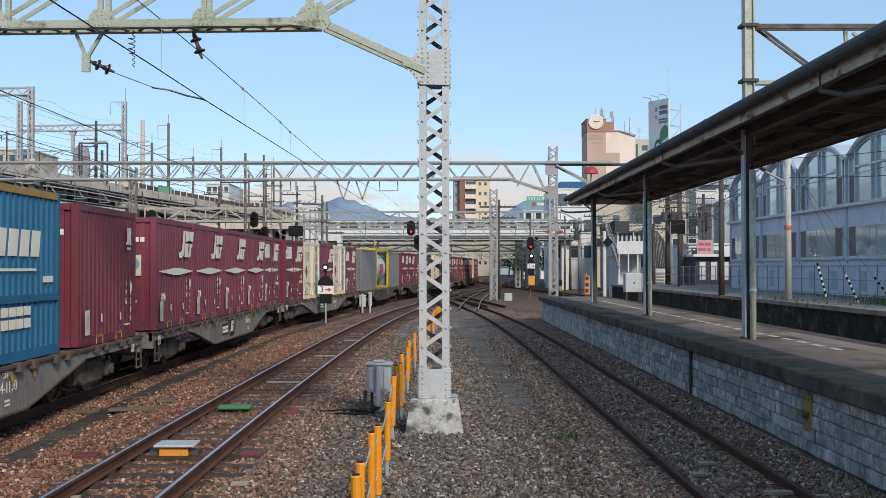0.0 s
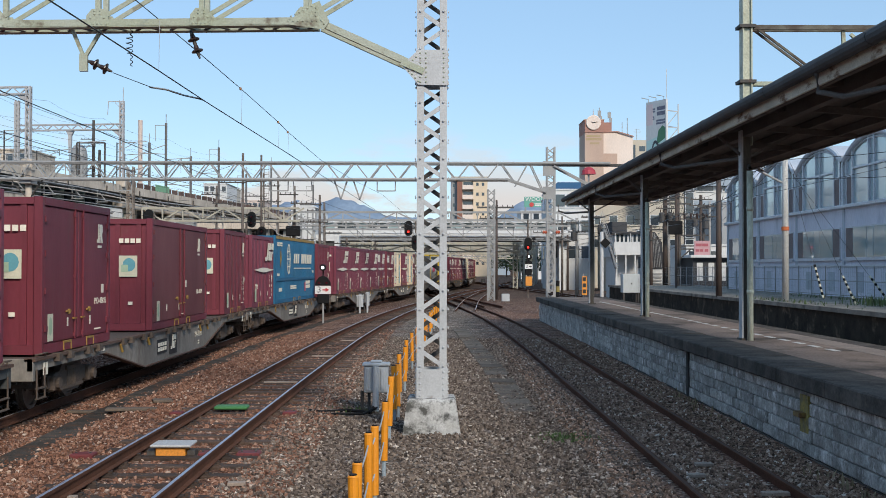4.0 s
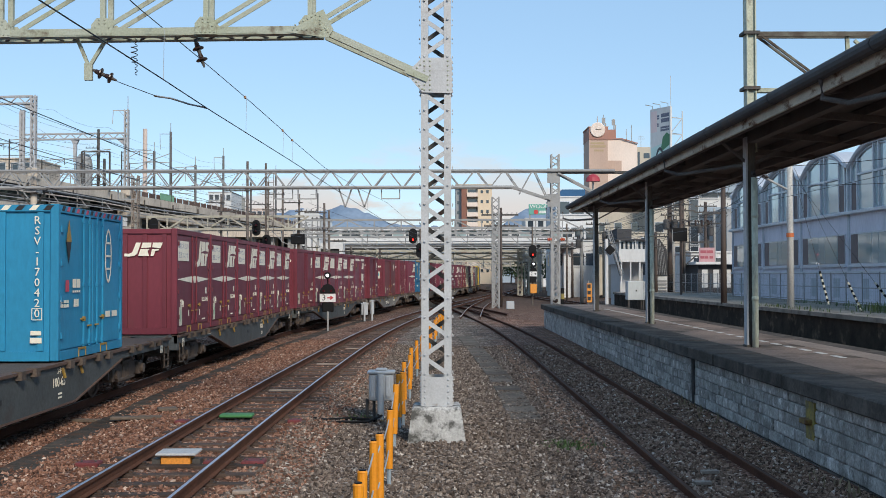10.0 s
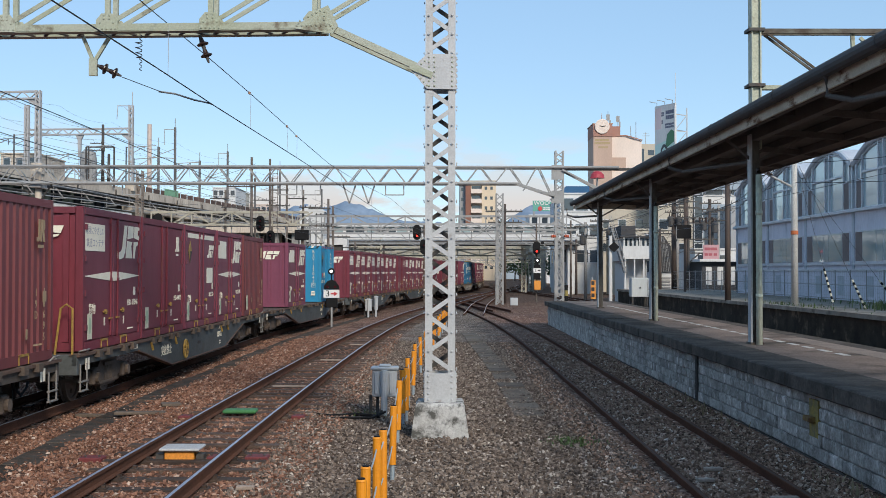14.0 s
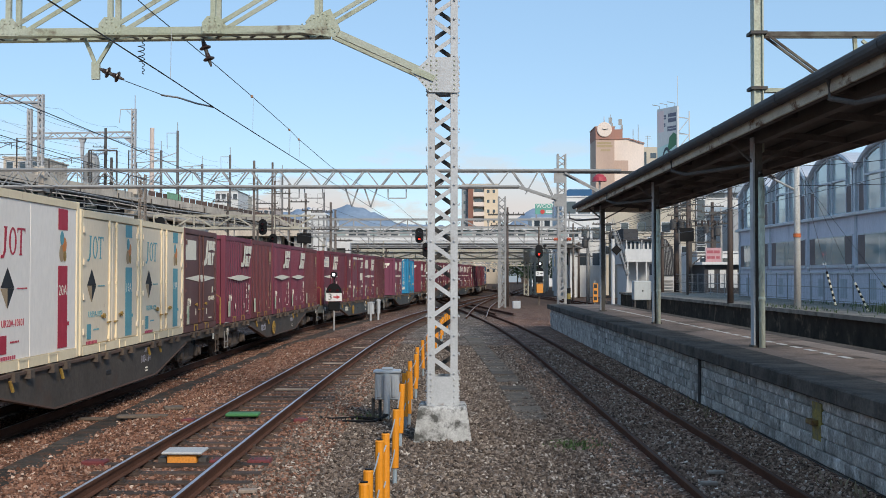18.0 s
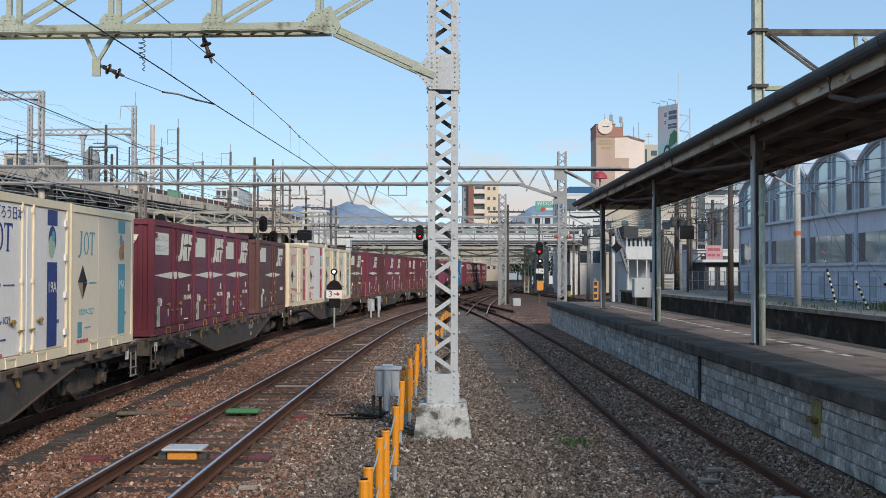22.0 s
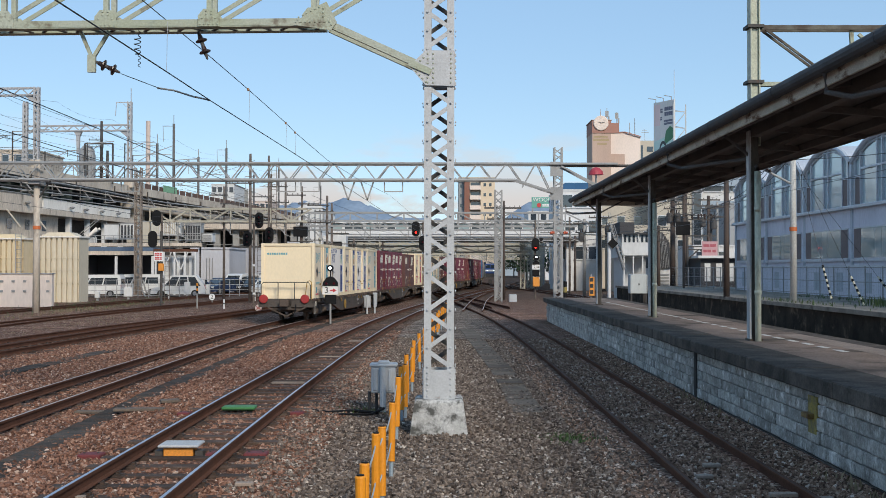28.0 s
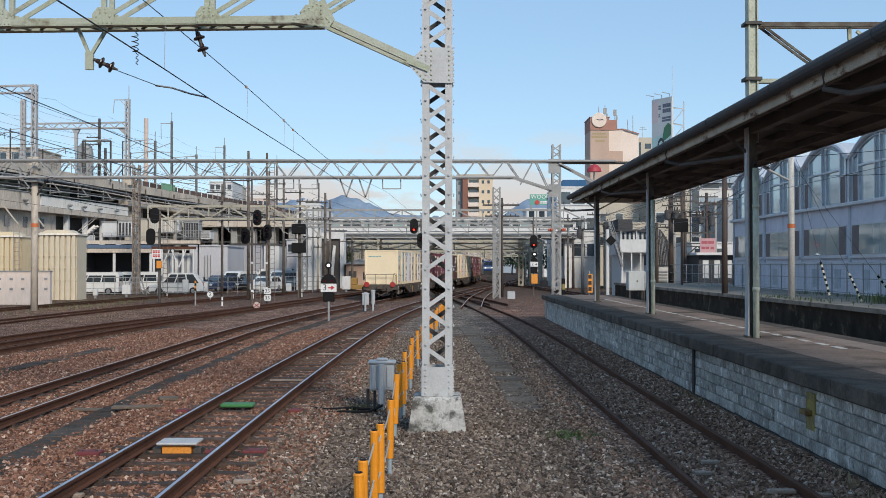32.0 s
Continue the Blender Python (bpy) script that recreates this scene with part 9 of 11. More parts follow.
for k in range(9):
    z = 2.4 + 2.8 * k
    part("balcony", bal, None, ab).matrix_basis = pose(7.7, 320, z)
    part("window", win, None, ab).matrix_basis = pose(8.0, 321.35, z + 0.4)
    part("window", sml, None, ab).matrix_basis = pose(11.6, 319.95, z + 0.9)
    part("window", sml, None, ab).matrix_basis = pose(13.2, 319.95, z + 0.9)
    part("window", sml, None, ab).matrix_basis = pose(5.0, 321.95, z + 0.7)
gs = thing("green_sign", "green rooftop sign with white letters", "sign")
# the board's sea green is paled to hold the haze before it
part("board", Shape().box(19.7, 24.4, 249.5, 250, 15.9, 18.2), flat("haze_paled_green_board", (0.13, 0.38, 0.31)), gs)
part("stand", Shape().box(19.8, 20.1, 249.6, 249.9, 15, 15.95).box(24.0, 24.3, 249.6, 249.9, 15, 15.95), M_steel_grey, gs)
part("letters", text_mesh("WOOD", 1.25, Matrix.Translation((22.05, 249.45, 17.62)) @ Matrix.Rotation(radians(90), 4, "X"), 0.05), M_white_plain, gs)
part("red_spot", Shape().lathe([(0.5, 0), (0.5, 0.05)], Matrix.Translation((21.3, 249.45, 16.45)) @ Matrix.Rotation(radians(90), 4, "X"), 14), flat("red_spot_paint", (0.55, 0.05, 0.05)), gs)
part("writing", bars(Matrix(((1, 0, 0, 22.0), (0, 0, -1, 249.46), (0, 1, 0, 16.15), (0, 0, 0, 1))), [(0, 0, 2.0, 0.6, 4)]), M_white_plain, gs)
building("pale office under the green sign", 19, 28, 250, 262, 15.0, W_white, 3, 4)
rf = thing("red_parasol_roof", "red rooftop awning on a cream house", "roof")
part("canopy", Shape().lathe([(1.15, 0), (1.0, 0.6), (0.6, 1.0), (0.05, 1.2)], Matrix.Translation((23.8, 175, 17.0)), 14), flat("red_awning", (0.40, 0.04, 0.06)), rf)
part("mast", Shape().tube((23.8, 175, 15), (23.8, 175, 17.1), 0.15, 6), M_steel_grey, rf)
br2 = building("house with a blue sheet roof", 21.0, 26.0, 205, 215, 15.4, W_white, 2, 3)
part("blue_roof", Shape().prism([(20.6, 15.5), (22.2, 18.0), (26.4, 18.0), (26.4, 15.5)], Matrix(((1, 0, 0, 0), (0, 0, 1, 204.5), (0, 1, 0, 0), (0, 0, 0, 1))), 10), R_blue, br2)
rnd = random.Random(12)
for k in range(26):
    x = -70 + k * 8.5 + rnd.uniform(-2, 2)
    d = rnd.uniform(330, 480)
    w = rnd.uniform(7, 15)
    h = rnd.uniform(8, 16)
    building("distant town building in pale render", x, x + w, d, d + 12, h, (W_cream, W_white, W_grey, W_pink, W_blue, W_tan)[k % 6], 3, 4, (1.5, 1.4))

# ---- left side: viaduct, station building, car park ----
def via_x(y):
    return -41.0 + (y - 106) * 0.117


VZ = 12.2
# dark concrete: the shade under the viaduct is put into its colour
M_conc_shade = mat("shade_darkened_concrete", (0.10, 0.09, 0.08), (0.06, 0.055, 0.05), 0.95, scale=0.5, amount=0.8, fine=6, bump=0.2)
M_beige_slab = mat("stained_beige_concrete", (0.60, 0.52, 0.43), (0.48, 0.41, 0.34), 0.9, scale=0.5, amount=0.7, fine=8, bump=0.2, streak=4, stain=(0.16, 0.13, 0.11), stain_scale=0.9, stain_cut=(0.55, 0.72))
M_band_white = mat("white_parapet_paint", (0.82, 0.78, 0.72), (0.70, 0.66, 0.60), 0.8, scale=0.6, fine=8, fine_amount=0.12, bump=0.05, streak=5, stain=(0.34, 0.29, 0.24), stain_scale=1.3, stain_cut=(0.56, 0.74))
via = thing("railway_viaduct", "long weathered concrete railway viaduct on piers", "viaduct", kind="structure")


def along(y0, y1, prof, step=10.0):
    """A profile of (out from the viaduct edge, up) carried along the viaduct."""
    ys = list(np.arange(y0, y1, step)) + [y1]
    return Shape().sweep([(via_x(y), y, 0) for y in ys], prof)


part("deck", along(40, 330, [(0, VZ - 0.7), (0, VZ - 0.1), (-13, VZ - 0.1), (-13, VZ - 1.4), (-2.5, VZ - 1.4)]), M_conc_shade, via, "concrete deck slab darkened for shade")
y = 40.0
while y < 320:
    part("edge_beam", along(y, y + 9.93, [(0.0, VZ - 0.85), (0.35, VZ - 0.85), (0.35, VZ + 0.1), (0.0, VZ + 0.1)]), M_conc_pale, via)
    part("drain_pipe", Shape().tube((via_x(y) + 0.45, y, VZ - 0.3), (via_x(y) + 0.45, y, VZ - 1.5), 0.08, 6), M_steel_dark, via)
    y += 10.0
M_fence_brown = mat("red_brown_fence", (0.13, 0.075, 0.055), (0.08, 0.05, 0.04), 0.8, scale=0.6, vary=0.3)
M_net_green = mat("green_netting", (0.22, 0.42, 0.27), (0.17, 0.34, 0.21), 0.8, scale=2)
y = 60.0
while y < 230:
    if y < 134:
        part("handrail", along(y, y + 2.5, [(0.08, VZ + 0.95), (0.14, VZ + 0.95), (0.14, VZ + 1.0), (0.08, VZ + 1.0)]), M_steel_grey, via)
        part("handrail_post", Shape().box(via_x(y) + 0.08, via_x(y) + 0.16, y, y + 0.08, VZ + 0.1, VZ + 1.0), M_steel_grey, via)
    else:
        part("parapet_panel", along(y, y + 2.0, [(0.05, VZ + 0.1), (0.13, VZ + 0.1), (0.13, VZ + 0.72), (0.05, VZ + 0.72)]), M_fence_brown, via)
        part("parapet_post", Shape().box(via_x(y) + 0.1, via_x(y) + 0.3, y + 2.1, y + 2.35, VZ + 0.1, VZ + 0.85), M_conc_pale, via)
    y += 2.5
part("netting", along(146, 151, [(0.2, VZ + 0.15), (0.24, VZ + 0.15), (0.24, VZ + 1.0), (0.2, VZ + 1.0)]), M_net_green, via, "green netting")
y = 66.0
while y < 300:
    x = via_x(y)
    part("pier", Shape().box(x - 4.2, x - 2.4, y - 0.9, y + 0.9, 0, VZ - 1.3), M_conc_pale, via)
    part("cross_head", Shape().prism([(x - 12.5, VZ - 0.85), (x + 0.1, VZ - 0.85), (x - 1.0, VZ - 2.0), (x - 11.5, VZ - 2.3)], Matrix(((1, 0, 0, 0), (0, 0, 1, y - 0.6), (0, 1, 0, 0), (0, 0, 0, 1))), 1.2), M_conc_shade, via)
    y += 16.0
# service pipes and cable runs hung under the deck
for du, dz, r, mm in ((0.5, -1.15, 0.09, M_steel_grey), (0.7, -1.55, 0.07, M_conc_pale), (0.2, -1.9, 0.10, M_steel_dark), (1.0, -2.2, 0.06, M_steel_grey)):
    part("service_pipe", Shape().line([(via_x(y) + du, y, VZ + dz + 0.12 * math.sin(y * 0.13 + dz)) for y in range(62, 240, 6)], r, 6), mm, via)
y = 63.0
while y < 215:
    x = via_x(y) + 0.1
    part("bracket", Shape().bar((x, y, VZ - 0.85), (x + 1.2, y, VZ - 2.35), 0.09).bar((x, y, VZ - 2.3), (x + 1.3, y, VZ - 2.3), 0.09).bar((x + 0.1, y, VZ - 0.8), (x + 0.1, y, VZ - 2.4), 0.09), M_steel_grey, via)
    y += 6.5

# balcony storey under the deck
stn = thing("station_building", "station building with white and beige balcony bands", "building", kind="structure")
BX0, BX1 = 1.0, 0.75
part("white_band", along(111.5, 133.3, [(BX1, 8.35), (BX0, 8.35), (BX0, 9.37), (BX1, 9.37)], 4), M_band_white, stn, "broad white parapet band")
part("beige_band", along(60, 111, [(BX1, 8.2), (BX0 + 0.1, 8.2), (BX0 + 0.1, 9.5), (BX1, 9.5)], 4), M_beige_slab, stn, "stained beige parapet band")
y = 60.0
while y < 134:
    part("slab_edge", along(y, min(y + 5.95, 134.5), [(-2, 7.77), (BX0 + 0.12, 7.77), (BX0 + 0.12, 8.33), (-2, 8.33)], 3), M_beige_slab, stn)
    y += 6.0
part("band_cap", along(60, 133.3, [(BX1 - 0.05, 9.52), (BX0 + 0.2, 9.52), (BX0 + 0.2, 9.58), (BX1 - 0.05, 9.58)], 5), M_steel_grey, stn)
for y in (101.0, 107.5, 117.0, 120.5, 124.5, 129.0):
    x = via_x(y) + BX0 + 0.12
    part("round_lamp", Shape().lathe([(0.05, 0), (0.24, 0.12), (0.28, 0.22), (0.05, 0.3)], Matrix.Translation((x + 0.25, y, 8.55)), 10).bar((x - 0.1, y, 8.7), (x + 0.25, y, 8.75), 0.06), M_steel_grey, stn)
for y in (104.0, 109.0):
    x = via_x(y) + BX0
    part("flood_lamp", Shape().bar((x + 0.1, y, 7.9), (x + 1.7, y - 0.8, 6.2), 0.1), W_cream, stn)
part("inner_wall", along(60, 134, [(-2.2, 0), (-2.0, 0), (-2.0, VZ - 0.9), (-2.2, VZ - 0.9)], 5), M_conc_shade, stn)
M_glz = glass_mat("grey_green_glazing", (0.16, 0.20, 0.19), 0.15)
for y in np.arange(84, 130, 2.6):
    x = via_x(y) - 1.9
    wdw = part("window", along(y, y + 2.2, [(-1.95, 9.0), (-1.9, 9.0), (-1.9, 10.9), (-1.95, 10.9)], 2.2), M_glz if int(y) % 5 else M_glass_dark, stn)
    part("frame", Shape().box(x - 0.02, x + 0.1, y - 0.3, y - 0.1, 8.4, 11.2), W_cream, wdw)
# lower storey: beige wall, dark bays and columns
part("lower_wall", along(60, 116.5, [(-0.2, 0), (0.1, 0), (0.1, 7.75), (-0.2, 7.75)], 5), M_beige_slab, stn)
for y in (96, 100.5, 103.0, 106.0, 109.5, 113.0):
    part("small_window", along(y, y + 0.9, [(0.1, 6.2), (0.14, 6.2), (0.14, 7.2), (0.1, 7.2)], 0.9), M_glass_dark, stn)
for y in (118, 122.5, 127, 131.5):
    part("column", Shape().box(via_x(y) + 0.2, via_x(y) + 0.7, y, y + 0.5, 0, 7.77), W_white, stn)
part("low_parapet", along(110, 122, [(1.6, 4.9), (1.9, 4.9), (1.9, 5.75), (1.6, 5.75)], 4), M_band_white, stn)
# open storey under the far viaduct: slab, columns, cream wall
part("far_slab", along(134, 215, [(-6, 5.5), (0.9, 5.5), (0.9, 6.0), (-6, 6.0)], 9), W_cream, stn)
part("far_wall", along(134, 215, [(-0.2, 0), (0.3, 0), (0.3, 5.5), (-0.2, 5.5)], 9), M_conc_shade, stn)
part("far_back_wall", along(134, 230, [(-5.2, 0), (-5.0, 0), (-5.0, VZ - 0.9), (-5.2, VZ - 0.9)], 9), M_conc_shade, stn)
for y in np.arange(137, 214, 7.5):
    part("column", Shape().box(via_x(y) - 0.3, via_x(y) + 0.5, y - 0.5, y + 0.5, 5.9, 10.2), W_cream, stn)
for y in np.arange(140, 214, 7.5):
    part("railing", along(y - 3.0, y + 3.4, [(0.6, 6.85), (0.66, 6.85), (0.66, 6.92), (0.6, 6.92)], 6.4), M_steel_grey, stn)
part("beam", along(134, 215, [(-0.5, 9.6), (0.7, 9.6), (0.7, 10.3), (-0.5, 10.3)], 9), M_conc_pale, stn)


M_mast_grey = mat("weathered_mast_steel", (0.15, 0.145, 0.145), (0.10, 0.095, 0.095), 0.65, scale=1.5)


def viaduct_mast(label, y, z1, arm=True, r=0.17):
    x = via_x(y) - 0.6
    t = thing("line_mast", label, "mast", "viaduct masts")
    part("shaft", Shape().tube((x, y, VZ - 0.2), (x, y, z1), r, 8), M_mast_grey, t)
    part("tip", Shape().tube((x, y, z1), (x, y, z1 + 1.2), 0.05, 6), M_steel_grey, t)
    if arm:
        part("arm", Shape().bar((x, y, z1 - 0.3), (x - 1.5, y, z1 - 0.3), 0.08).bar((x - 1.45, y, z1 - 0.3), (x - 1.4, y, z1 - 2.4), 0.06), M_steel_grey, t)
        part("cantilever", Shape().bar((x, y, z1 - 4.2), (x - 3.5, y, z1 - 4.0), 0.1).bar((x, y, z1 - 2.9), (x - 3.0, y, z1 - 4.0), 0.08), M_steel_grey, t)
    return t


for y, z1 in ((152, 21.9), (175, 21.1), (206, 21.4), (146, 18.6), (162, 18.4), (190, 18.2), (240, 20)):
    viaduct_mast("dark steel mast with cantilever on the viaduct", y, z1)
M_portal = mat("pale_grey_portal_steel", (0.44, 0.44, 0.45), (0.34, 0.34, 0.35), 0.6, scale=1.0, bump=0.05, stain=(0.2, 0.16, 0.13), stain_scale=2, stain_cut=(0.62, 0.8))


def lattice_portal(label, y, x_out, x_in, zb, zt, ztop, slope=0.117):
    """Two lattice towers and a beam square to the viaduct, with plates and haunches."""
    t = thing("lattice_portal", label, "portal", "lattice portals")
    yy = lambda x: y - (x - x_in) * slope
    for x in (x_out, x_in):
        s = Shape()
        legs(s, x, yy(x), VZ - 0.2, ztop, 0.55, 0.55, 0.16)
        lace_bars(s, x, yy(x), VZ, ztop, 0.55, 0.55, 0.16, 0.12, 0.62)
        part("tower", s, M_portal, t)
        part("foot", Shape().box(x - 0.55, x + 0.55, yy(x) - 0.55, yy(x) + 0.55, VZ - 0.15, VZ + 1.0, c=0.06), M_conc_pale, t)
    n = max(4, int(abs(x_in - x_out) / 0.75))
    web = Shape()
    for dy in (-0.25, 0.25):
        for z in (zb, zt):
            part("chord", Shape().bar((x_out, yy(x_out) + dy, z), (x_in, yy(x_in) + dy, z), 0.12, 0.15), M_portal, t)
    for i in range(n):
        a, b = x_out + (x_in - x_out) * i / n, x_out + (x_in - x_out) * (i + 1) / n
        web.bar((a, yy(a) - 0.25, zb if i % 2 else zt), (b, yy(b) - 0.25, zt if i % 2 else zb), 0.1)
    tagged(part("web", web, M_portal, t), kind="stuff")
    part("haunch", Shape().prism([(0, zb - 1.1), (0, zb), (-1.3, zb)], Matrix(((1, 0, 0, x_in), (0, 0, 1, yy(x_in) - 0.05), (0, 1, 0, 0), (0, 0, 0, 1))), 0.1), M_portal, t)
    return t


lattice_portal("tall grey lattice portal over the viaduct", 112.0, -53.0, -40.3, 19.65, 20.35, 20.45)
p2 = lattice_portal("long lattice beam between two towers on the viaduct", 135.0, -50.5, -37.45, 18.95, 19.6, 22.4)
part("arm", Shape().bar((-37.4, 135, 22.3), (-39.1, 135, 22.3), 0.1).bar((-39.05, 135, 22.3), (-39.15, 135, 20.7), 0.07).bar((-37.4, 135, 21.3), (-38.3, 135, 22.2), 0.06), M_portal, p2)
part("tip", Shape().tube((-37.3, 135, 22.3), (-37.3, 135, 24.0), 0.05, 6), M_portal, p2)
part("hanger", Shape().add([(-43.85 + sx * w, 135.8 + sy * 0.2, z) for z, w in ((19.0, 0.55), (18.3, 0.2), (16.2, 0.14)) for sx, sy in ((-1, -1), (1, -1), (1, 1), (-1, 1))], [(i, (i + 1) % 4, 4 + (i + 1) % 4, 4 + i) for i in range(4)] + [(4 + i, 4 + (i + 1) % 4, 8 + (i + 1) % 4, 8 + i) for i in range(4)] + [(11, 10, 9, 8)]), M_portal, p2)
lattice_tower("slim grey lattice mast on the viaduct", -41.4, 112.0, VZ - 0.2, 19.0, 0.42, 0.12, 0.09, 0.5, M_portal)
# cantilevers and registration gear seen against the sky
for x, y, z, w in ((-46, 118, 16.2, 4.5), (-44.5, 122, 17.2, 4.0), (-42.3, 126, 15.4, 4.2), (-38.8, 128, 16.6, 3.0), (-36.5, 136, 17.4, 3.6), (-36.2, 138, 16.2, 3.4), (-48.0, 113, 17.6, 4.0), (-34.0, 150, 16.8, 3.2)):
    c = thing("cantilever", "thin grey steel cantilever holding wires over the viaduct", "cantilever", "viaduct cantilevers")
    part("arm", Shape().bar((x - w / 2, y, z), (x + w / 2, y, z + 0.25), 0.08), M_steel_grey, c)
    part("stay", Shape().bar((x - w / 2, y, z - 1.1), (x + w * 0.1, y, z + 0.1), 0.07), M_steel_grey, c)
    part("drop", Shape().bar((x + w * 0.1, y, z + 0.15), (x + w * 0.1, y, z - 0.5), 0.05), M_steel_dark, c)
    part("post", Shape().bar((x - w / 2, y, z + 0.1), (x - w / 2, y, VZ - 0.2), 0.12), M_steel_dark, c)
for px, z1 in ((-39.3, 19.4), (-38.6, 16.0)):
    pole("dark steel pole on the viaduct", px, 130, VZ - 0.2, z1, 0.2, M_steel_dark, arms=((z1 - 2.2, -1.4, 0.2, 0.09), (z1 - 3.0, -1.8, 0.3, 0.09)))
eq = thing("equipment_hut", "grey rounded equipment housing on the viaduct", "housing")
part("body", Shape().lathe([(0.95, 0), (0.95, 3.4), (0.8, 4.1), (0.45, 4.5), (0.1, 4.6)], Matrix.Translation((-40.95, 130, VZ - 0.15)), 14), W_grey, eq)
for a in range(6):
    part("rib", Shape().box(-40.95 - 0.8 + a * 0.32, -40.9 - 0.8 + a * 0.32, 128.95, 129.05, VZ - 0.1, VZ + 3.2), M_steel_grey, eq)
fr = thing("gate_portal", "dark steel goal-shaped portal on the viaduct", "portal")
for q0, q1 in (((-40.9, 129, VZ - 0.15), (-40.9, 129, 16.7)), ((-37.7, 129, VZ - 0.15), (-37.7, 129, 16.7)), ((-40.9, 129, 16.7), (-37.7, 129, 16.7))):
    part("bar", Shape().bar(q0, q1, 0.17), M_steel_dark, fr)
thing("chimney", "slim pale round chimney behind the viaduct", "chimney", shape=Shape().tube((-47.5, 182, 0), (-47.5, 182, 26.2), 0.42, 12, 0.36), material=W_pink)
# buildings of the town above the viaduct
building("white flat-roofed town building behind the viaduct", -47.5, -42.8, 232, 244, 19.6, W_white, 3, 4, (0.8, 1.0))
building("cream town building behind the viaduct", -50.5, -46.5, 260, 270, 20.8, W_cream, 3, 3, (0.9, 1.1))
building("pale concrete town building behind the viaduct", -43.0, -38.0, 250, 262, 17.2, W_pink, 2, 4, (0.9, 1.1))
building("brown roofed house behind the viaduct", -55.0, -50.4, 140, 150, 17.0, M_beige_slab, 1, 3, (0.8, 1.0))

# white and grey low buildings behind the car park
building("white low building beside the car park", -27.1, -23.0, 122, 132, 4.55, W_lilac, 0, 0)
sv = thing("service_pipes", "thin grey pipes up a white wall", "pipes")
for x in (-25.4, -25.1, -24.8):
    part("pipe", Shape().tube((x, 121.85, -0.1), (x, 121.85, 3.6), 0.04, 6), M_steel_grey, sv)
# one building: its shaded face and lit end differ by painted colour
building("low building coloured lavender-grey for shade, with a dark roof edge", -25.1, -21.1, 135, 145, 4.95, wallm("shaded_lavender_render", (0.42, 0.425, 0.46)), 0, 0, roof_m=M_steel_dark)
building("end of the low building coloured white as lit", -21.05, -19.2, 134.5, 144, 4.9, W_white, 0, 0, roof_m=M_steel_dark)
building("small grey house behind the low buildings", -19.1, -16.9, 140, 148, 5.6, W_lilac, 2, 2, (0.7, 0.9))
uc = thing("viaduct_undercroft", "shadowed concrete frame under the viaduct", "building", kind="structure")
# near-black back wall carries the undercroft's shade in its colour
part("back_wall", Shape().box(-36, -17.5, 157, 157.3, -0.1, 9.0), W_dark, uc)
part("floor_slab", Shape().box(-36, -17.5, 149.6, 157, 4.5, 4.8), M_concrete, uc)
part("upper_slab", Shape().box(-36, -17.2, 149.0, 157, 7.6, 8.35), M_beige_slab, uc, "stained beige beam")
for x in np.arange(-35.5, -17.6, 2.55):
    part("column", Shape().box(x, x + 0.8, 150, 151, -0.1, 7.6, c=0.03), M_concrete, uc)
for x in np.arange(-34.0, -18, 5.1):
    part("inner_wall", Shape().box(x, x + 1.6, 155, 155.3, 4.8, 7.6), M_beige_slab, uc)
part("handrail", Shape().bar((-36, 149.7, 5.6), (-17.5, 149.7, 5.6), 0.06).bar((-36, 149.7, 5.2), (-17.5, 149.7, 5.2), 0.05), M_steel_grey, uc)
# blue-roofed shed
shd = thing("shed", "open shed with a blue sheet roof and dark inside", "shed")
part("roof", Shape().prism([(-34.6, 4.5), (-27.6, 4.45), (-27.6, 4.12), (-34.6, 4.12)], Matrix(((1, 0, 0, 0), (0, 0, 1, 107.8), (0, 1, 0, 0), (0, 0, 0, 1))), 9), wallm("slate_blue_roof_sheet", (0.10, 0.15, 0.23)), shd)
part("fascia", Shape().box(-34.6, -27.6, 107.85, 108.0, 3.72, 4.11), M_beige_slab, shd, "stained beige fascia")
part("back_wall", Shape().box(-34.6, -27.6, 112.7, 112.9, -0.1, 4.0), W_dark, shd)
part("side_wall", Shape().box(-34.6, -34.4, 108.1, 112.7, -0.1, 4.0), W_dark, shd)
for x in (-31.2, -27.7):
    part("post", Shape().box(x - 0.12, x + 0.12, 108.0, 108.2, -0.1, 3.65), W_white, shd)
for k, x in enumerate((-33.4, -32.4, -30.2, -29.3)):
    part("stored_crate", Shape().box(x, x + 0.8, 111, 111.8, -0.1, 1.4 + 0.5 * (k % 2)), M_steel_grey if k % 2 else W_tan, shd)
# walkway with plant on the shed roof
wk = thing("walkway", "steel walkway with handrails above the shed", "walkway")
part("floor", Shape().box(-35.2, -23.6, 111.0, 113.0, 4.8, 4.95), M_steel_dark, wk)
part("beam", Shape().box(-35.2, -23.6, 110.9, 111.0, 4.6, 4.95), M_beige_slab, wk)
for x in np.arange(-35, -23.6, 0.9):
    part("handrail_post", Shape().bar((x, 111.0, 4.9), (x, 111.0, 5.7), 0.05), M_steel_grey, wk)
for z in (5.3, 5.68):
    part("handrail", Shape().bar((-35.2, 111.0, z), (-23.6, 111.0, z), 0.05), M_steel_grey, wk)
for x in np.arange(-35, -23.6, 3.6):
    part("leg", Shape().bar((x, 112.9, -0.1), (x, 112.9, 4.8), 0.14), M_steel_dark, wk)
st_ = thing("stair", "short white steel stair beside the walkway", "stair")
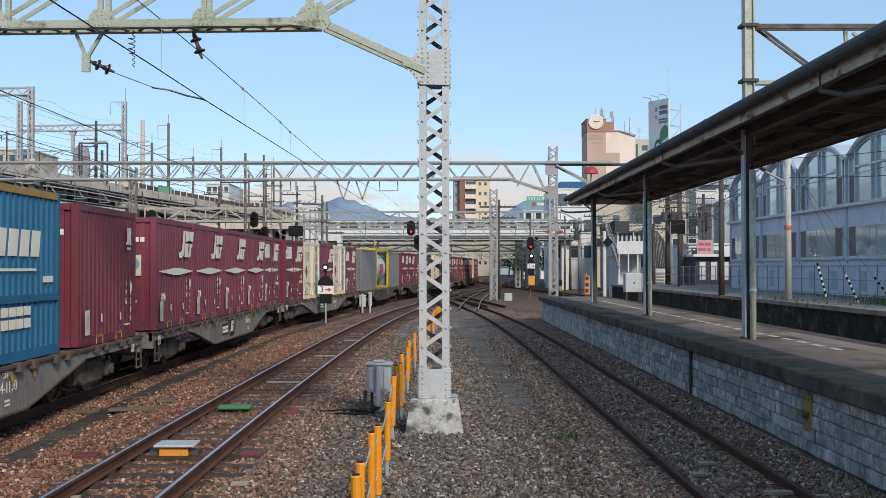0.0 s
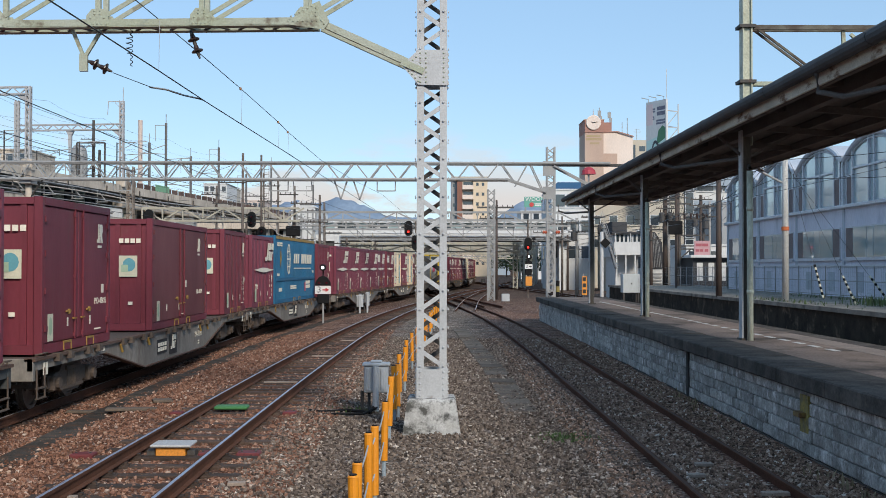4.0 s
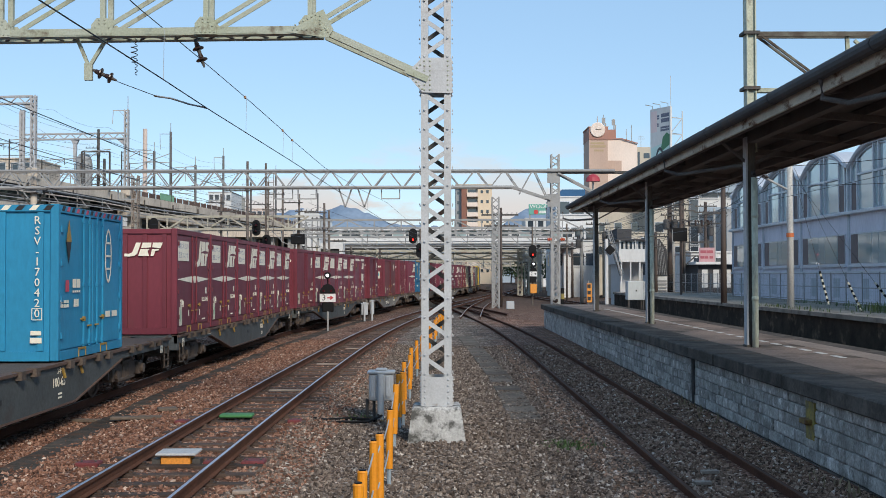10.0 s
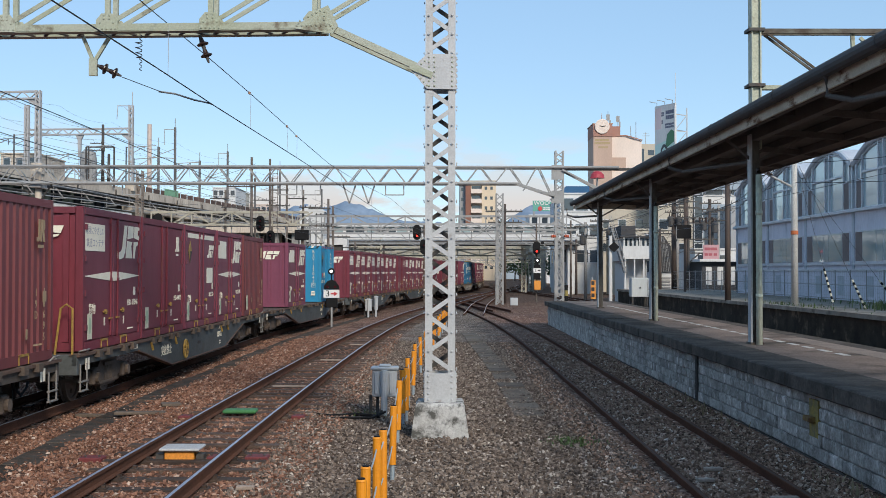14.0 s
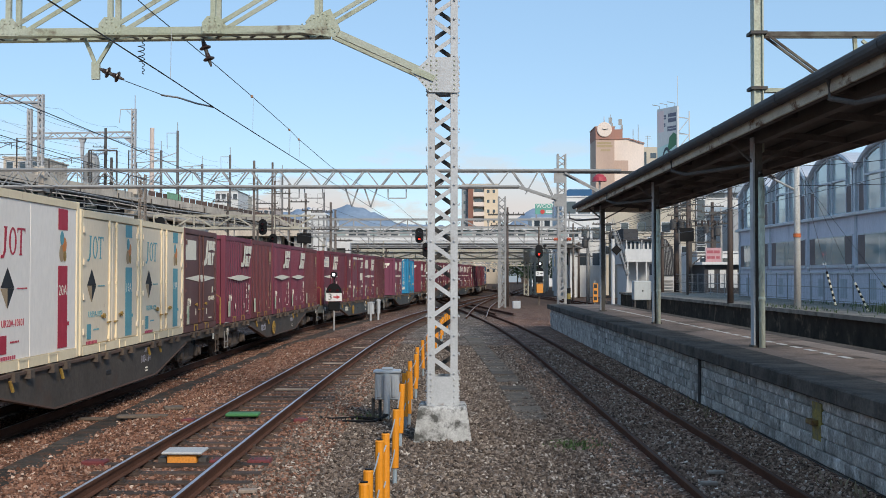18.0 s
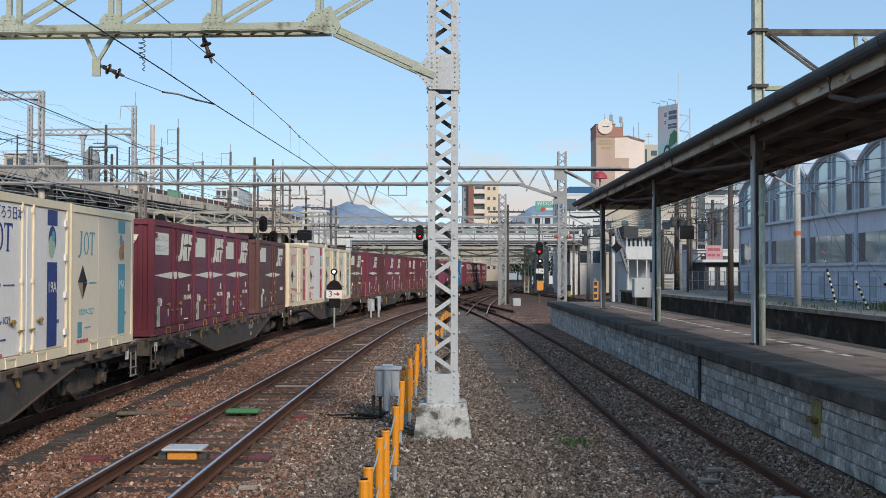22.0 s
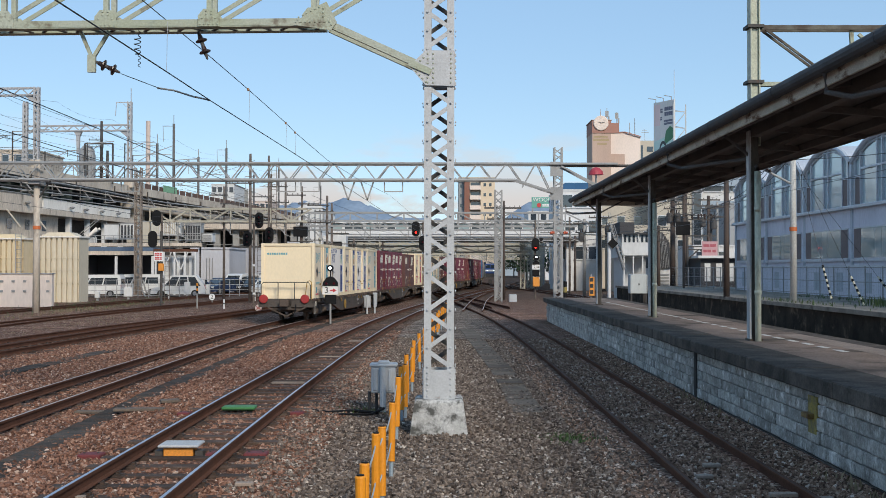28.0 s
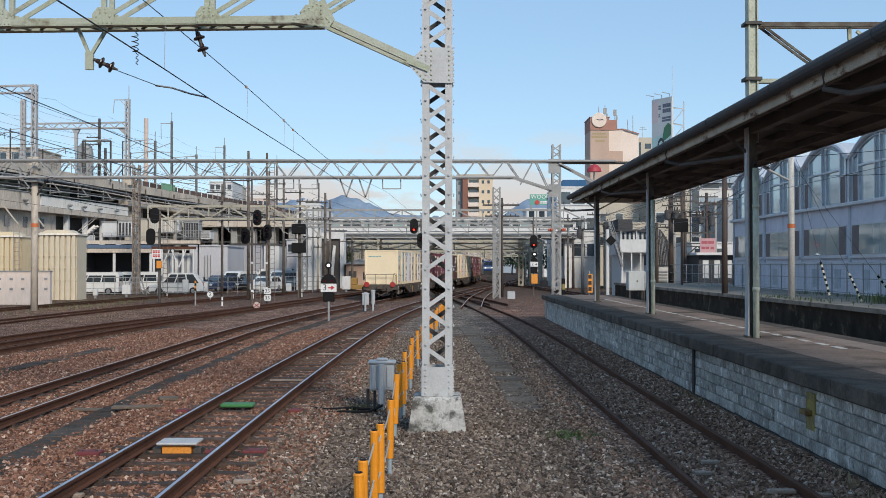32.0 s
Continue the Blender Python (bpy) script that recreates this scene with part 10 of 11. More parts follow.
for sx in (0, 0.9):
    part("stringer", Shape().bar((-35.6 + sx * 0.05, 110.8 + sx, 4.9), (-33.9 + sx * 0.05, 110.8 + sx, 6.4), 0.1, 0.25), M_band_white, st_)
    part("handrail", Shape().bar((-35.6, 110.8 + sx, 5.8), (-33.9, 110.8 + sx, 7.3), 0.06), M_steel_grey, st_)
for i in range(7):
    part("tread", Shape().box(-35.6 + i * 0.26, -35.32 + i * 0.26, 110.8, 111.7, 4.95 + i * 0.21, 5.0 + i * 0.21), M_steel_grey, st_)


def plant_unit(label, x0, x1, y, z0, z1, body_m, slats=0, slat_m=None, top=True, vertical=True):
    u = thing("plant_unit", label, "equipment", "rooftop units")
    part("casing", Shape().box(x0, x1, y, y + 1.6, z0, z1, c=0.04), body_m, u)
    for i in range(slats):
        if vertical:
            w = (x1 - x0 - 0.1) / slats
            part("louvre", Shape().box(x0 + 0.05 + i * w + w * 0.2, x0 + 0.05 + (i + 1) * w - w * 0.2, y - 0.05, y - 0.004, z0 + 0.12, z1 - 0.15), slat_m or M_steel_grey, u)
        else:
            h = (z1 - z0 - 0.2) / slats
            part("louvre", Shape().box(x0 + 0.08, x1 - 0.08, y - 0.05, y - 0.004, z0 + 0.1 + i * h + h * 0.25, z0 + 0.1 + (i + 1) * h - h * 0.1), slat_m or M_steel_grey, u)
    if top:
        part("top_rim", Shape().box(x0 - 0.06, x1 + 0.06, y - 0.06, y + 1.65, z1, z1 + 0.1), M_steel_grey, u)
    for x in (x0 + 0.15, x1 - 0.15):
        part("foot", Shape().box(x - 0.08, x + 0.08, y + 0.1, y + 1.5, 4.95, z0), M_steel_dark, u)
    return u


plant_unit("plain white plant unit on the walkway", -33.4, -31.95, 111.4, 5.3, 6.75, W_white)
plant_unit("white framed cooling unit with dark grilles", -31.8, -30.1, 111.4, 5.35, 6.85, W_white, 5, W_dark)
plant_unit("cream plant box beside the mast", -29.75, -28.95, 111.6, 5.0, 7.05, W_cream)
plant_unit("long white cooling unit with ribbed front", -28.8, -25.85, 111.4, 5.75, 7.1, W_white, 14, W_cream)
plant_unit("grey cooling unit with wide grilles", -25.6, -24.0, 112.2, 5.1, 6.9, M_steel_grey, 6, W_dark)
plant_unit("small white unit at the walkway end", -23.9, -22.9, 112.4, 5.1, 5.9, W_white, 4, M_steel_grey, vertical=False)
for z in (5.2, 5.9, 6.7, 7.3):
    part("rack_bar", Shape().bar((-26.0, 111.2, z), (-23.8, 111.2, z), 0.07), M_steel_grey, wk)
for x in (-26.0, -25.3, -24.6, -23.8):
    part("rack_post", Shape().bar((x, 111.2, 4.9), (x, 111.2, 7.4), 0.07), M_steel_grey, wk)
# rusty pipe rack with white V-struts beside the shed
rk = thing("pipe_rack", "rusty beam on white V-shaped struts before a pale wall", "rack")
part("beam", Shape().box(-27.6, -23.4, 107.9, 108.15, 4.05, 4.3), M_rail_side, rk)
part("beam", Shape().box(-27.6, -23.4, 108.6, 108.8, 4.45, 4.6), M_steel_dark, rk)
for x in (-27.4, -26.6, -25.6, -24.6, -23.6):
    part("post", Shape().box(x - 0.08, x + 0.08, 107.95, 108.1, -0.1, 4.05), W_white, rk)
for x in (-26.6, -25.0):
    part("strut", Shape().bar((x, 107.9, 2.3), (x - 0.7, 107.9, 4.0), 0.1).bar((x, 107.9, 2.3), (x + 0.7, 107.9, 4.0), 0.1), W_white, rk)
part("panel", Shape().box(-27.3, -24.0, 109.5, 109.6, -0.1, 3.7), W_grey, rk)
for x in (-26.8, -26.2, -25.7, -25.1, -24.5):
    part("hanging_sheet", Shape().box(x, x + 0.3, 109.3, 109.4, 0.9, 3.6), W_white, rk)

# cream housings and low white wall
lw = thing("low_wall", "low white concrete wall with small vents", "wall")
part("wall", Shape().box(-31.5, -25.4, 73.5, 74.0, -0.1, 2.1, c=0.03), W_warm, lw)
part("coping", Shape().box(-31.5, -25.35, 73.42, 74.05, 2.1, 2.16), W_grey, lw)
for k in range(8):
    for z in (0.9, 1.55):
        part("vent", Shape().box(-31 + 0.75 * k, -30.8 + 0.75 * k, 73.46, 73.5, z, z + 0.14), M_steel_grey, lw)
M_corr = wallm("yellowed_cream_sheet", (0.70, 0.585, 0.40))
M_corr2 = wallm("pale_cream_sheet", (0.66, 0.585, 0.455))
for x0, x1, y0, z1, mm, lab in ((-33.5, -30.4, 82, 4.55, M_corr, "yellowish ribbed steel housing"), (-30.2, -27.0, 84, 4.75, M_corr2, "pale cream ribbed steel housing")):
    t = thing("ribbed_housing", lab, "housing", "ribbed housings")
    n = int((x1 - x0) / 0.36)
    poly = []
    for i in range(n):
        a = x0 + i * (x1 - x0) / n
        p = (x1 - x0) / n
        poly += [(a, y0), (a + p * 0.62, y0), (a + p * 0.68, y0 + 0.2), (a + p * 0.94, y0 + 0.2)]
    poly += [(x1, y0), (x1, y0 + 2.2), (x0, y0 + 2.2)]
    part("shell", Shape().prism(poly, Matrix.Translation((0, 0, -0.1)), z1 + 0.1), mm, t)
    part("top_rim", Shape().box(x0 - 0.1, x1 + 0.1, y0 - 0.1, y0 + 2.3, z1, z1 + 0.12), M_band_white, t)
    part("inner_lid", Shape().prism([(x0 + 0.3, z1 + 0.12), (x1 - 0.3, z1 + 0.12), (x1 - 0.8, z1 + 0.4), (x0 + 0.8, z1 + 0.4)], Matrix(((1, 0, 0, 0), (0, 0, 1, y0 + 0.3), (0, 1, 0, 0), (0, 0, 0, 1))), 1.6), mm, t)
    for z in (1.4, 2.3, 3.2):
        part("seam", Shape().box(x0, x1, y0 - 0.03, y0 + 0.02, z, z + 0.06), mm, t)
ld = thing("ladder", "thin grey ladder against the ribbed housing", "ladder")
for x in (-30.9, -30.5):
    part("rail", Shape().tube((x, 81.8, -0.1), (x, 81.8, 5.0), 0.03, 6), M_steel_grey, ld)
for z in np.arange(0.3, 4.9, 0.32):
    part("rung", Shape().tube((-30.9, 81.8, z), (-30.5, 81.8, z), 0.02, 5), M_steel_grey, ld)

pole("pale steel pole beside the car park", -28.0, 104, 0, 6, 0.12, M_steel_grey)
lattice_tower("rusty grey lattice mast by the car park", -27.6, 102.5, -0.1, 11.6, 0.62, 0.11, 0.09, 0.6, mat("rust_brown_mast_steel", (0.27, 0.235, 0.20), (0.17, 0.13, 0.105), 0.75, scale=1.2, bump=0.05, stain=(0.14, 0.08, 0.05), stain_scale=2, stain_cut=(0.55, 0.72)))
ft = thing("mast_foot", "four flared steel legs under the lattice mast", "base")
for sx, sy in ((-1, -1), (1, -1), (1, 1), (-1, 1)):
    part("leg", Shape().line([(-27.6 + sx * 0.95, 102.5 + sy * 0.95, -0.1), (-27.6 + sx * 0.55, 102.5 + sy * 0.55, 0.4), (-27.6 + sx * 0.36, 102.5 + sy * 0.36, 1.4)], 0.07, 6), M_steel_grey, ft)

# car park fence
cf = thing("fence", "thin grey fence along the car park", "fence")
for x in np.arange(-32, -10, 0.8):
    part("post", Shape().tube((x, 95 + (x + 32) * 0.55, -0.1), (x, 95 + (x + 32) * 0.55, 1.5), 0.03, 6), M_steel_grey, cf)
for z in (0.1, 0.55, 1.0, 1.45):
    part("rail", Shape().tube((-32, 95, z), (-10, 107.1, z), 0.025, 6), M_steel_grey, cf)

# ---- vehicles ----
M_car_white = mat("white_car_paint", (0.72, 0.72, 0.71), (0.66, 0.66, 0.65), 0.25, scale=0.6, fine_amount=0.03, bump=0.0)
M_car_navy = mat("dark_blue_car_paint", (0.03, 0.045, 0.09), (0.025, 0.04, 0.08), 0.25, scale=0.6, fine_amount=0.03, bump=0.0)
M_car_black = mat("black_car_paint", (0.02, 0.02, 0.022), None, 0.25, scale=0.6, fine_amount=0.03, bump=0.0)
M_tyre = mat("tyre_rubber", (0.02, 0.02, 0.02), None, 0.85, scale=8)
M_rim = mat("grey_wheel_rim", (0.35, 0.35, 0.36), None, 0.4, 0.6)
M_lens = flat("headlamp_lens", (0.6, 0.62, 0.63), 0.2)
M_tail = flat("tail_lamp_lens", (0.35, 0.02, 0.02), 0.3)


def vehicle(label, cat, at, ln, wd, ht, body_m, kind="van"):
    """Body along local x, nose at -x, wheels on z = 0."""
    t = thing("van" if kind == "van" else "car", label, cat, "parked vehicles", at=at)
    h0 = 0.28
    if kind == "van":
        prof = [(-ln / 2, h0), (-ln / 2, 0.85), (-ln / 2 + 0.35, 1.05), (-ln / 2 + 1.05, ht - 0.12), (-ln / 2 + 1.4, ht), (ln / 2 - 0.12, ht), (ln / 2, ht - 0.25), (ln / 2, h0)]
        glass = [(-ln / 2 + 0.62, 1.12), (-ln / 2 + 1.1, ht - 0.28), (ln / 2 - 0.22, ht - 0.28), (ln / 2 - 0.18, 1.12)]
    else:
        prof = [(-ln / 2, h0), (-ln / 2, 0.75), (-ln / 2 + 0.9, 0.95), (-ln / 2 + 1.7, ht - 0.05), (-ln / 2 + 2.0, ht), (ln / 2 - 0.8, ht), (ln / 2 - 0.1, 1.05), (ln / 2, 0.85), (ln / 2, h0)]
        glass = [(-ln / 2 + 1.1, 1.0), (-ln / 2 + 1.8, ht - 0.14), (ln / 2 - 0.85, ht - 0.14), (ln / 2 - 0.35, 1.0)]
    m = Matrix(((1, 0, 0, 0), (0, 0, 1, -wd / 2), (0, 1, 0, 0), (0, 0, 0, 1)))
    part("body", Shape().prism(prof, m, wd), body_m, t)
    for sy in (-1, 1):
        mm = Matrix(((1, 0, 0, 0), (0, 0, 1, sy * (wd / 2 + 0.006) - 0.005), (0, 1, 0, 0), (0, 0, 0, 1)))
        x0, x1 = glass[0][0], glass[3][0]
        n = 3
        for k in range(n):
            a, b = k / n, (k + 1) / n
            lo0, lo1 = x0 + (x1 - x0) * a + 0.05, x0 + (x1 - x0) * b - 0.05
            t0, t1 = glass[1][0] + (glass[2][0] - glass[1][0]) * a + 0.05, glass[1][0] + (glass[2][0] - glass[1][0]) * b - 0.05
            part("side_window", Shape().prism([(lo0, glass[0][1]), (lo1, glass[0][1]), (t1, glass[1][1]), (t0, glass[1][1])], mm, 0.012), M_glass_dark, t)
        for wx in (-ln / 2 + 0.85, ln / 2 - 0.9):
            w = part("wheel", Shape().tube((wx, sy * (wd / 2 - 0.2), 0.32), (wx, sy * (wd / 2 + 0.01), 0.32), 0.32, 16), M_tyre, t)
            part("rim", Shape().tube((wx, sy * (wd / 2 + 0.005), 0.32), (wx, sy * (wd / 2 + 0.02), 0.32), 0.19, 12), M_rim, w)
        part("headlamp", Shape().box(-ln / 2 - 0.015, -ln / 2 + 0.1, sy * (wd / 2 - 0.35), sy * (wd / 2 - 0.06), 0.62, 0.80), M_lens, t)
        part("tail_lamp", Shape().box(ln / 2 - 0.05, ln / 2 + 0.015, sy * (wd / 2 - 0.2), sy * (wd / 2 - 0.03), 0.75, 1.1), M_tail, t)
        part("mirror", Shape().box(-ln / 2 + 1.0, -ln / 2 + 1.15, sy * (wd / 2 + 0.02), sy * (wd / 2 + 0.2), 1.0, 1.2), body_m, t)
    xw0, zw0, xw1, zw1 = (prof[2][0] + 0.1, prof[2][1] + 0.08, prof[3][0] - 0.06, prof[3][1] - 0.06)
    part("windscreen", Shape().add([(xw0 - 0.02, -wd / 2 + 0.15, zw0), (xw0 - 0.02, wd / 2 - 0.15, zw0), (xw1 - 0.02, wd / 2 - 0.2, zw1), (xw1 - 0.02, -wd / 2 + 0.2, zw1), (xw0 + 0.05, -wd / 2 + 0.15, zw0), (xw0 + 0.05, wd / 2 - 0.15, zw0), (xw1 + 0.05, wd / 2 - 0.2, zw1), (xw1 + 0.05, -wd / 2 + 0.2, zw1)], [(0, 1, 2, 3), (4, 7, 6, 5), (0, 4, 5, 1), (3, 2, 6, 7)]), M_glass_dark, t)
    part("rear_window", Shape().box(ln / 2 - 0.02, ln / 2 + 0.008, -wd / 2 + 0.2, wd / 2 - 0.2, 1.15, ht - 0.35), M_glass_dark, t)
    part("bumper", Shape().box(-ln / 2 - 0.06, -ln / 2 + 0.1, -wd / 2 + 0.02, wd / 2 - 0.02, 0.26, 0.5, c=0.03), body_m, t)
    return t


vehicle("white minibus van parked by the fence", "van", pose(-30.6, 99.5, -0.08, 0, 0, 3), 4.9, 1.75, 1.98, M_car_white)
vehicle("white van parked behind the first one", "van", pose(-28.6, 106, -0.08, 0, 0, 3), 4.7, 1.75, 1.98, M_car_white)
vehicle("white estate car parked in the yard", "car", pose(-23.5, 101, -0.08, 0, 0, 6), 4.7, 1.75, 1.92, M_car_white, "car")
vehicle("dark blue car parked in the yard", "car", pose(-21.8, 112, -0.08, 0, 0, 60), 4.4, 1.75, 1.6, M_car_navy, "car")
vehicle("white van with its rear to the tracks", "van", pose(-20.5, 115, -0.08, 0, 0, 70), 4.6, 1.75, 2.0, M_car_white)
vehicle("dark car parked in a row", "car", pose(-18.6, 113, -0.08, 0, 0, 70), 4.4, 1.75, 1.6, M_car_black, "car")
vehicle("white van parked by the white building", "van", pose(-19.3, 128, -0.08, 0, 0, 20), 4.7, 1.75, 2.2, M_car_white)
vehicle("white small truck parked at the end", "van", pose(-17.6, 126, -0.08, 0, 0, 70), 4.4, 1.7, 2.0, M_car_white)
vehicle("white car parked at the end", "car", pose(-17.0, 110, -0.08, 0, 0, 75), 4.2, 1.7, 1.55, M_car_white, "car")

# ---- overbridge and the white stair tower ----
ob = thing("overbridge", "long white enclosed footbridge over the tracks", "bridge", kind="structure")
OY = 128.0
part("girder", Shape().box(-12.6, 15.6, OY, OY + 4, 5.95, 6.78, c=0.03).box(-12.6, 15.6, OY - 0.12, OY, 6.36, 6.44), wallm("dull_white_girder_paint", (0.66, 0.66, 0.66)), ob, "white side girder")
part("soffit", Shape().box(-12.6, 15.6, OY - 0.02, OY + 4, 5.5, 5.93), M_steel_dark, ob, "dark underside with pipes")
part("roof", Shape().box(-12.8, 15.8, OY - 0.35, OY + 4.3, 7.58, 7.72), W_white, ob)
part("back_wall", Shape().box(-12.6, 15.6, OY + 3.8, OY + 3.95, 6.78, 7.58), W_grey, ob)
k = 0
for x in np.arange(-12.6, 15.4, 1.2):
    part("window_post", Shape().box(x, x + (0.34 if k % 2 else 0.12), OY + 0.02, OY + 0.2, 6.78, 7.58), W_white, ob)
    part("pane", Shape().box(x + (0.34 if k % 2 else 0.12), x + 1.2, OY + 0.08, OY + 0.12, 6.84, 7.52), M_glass_dark if k % 3 else M_glass_teal, ob)
    k += 1
for z, r in ((5.62, 0.07), (5.8, 0.05), (6.1, 0.04)):
    part("conduit", Shape().tube((-12.5, OY - 0.14, z), (15.5, OY - 0.14, z), r, 6), M_steel_grey, ob)
for x in (14.5,):
    part("support", Shape().box(x - 0.35, x + 0.35, OY + 1, OY + 3, -0.1, 5.5), W_white, ob)
twr = thing("stair_tower", "white gabled stair tower of the footbridge", "building", kind="structure")
part("wall", Shape().box(-15.05, -12.55, 118, 132, -0.1, 8.75), W_white, twr)
part("gable", Shape().prism([(-15.2, 8.75), (-13.85, 9.6), (-12.4, 8.75)], Matrix(((1, 0, 0, 0), (0, 0, 1, 117.9), (0, 1, 0, 0), (0, 0, 0, 1))), 14.2), W_white, twr)
part("window", Shape().box(-14.6, -14.0, 117.95, 118.0, 4.2, 5.6), M_glass_dark, twr)
part("vent", Shape().box(-14.05, -13.65, 117.95, 118.0, 8.85, 9.1), W_grey, twr)
for x in (-13.3, -12.75):
    part("pipe", Shape().tube((x, 117.9, -0.1), (x, 117.9, 8.6), 0.06, 6), M_steel_grey, twr)
# a dark sheet gives the stair opening its shade
part("dark_hall", Shape().box(-12.55, -10.6, 119.4, 119.6, -0.1, 5.6), M_steel_dark, twr, "dark panel in place of the shaded stair opening")
part("stair_column", Shape().box(-10.6, -10.15, 119, 121, -0.1, 5.9), W_white, twr)
part("stair_column", Shape().bar((-11.6, 119.2, -0.1), (-11.2, 119.2, 4.6), 0.3), W_white, twr)
part("lintel", Shape().box(-12.55, -10.15, 119.1, 119.4, 5.3, 5.95), W_white, twr)
building("pale hall with many windows by the tracks", 13.5, 18.5, 131, 142, 11.5, W_white, 3, 3, (1.4, 1.4), side=-1, sidecols=3)

# ---- far gantries ----
def far_gantry(label, y, x0, x1, zb, zt, material, step=2.2, posts=(), r=0.08):
    t = thing("gantry_beam", label, "gantry", "far gantries")
    for dy in (-0.4, 0.4):
        part("top_chord", Shape().bar((x0, y + dy, zt), (x1, y + dy, zt), r * 1.6), material, t)
        part("bottom_chord", Shape().bar((x0, y + dy, zb), (x1, y + dy, zb), r * 1.6), material, t)
    x, k = x0, 0
    web = Shape()
    while x < x1 - 0.1:
        web.bar((x, y - 0.4, zb if k % 2 else zt), (x + step, y - 0.4, zt if k % 2 else zb), r * 1.3)
        web.bar((x, y - 0.4, zb), (x, y - 0.4, zt), r * 1.2)
        x += step
        k += 1
    tagged(part("web", web, material, t), kind="stuff")
    for px in posts:
        s = Shape()
        legs(s, px, y, -0.1, zt + 0.6, 0.6, 0.6, 0.12)
        lace_bars(s, px, y, -0.1, zt + 0.6, 0.6, 0.6, 0.12, 0.08, 0.6)
        part("leg", s, material, t)
    for x in np.arange(x0 + 2, x1, 4.3):
        part("hanger", Shape().bar((x, y, zb), (x, y, zb - 1.0), 0.08).bar((x, y, zb - 1.0), (x + 1.0, y, zb - 1.4), 0.06).bar((x - 0.9, y, zb), (x, y, zb - 0.9), 0.06), M_steel_grey, t)
    return t


M_old_cream = mat("old_cream_steel", (0.46, 0.43, 0.35), (0.33, 0.30, 0.235), 0.7, scale=1.0, bump=0.05, stain=(0.15, 0.09, 0.06), stain_scale=2, stain_cut=(0.6, 0.78))
for x, y, w, h in ((-29.0, 90, 0.9, 0.9), (-25.6, 92, 0.7, 0.75), (-26.9, 88, 0.3, 0.5), (-22.6, 100, 0.5, 1.1), (-21.0, 101, 0.35, 0.9), (-16.6, 104, 0.3, 0.9), (-14.0, 104, 0.5, 0.7), (-10.3, 120, 1.0, 0.7), (-9.2, 110, 0.8, 1.3)):
    bx_ = thing("trackside_box", "small pale box on a stand beside the fence", "box", "trackside boxes")
    part("casing", Shape().box(x - w / 2, x + w / 2, y, y + 0.4, 0.15, 0.15 + h, c=0.03), W_white, bx_)
    part("foot", Shape().box(x - 0.08, x + 0.08, y + 0.1, y + 0.3, -0.1, 0.15), M_steel_grey, bx_)
far_gantry("cream lattice gantry over the yard tracks", 90.0, -23.2, -10.8, 6.2, 7.2, M_old_cream, 1.6, (), 0.09)
for x in (-17.4, -11.2):
    pole("slim brown-grey pole under the cream gantry", x, 90.0, -0.1, 9.0, 0.11, M_post_rust, arms=((8.3, -1.2, 0.3, 0.09), (7.6, -0.3, 1.4, 0.09)))
far_gantry("grey lattice gantry over the main tracks", 97.0, -12.5, 11.5, 6.1, 7.25, M_steel_grey, 2.3, (4.9,), 0.085)
for y, x0, x1, zb, zt, mm in ((112, -14, 12, 6.3, 7.2, M_steel_grey), (142, -13, 12, 5.6, 6.6, M_old_cream), (158, -12, 14, 5.8, 6.8, M_old_cream), (176, -14, 16, 5.6, 6.7, M_steel_grey), (196, -14, 18, 5.4, 6.6, M_old_cream), (222, -14, 20, 5.2, 6.6, M_old_cream), (252, -14, 22, 5.0, 6.6, M_steel_grey), (290, -16, 24, 4.8, 6.6, M_old_cream), (134, -14, 10, 4.4, 5.1, M_old_cream), (150, -12, 12, 4.3, 5.1, M_old_cream), (168, -13, 15, 4.6, 5.4, M_old_cream), (208, -14, 18, 4.2, 5.2, M_old_cream), (240, -15, 20, 4.4, 5.4, M_old_cream)):
    far_gantry("distant lattice gantry over the station throat", y, x0, x1, zb, zt, mm, 2.6, (x0 + 0.5, x1 - 0.5), 0.1)
lattice_tower("pale lattice mast between the far tracks", 4.35, 88.0, -0.1, 8.6, 0.62, 0.11, 0.08, 0.55, M_steel_grey)
pole("dark pole beside the lattice mast", 5.0, 92.0, -0.1, 8.0, 0.11, M_pole_brown, arms=((7.4, -1.6, 1.4, 0.14), (6.5, -1.4, 1.4, 0.12)))
thing("equipment_cabinet", "small pale cabinet at the mast foot", "cabinet", "trackside cabinets", shape=Shape().box(5.1, 5.7, 86.5, 87, -0.1, 0.5, c=0.04), material=M_gray_metal)
for x, y, z1 in ((-14.3, 84, 11.0), (-13.9, 100, 10.5), (-10.2, 104, 8.5), (-16.4, 108, 11.5), (-9.4, 92, 8.4), (11.8, 118, 7.0), (12.6, 112, 7.6)):
    pole("grey steel pole among the overhead lines", x, y, 0, z1, 0.12, M_post_rust, arms=((z1 - 0.8, -1.6, 0.2, 0.09), (z1 - 2.2, -1.8, 0.3, 0.09)))
for x, y, h in ((-13.6, 70.4, 0.55), (-22.0, 91, 0.55), (-11.3, 92, 0.6), (-14.6, 88, 0.6)):
    mk = thing("marker_stake", "short white marker stake by the track", "stake", "marker stakes", shape=Shape().tube((x, y, -0.1), (x, y, h), 0.055, 8), material=M_white)
    part("band", Shape().tube((x, y, h * 0.45), (x, y, h * 0.6), 0.058, 8), M_steel_dark, mk)
hz = thing("hazard_stake", "slim post with yellow and black bands", "stake", "marker stakes")
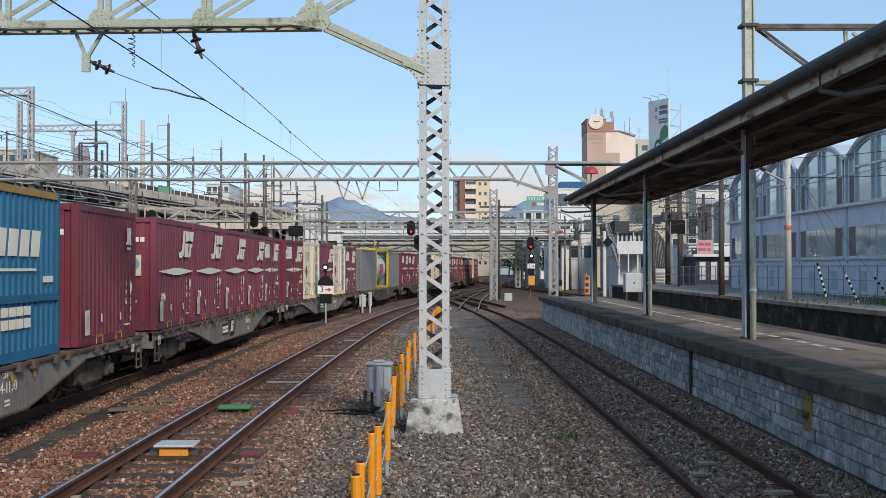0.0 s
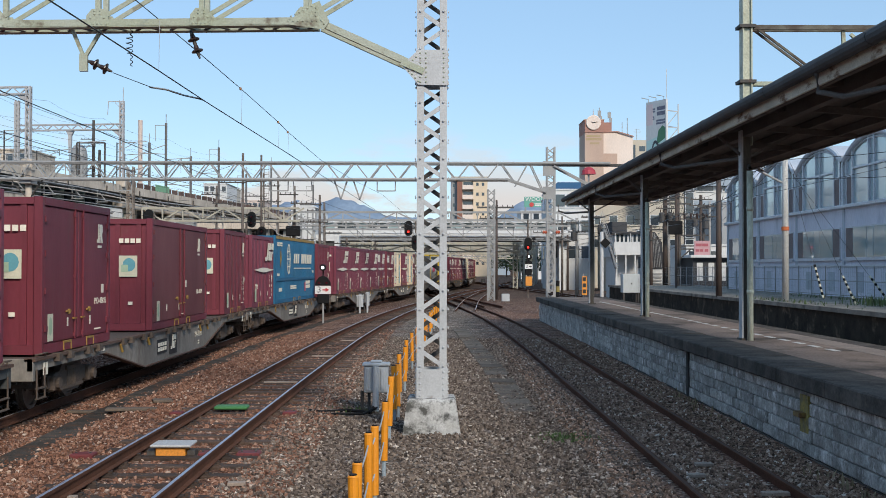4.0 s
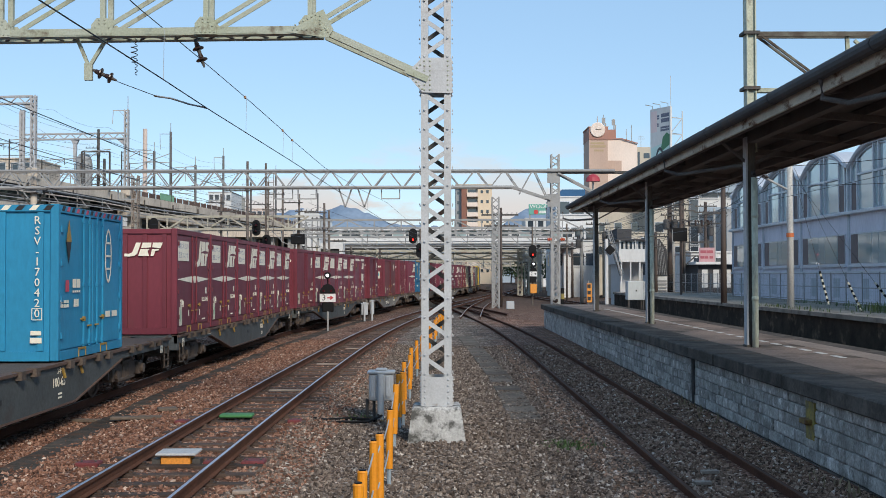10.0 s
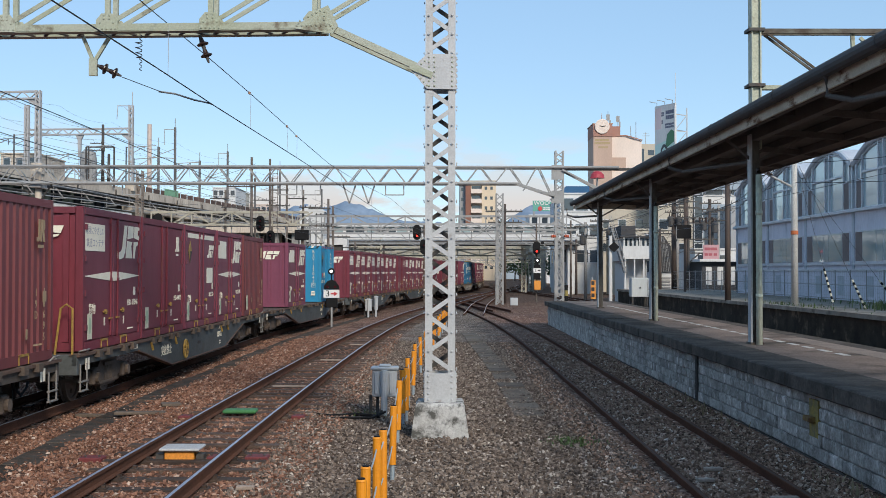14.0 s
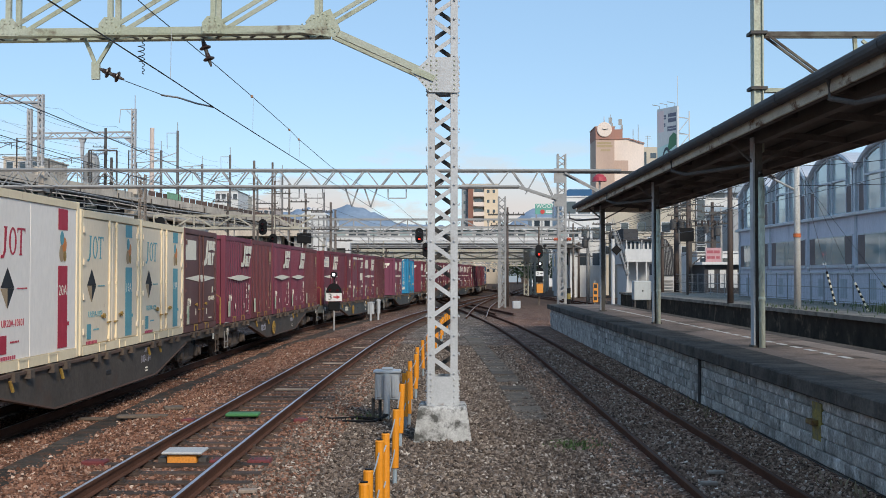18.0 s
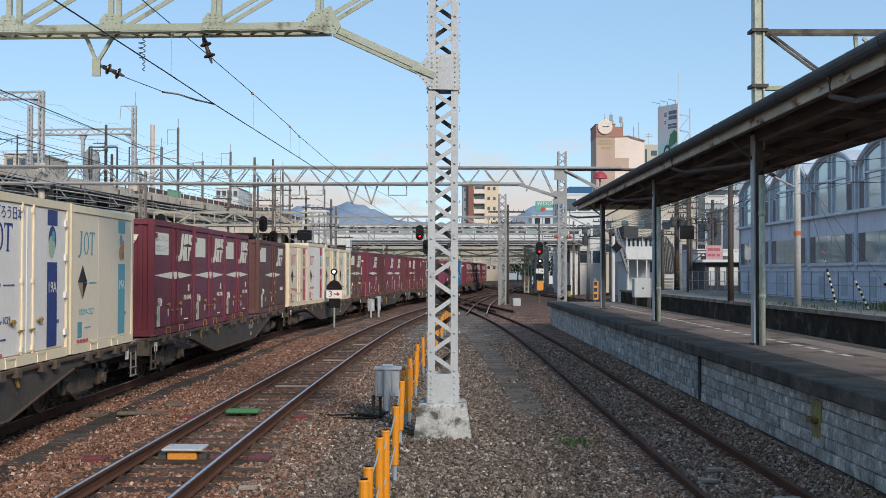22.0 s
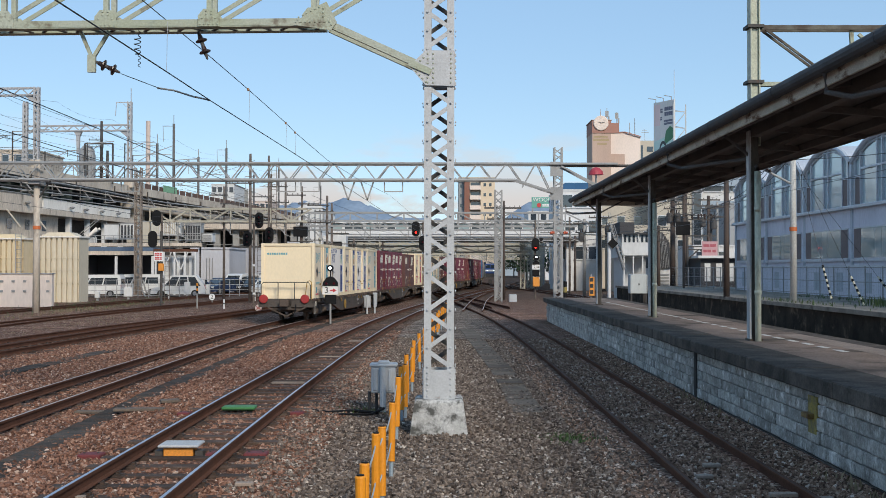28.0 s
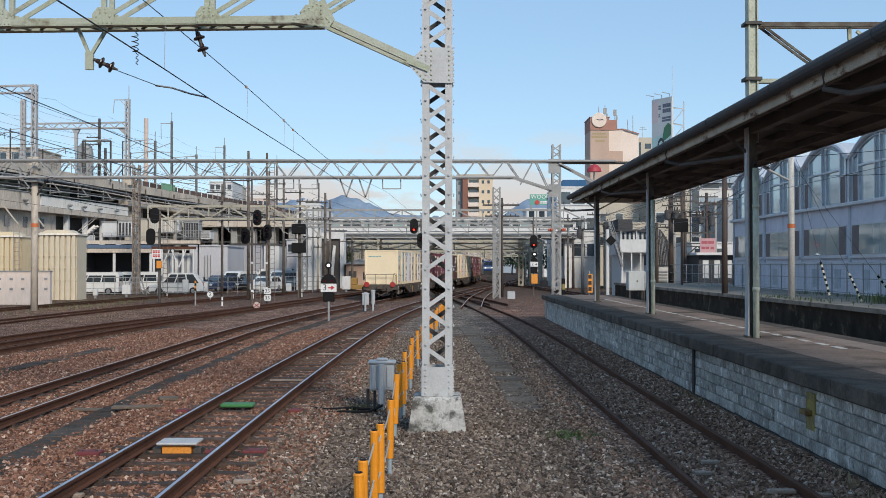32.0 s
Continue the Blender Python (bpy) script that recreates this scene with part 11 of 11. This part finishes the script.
part("post", Shape().tube((-15.4, 71, -0.1), (-15.4, 71, 1.0), 0.05, 8), M_concrete, hz)
for i in range(4):
    part("band", Shape().tube((-15.4, 71, 0.9 + 0.16 * i), (-15.4, 71, 1.06 + 0.16 * i), 0.06, 8), M_yellow_post if i % 2 else M_black, hz)
nb = thing("number_board", "small round white board with a number", "sign", "trackside boards")
part("board", Shape().lathe([(0.22, 0), (0.22, 0.02)], Matrix.Translation((-16.3, 80, 0.45)) @ Matrix.Rotation(radians(90), 4, "X"), 14), M_white_plain, nb)
part("digit", text_mesh("2", 0.4, Matrix.Translation((-16.3, 79.97, 0.45)) @ Matrix.Rotation(radians(90), 4, "X"), 0.004), M_black_plain, nb)
part("stake", Shape().tube((-16.3, 80.02, -0.1), (-16.3, 80.02, 0.4), 0.03, 6), M_steel_grey, nb)
# huts, relay boxes and a yellow machine in the throat
for x, y, w, h, mm, lab in ((-9.9, 118, 3.0, 2.6, W_tan, "small tan hut between the tracks"), (-6.2, 150, 4.5, 3.0, W_cream, "cream hut beyond the footbridge"), (-2.5, 168, 3.5, 2.6, W_tan, "tan hut beyond the footbridge")):
    hu = thing("hut", lab, "hut", "trackside huts")
    part("wall", Shape().box(x, x + w, y, y + 3, -0.1, h), mm, hu)
    part("roof", Shape().prism([(x - 0.3, h), (x + w + 0.3, h), (x + w / 2, h + 0.6)], Matrix(((1, 0, 0, 0), (0, 0, 1, y - 0.3), (0, 1, 0, 0), (0, 0, 0, 1))), 3.6), W_grey, hu)
    part("door", Shape().box(x + 0.3, x + 1.1, y - 0.03, y, -0.1, 1.9), M_steel_dark, hu)
    part("window", Shape().box(x + w * 0.6, x + w * 0.6 + 0.7, y - 0.03, y, 1.0, 1.8), M_glass_dark, hu)
mc = thing("track_machine", "small yellow maintenance machine on the far tracks", "vehicle")
M_machine = mat("dull_machine_yellow", (0.36, 0.21, 0.05), (0.24, 0.14, 0.04), 0.7, scale=2)
part("frame", Shape().box(-9.6, -7.4, 114, 116.5, 0.1, 0.5, c=0.05), M_machine, mc)
part("cab", Shape().box(-9.2, -8.5, 114.4, 116, 0.5, 1.25, c=0.08), M_machine, mc)
part("engine_cover", Shape().box(-8.1, -7.5, 114.4, 116, 0.5, 0.9, c=0.06), W_tan, mc)
for x in (-9.3, -7.7):
    part("wheel", Shape().tube((x, 113.95, 0.15), (x, 114.1, 0.15), 0.28, 10), M_black, mc)

rnd = random.Random(31)
for k in range(30):
    x, y = rnd.uniform(-13, 15), rnd.uniform(104, 215)
    if min(abs(x - f(y)) for f in (train_x, middle_x, right_x, far_1, far_2, far_3)) < 1.7:
        continue
    z1 = rnd.uniform(5.0, 7.5)
    pole("steel pole with arms in the station throat", x, y, -0.1, z1, rnd.uniform(0.09, 0.16), (M_old_cream, M_post_rust, M_pole_brown)[k % 3], arms=((z1 - 0.6, -1.8, 0.3, 0.1), (z1 - 1.6, -0.4, 1.6, 0.1)))
for k in range(26):
    x, y = rnd.uniform(-13, 15), rnd.uniform(125, 200)
    if min(abs(x - f(y)) for f in (train_x, middle_x, right_x, far_1, far_2, far_3)) < 1.9:
        continue
    w, h = rnd.uniform(0.4, 1.1), rnd.uniform(0.5, 1.5)
    c = thing("equipment_cabinet", "small trackside cabinet in the station throat", "cabinet", "trackside cabinets", shape=Shape().box(x - w / 2, x + w / 2, y, y + 0.6, -0.1, h, c=0.04), material=(M_gray_metal, W_tan, M_steel_grey, M_steel_dark)[k % 4])
# trees and brush beyond the throat
M_leaf = mat("tree_leaf", (0.045, 0.075, 0.03), (0.03, 0.055, 0.025), 0.7, scale=2, island=0.45, bump=0.0)
M_bark = mat("tree_bark", (0.07, 0.055, 0.045), None, 0.9, scale=4, bump=0.4)


def tree(label, x, y, h, w, seed):
    rnd = random.Random(seed)
    t = thing("tree", label, "tree", "far trees")
    s = Shape().tube((x, y, -0.1), (x + 0.1, y, h * 0.6), 0.2, 8, 0.1)
    for k in range(6):
        a = rnd.uniform(0, 6.28)
        z = h * rnd.uniform(0.35, 0.6)
        s.tube((x, y, z), (x + math.cos(a) * w * 0.5, y + math.sin(a) * w * 0.5, z + h * 0.25), 0.07, 6, 0.02)
    part("trunk", s, M_bark, t)
    s = Shape()
    for _ in range(700):
        a, r, z = rnd.uniform(0, 6.28), w * math.sqrt(rnd.random()), rnd.uniform(0.3, 1.0)
        rr = r * math.sin(math.pi * min(1, z * 0.95)) ** 0.5 * rnd.uniform(0.7, 1.1)
        c = Vector((x + rr * math.cos(a), y + rr * math.sin(a), h * z))
        u, v = Vector((rnd.gauss(0, 1), rnd.gauss(0, 1), rnd.gauss(0, 1))).normalized() * 0.2, Vector((rnd.gauss(0, 1), rnd.gauss(0, 1), rnd.gauss(0, 1))).normalized() * 0.2
        s.add([c - u - v, c + u - v, c + u + v, c - u + v], [(0, 1, 2, 3)])
    part("crown", s, M_leaf, t)


for k, (x, y, h, w) in enumerate(((16, 215, 6, 2.6), (19.5, 190, 6, 2.5), (22, 212, 7, 3.2), (-17, 215, 6, 2.6))):
    tree("leafy tree beyond the station throat", x, y, h, w, 40 + k)

rnd = random.Random(91)
for k in range(26):
    tree("dark leafy tree far behind the station throat", -28 + 2.5 * k + rnd.uniform(-1, 1), 322 + rnd.uniform(-10, 15), rnd.uniform(7.0, 10.0), rnd.uniform(2.6, 3.8), 60 + k)

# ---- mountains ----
# distance haze is mixed into the hillside's own colour
M_hill = mat("blue_haze_painted_hillside", (0.235, 0.30, 0.39), (0.17, 0.235, 0.32), 0.95, scale=0.012, amount=0.9, fine=0.08, fine_amount=0.14, bump=0.0)


def ridge(label, y, x0, x1, tops, depth, seed):
    n, m_ = 240, 14
    f = spline(tops)
    vs, fs = [], []
    for j in range(m_):
        u = j / (m_ - 1)
        for i in range(n):
            x = x0 + (x1 - x0) * i / (n - 1)
            z = max(0, f(x)) * (math.sin(math.pi * 0.5 * u)) + 26 * u * noise.noise(Vector((x * 0.012, u * 2.0, seed))) + 9 * u * noise.noise(Vector((x * 0.045, u * 5.0, seed)))
            vs.append((x, y + depth * u, z - 3))
    for j in range(m_ - 1):
        for i in range(n - 1):
            fs.append((j * n + i, j * n + i + 1, (j + 1) * n + i + 1, (j + 1) * n + i))
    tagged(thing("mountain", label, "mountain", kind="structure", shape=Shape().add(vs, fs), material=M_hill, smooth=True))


ridge("mountain ridge on the horizon, blue haze in its colour", 2400, -1100, 700, [(-1100, 90), (-600, 120), (-460, 140), (-390, 146), (-340, 160), (-290, 168), (-225, 160), (-180, 146), (-90, 122), (-20, 118), (60, 122), (140, 132), (250, 150), (330, 135), (420, 120), (700, 90)], 260, 5)

# ---- overhead wires ----
k = 0
for x0, z0, x1, z1, y0, y1 in ((-7.3, 5.5, -7.2, 5.4, 2, 62), (-9.2, 5.5, -8.6, 5.6, 2, 62), (-13.0, 5.3, -12.0, 5.4, 10, 62), (-13.2, 6.3, -12, 6.8, 10, 62), (-19.2, 5.3, -19, 5.4, 20, 62), (-19.3, 6.4, -19, 6.8, 20, 62), (-24.8, 5.4, -24.6, 5.4, 20, 62), (-16, 9.0, -15.5, 9.0, 20, 62),
                               (-7.2, 5.3, -3.2, 5.3, 62, 97), (-7.2, 6.5, -3.2, 6.3, 62, 97), (-12, 5.3, -8.2, 5.3, 62, 97), (-12, 6.8, -8.4, 6.2, 62, 97), (-19, 5.4, -14.6, 5.3, 62, 90), (-19, 6.8, -14.7, 6.3, 62, 90), (-2.9, 5.4, 0.2, 5.3, 62, 97), (2.9, 5.4, 2.0, 5.3, 62, 97), (12.4, 5.3, 11.8, 5.3, 46.7, 97), (12.4, 6.6, 11.8, 6.3, 46.7, 97), (12.4, 5.3, 12.4, 5.3, 10, 46.7), (12.4, 6.6, 12.4, 6.6, 10, 46.7),
                               (0.2, 5.3, 3.0, 5.3, 97, 200), (2.0, 5.3, 0, 5.3, 97, 200), (-3.2, 5.3, 3, 5.3, 97, 200), (0.2, 6.4, 3.0, 6.2, 97, 200), (2.0, 6.4, 0, 6.2, 97, 200)):
    wire("overhead_wire", "thin dark overhead wire above the tracks", sag((x0, y0, z0), (x1, y1, z1), 10, 0.25 if k % 2 else 0.03), 0.009)
    k += 1
for dx, z in ((-3.5, 15.8), (-3.8, 14.4), (-9.5, 15.8), (-9.2, 14.4), (-3.5, 19.6), (-9, 22.5), (-2.2, 12.9), (-6, 16.5), (-11, 20.3), (-5, 18.4)):
    ys = [60, 112, 136, 152, 177, 200, 240]
    for a, b in zip(ys, ys[1:]):
        wire("viaduct_wire", "thin wire strung along the viaduct", sag((via_x(a) + dx, a, z), (via_x(b) + dx, b, z), 8, 0.7), 0.011)
for x0, y0, z0, x1, y1, z1 in ((-48, 66, 16.5, -31, 133, 14.4), (-46, 60, 13.5, -28, 160, 12.4), (-50, 70, 15, -33, 112, 12.8), (-49, 80, 18.5, -38, 122, 16), (-30, 60, 9.4, -24, 110, 9.0), (-44, 62, 11.6, -22.5, 62.5, 9.2), (-28, 102, 10.8, -14, 84, 10.5), (-22.4, 62.5, 6.6, -11.5, 77, 6.2), (14.5, 46.7, 8.6, 24.5, 104, 9.0), (14.5, 46.7, 8.4, 20, 12, 9.4), (14.5, 46.7, 7.0, 21, 14, 7.6), (14.5, 46.7, 6.2, 22, 12, 6.4)):
    wire("service_wire", "dark service cable between poles", sag((x0, y0, z0), (x1, y1, z1), 12, 0.8), 0.013)

# ---- distant electric locomotive ----
loco = thing("locomotive", "distant blue and white electric locomotive with lit headlamps", "locomotive")
M_loco = mat("blue_locomotive_paint", (0.03, 0.09, 0.30), None, 0.4, scale=1)
part("body", Shape().box(-1.45, 1.45, 0, 18, 0.9, 3.7, c=0.12), M_loco, loco)
part("white_band", Shape().box(-1.47, 1.47, -0.03, 0.5, 1.5, 2.0), M_car_white, loco)
part("windscreen", Shape().box(-1.25, -0.05, -0.04, 0.1, 2.4, 3.3), M_glass_dark, loco)
part("windscreen", Shape().box(0.05, 1.25, -0.04, 0.1, 2.4, 3.3), M_glass_dark, loco)
part("skirt", Shape().box(-1.4, 1.4, 0, 17.8, -0.2, 0.9), M_steel_dark, loco)
for x in (-0.9, 0.9):
    disc(x, -0.03, 1.75, 0.16, M_white_lamp, loco, "headlamp")
part("pantograph", Shape().bar((-0.8, 4, 3.7), (0, 5, 4.9), 0.08).bar((0.8, 4, 3.7), (0, 5, 4.9), 0.08).bar((-0.8, 5, 5.1), (0.8, 5, 5.1), 0.08), M_steel_dark, loco)

# ---- plain unseen wall added behind the camera to block light ----
bk = thing("station_front", "plain grey unseen wall added behind the viewer", "building", kind="structure")
part("wall", Shape().box(-40, 40, -75, -74, -0.1, 14), W_grey, bk)


def loco_motion():
    walk(loco, [(t, pose(13.4 * y / 315, y, 0.12, 0, 0, -1.5)) for t, y in ((0, 520), (10, 450), (18, 380), (22, 345), (25, 325), (28, 318), (32, 315))])


motions()
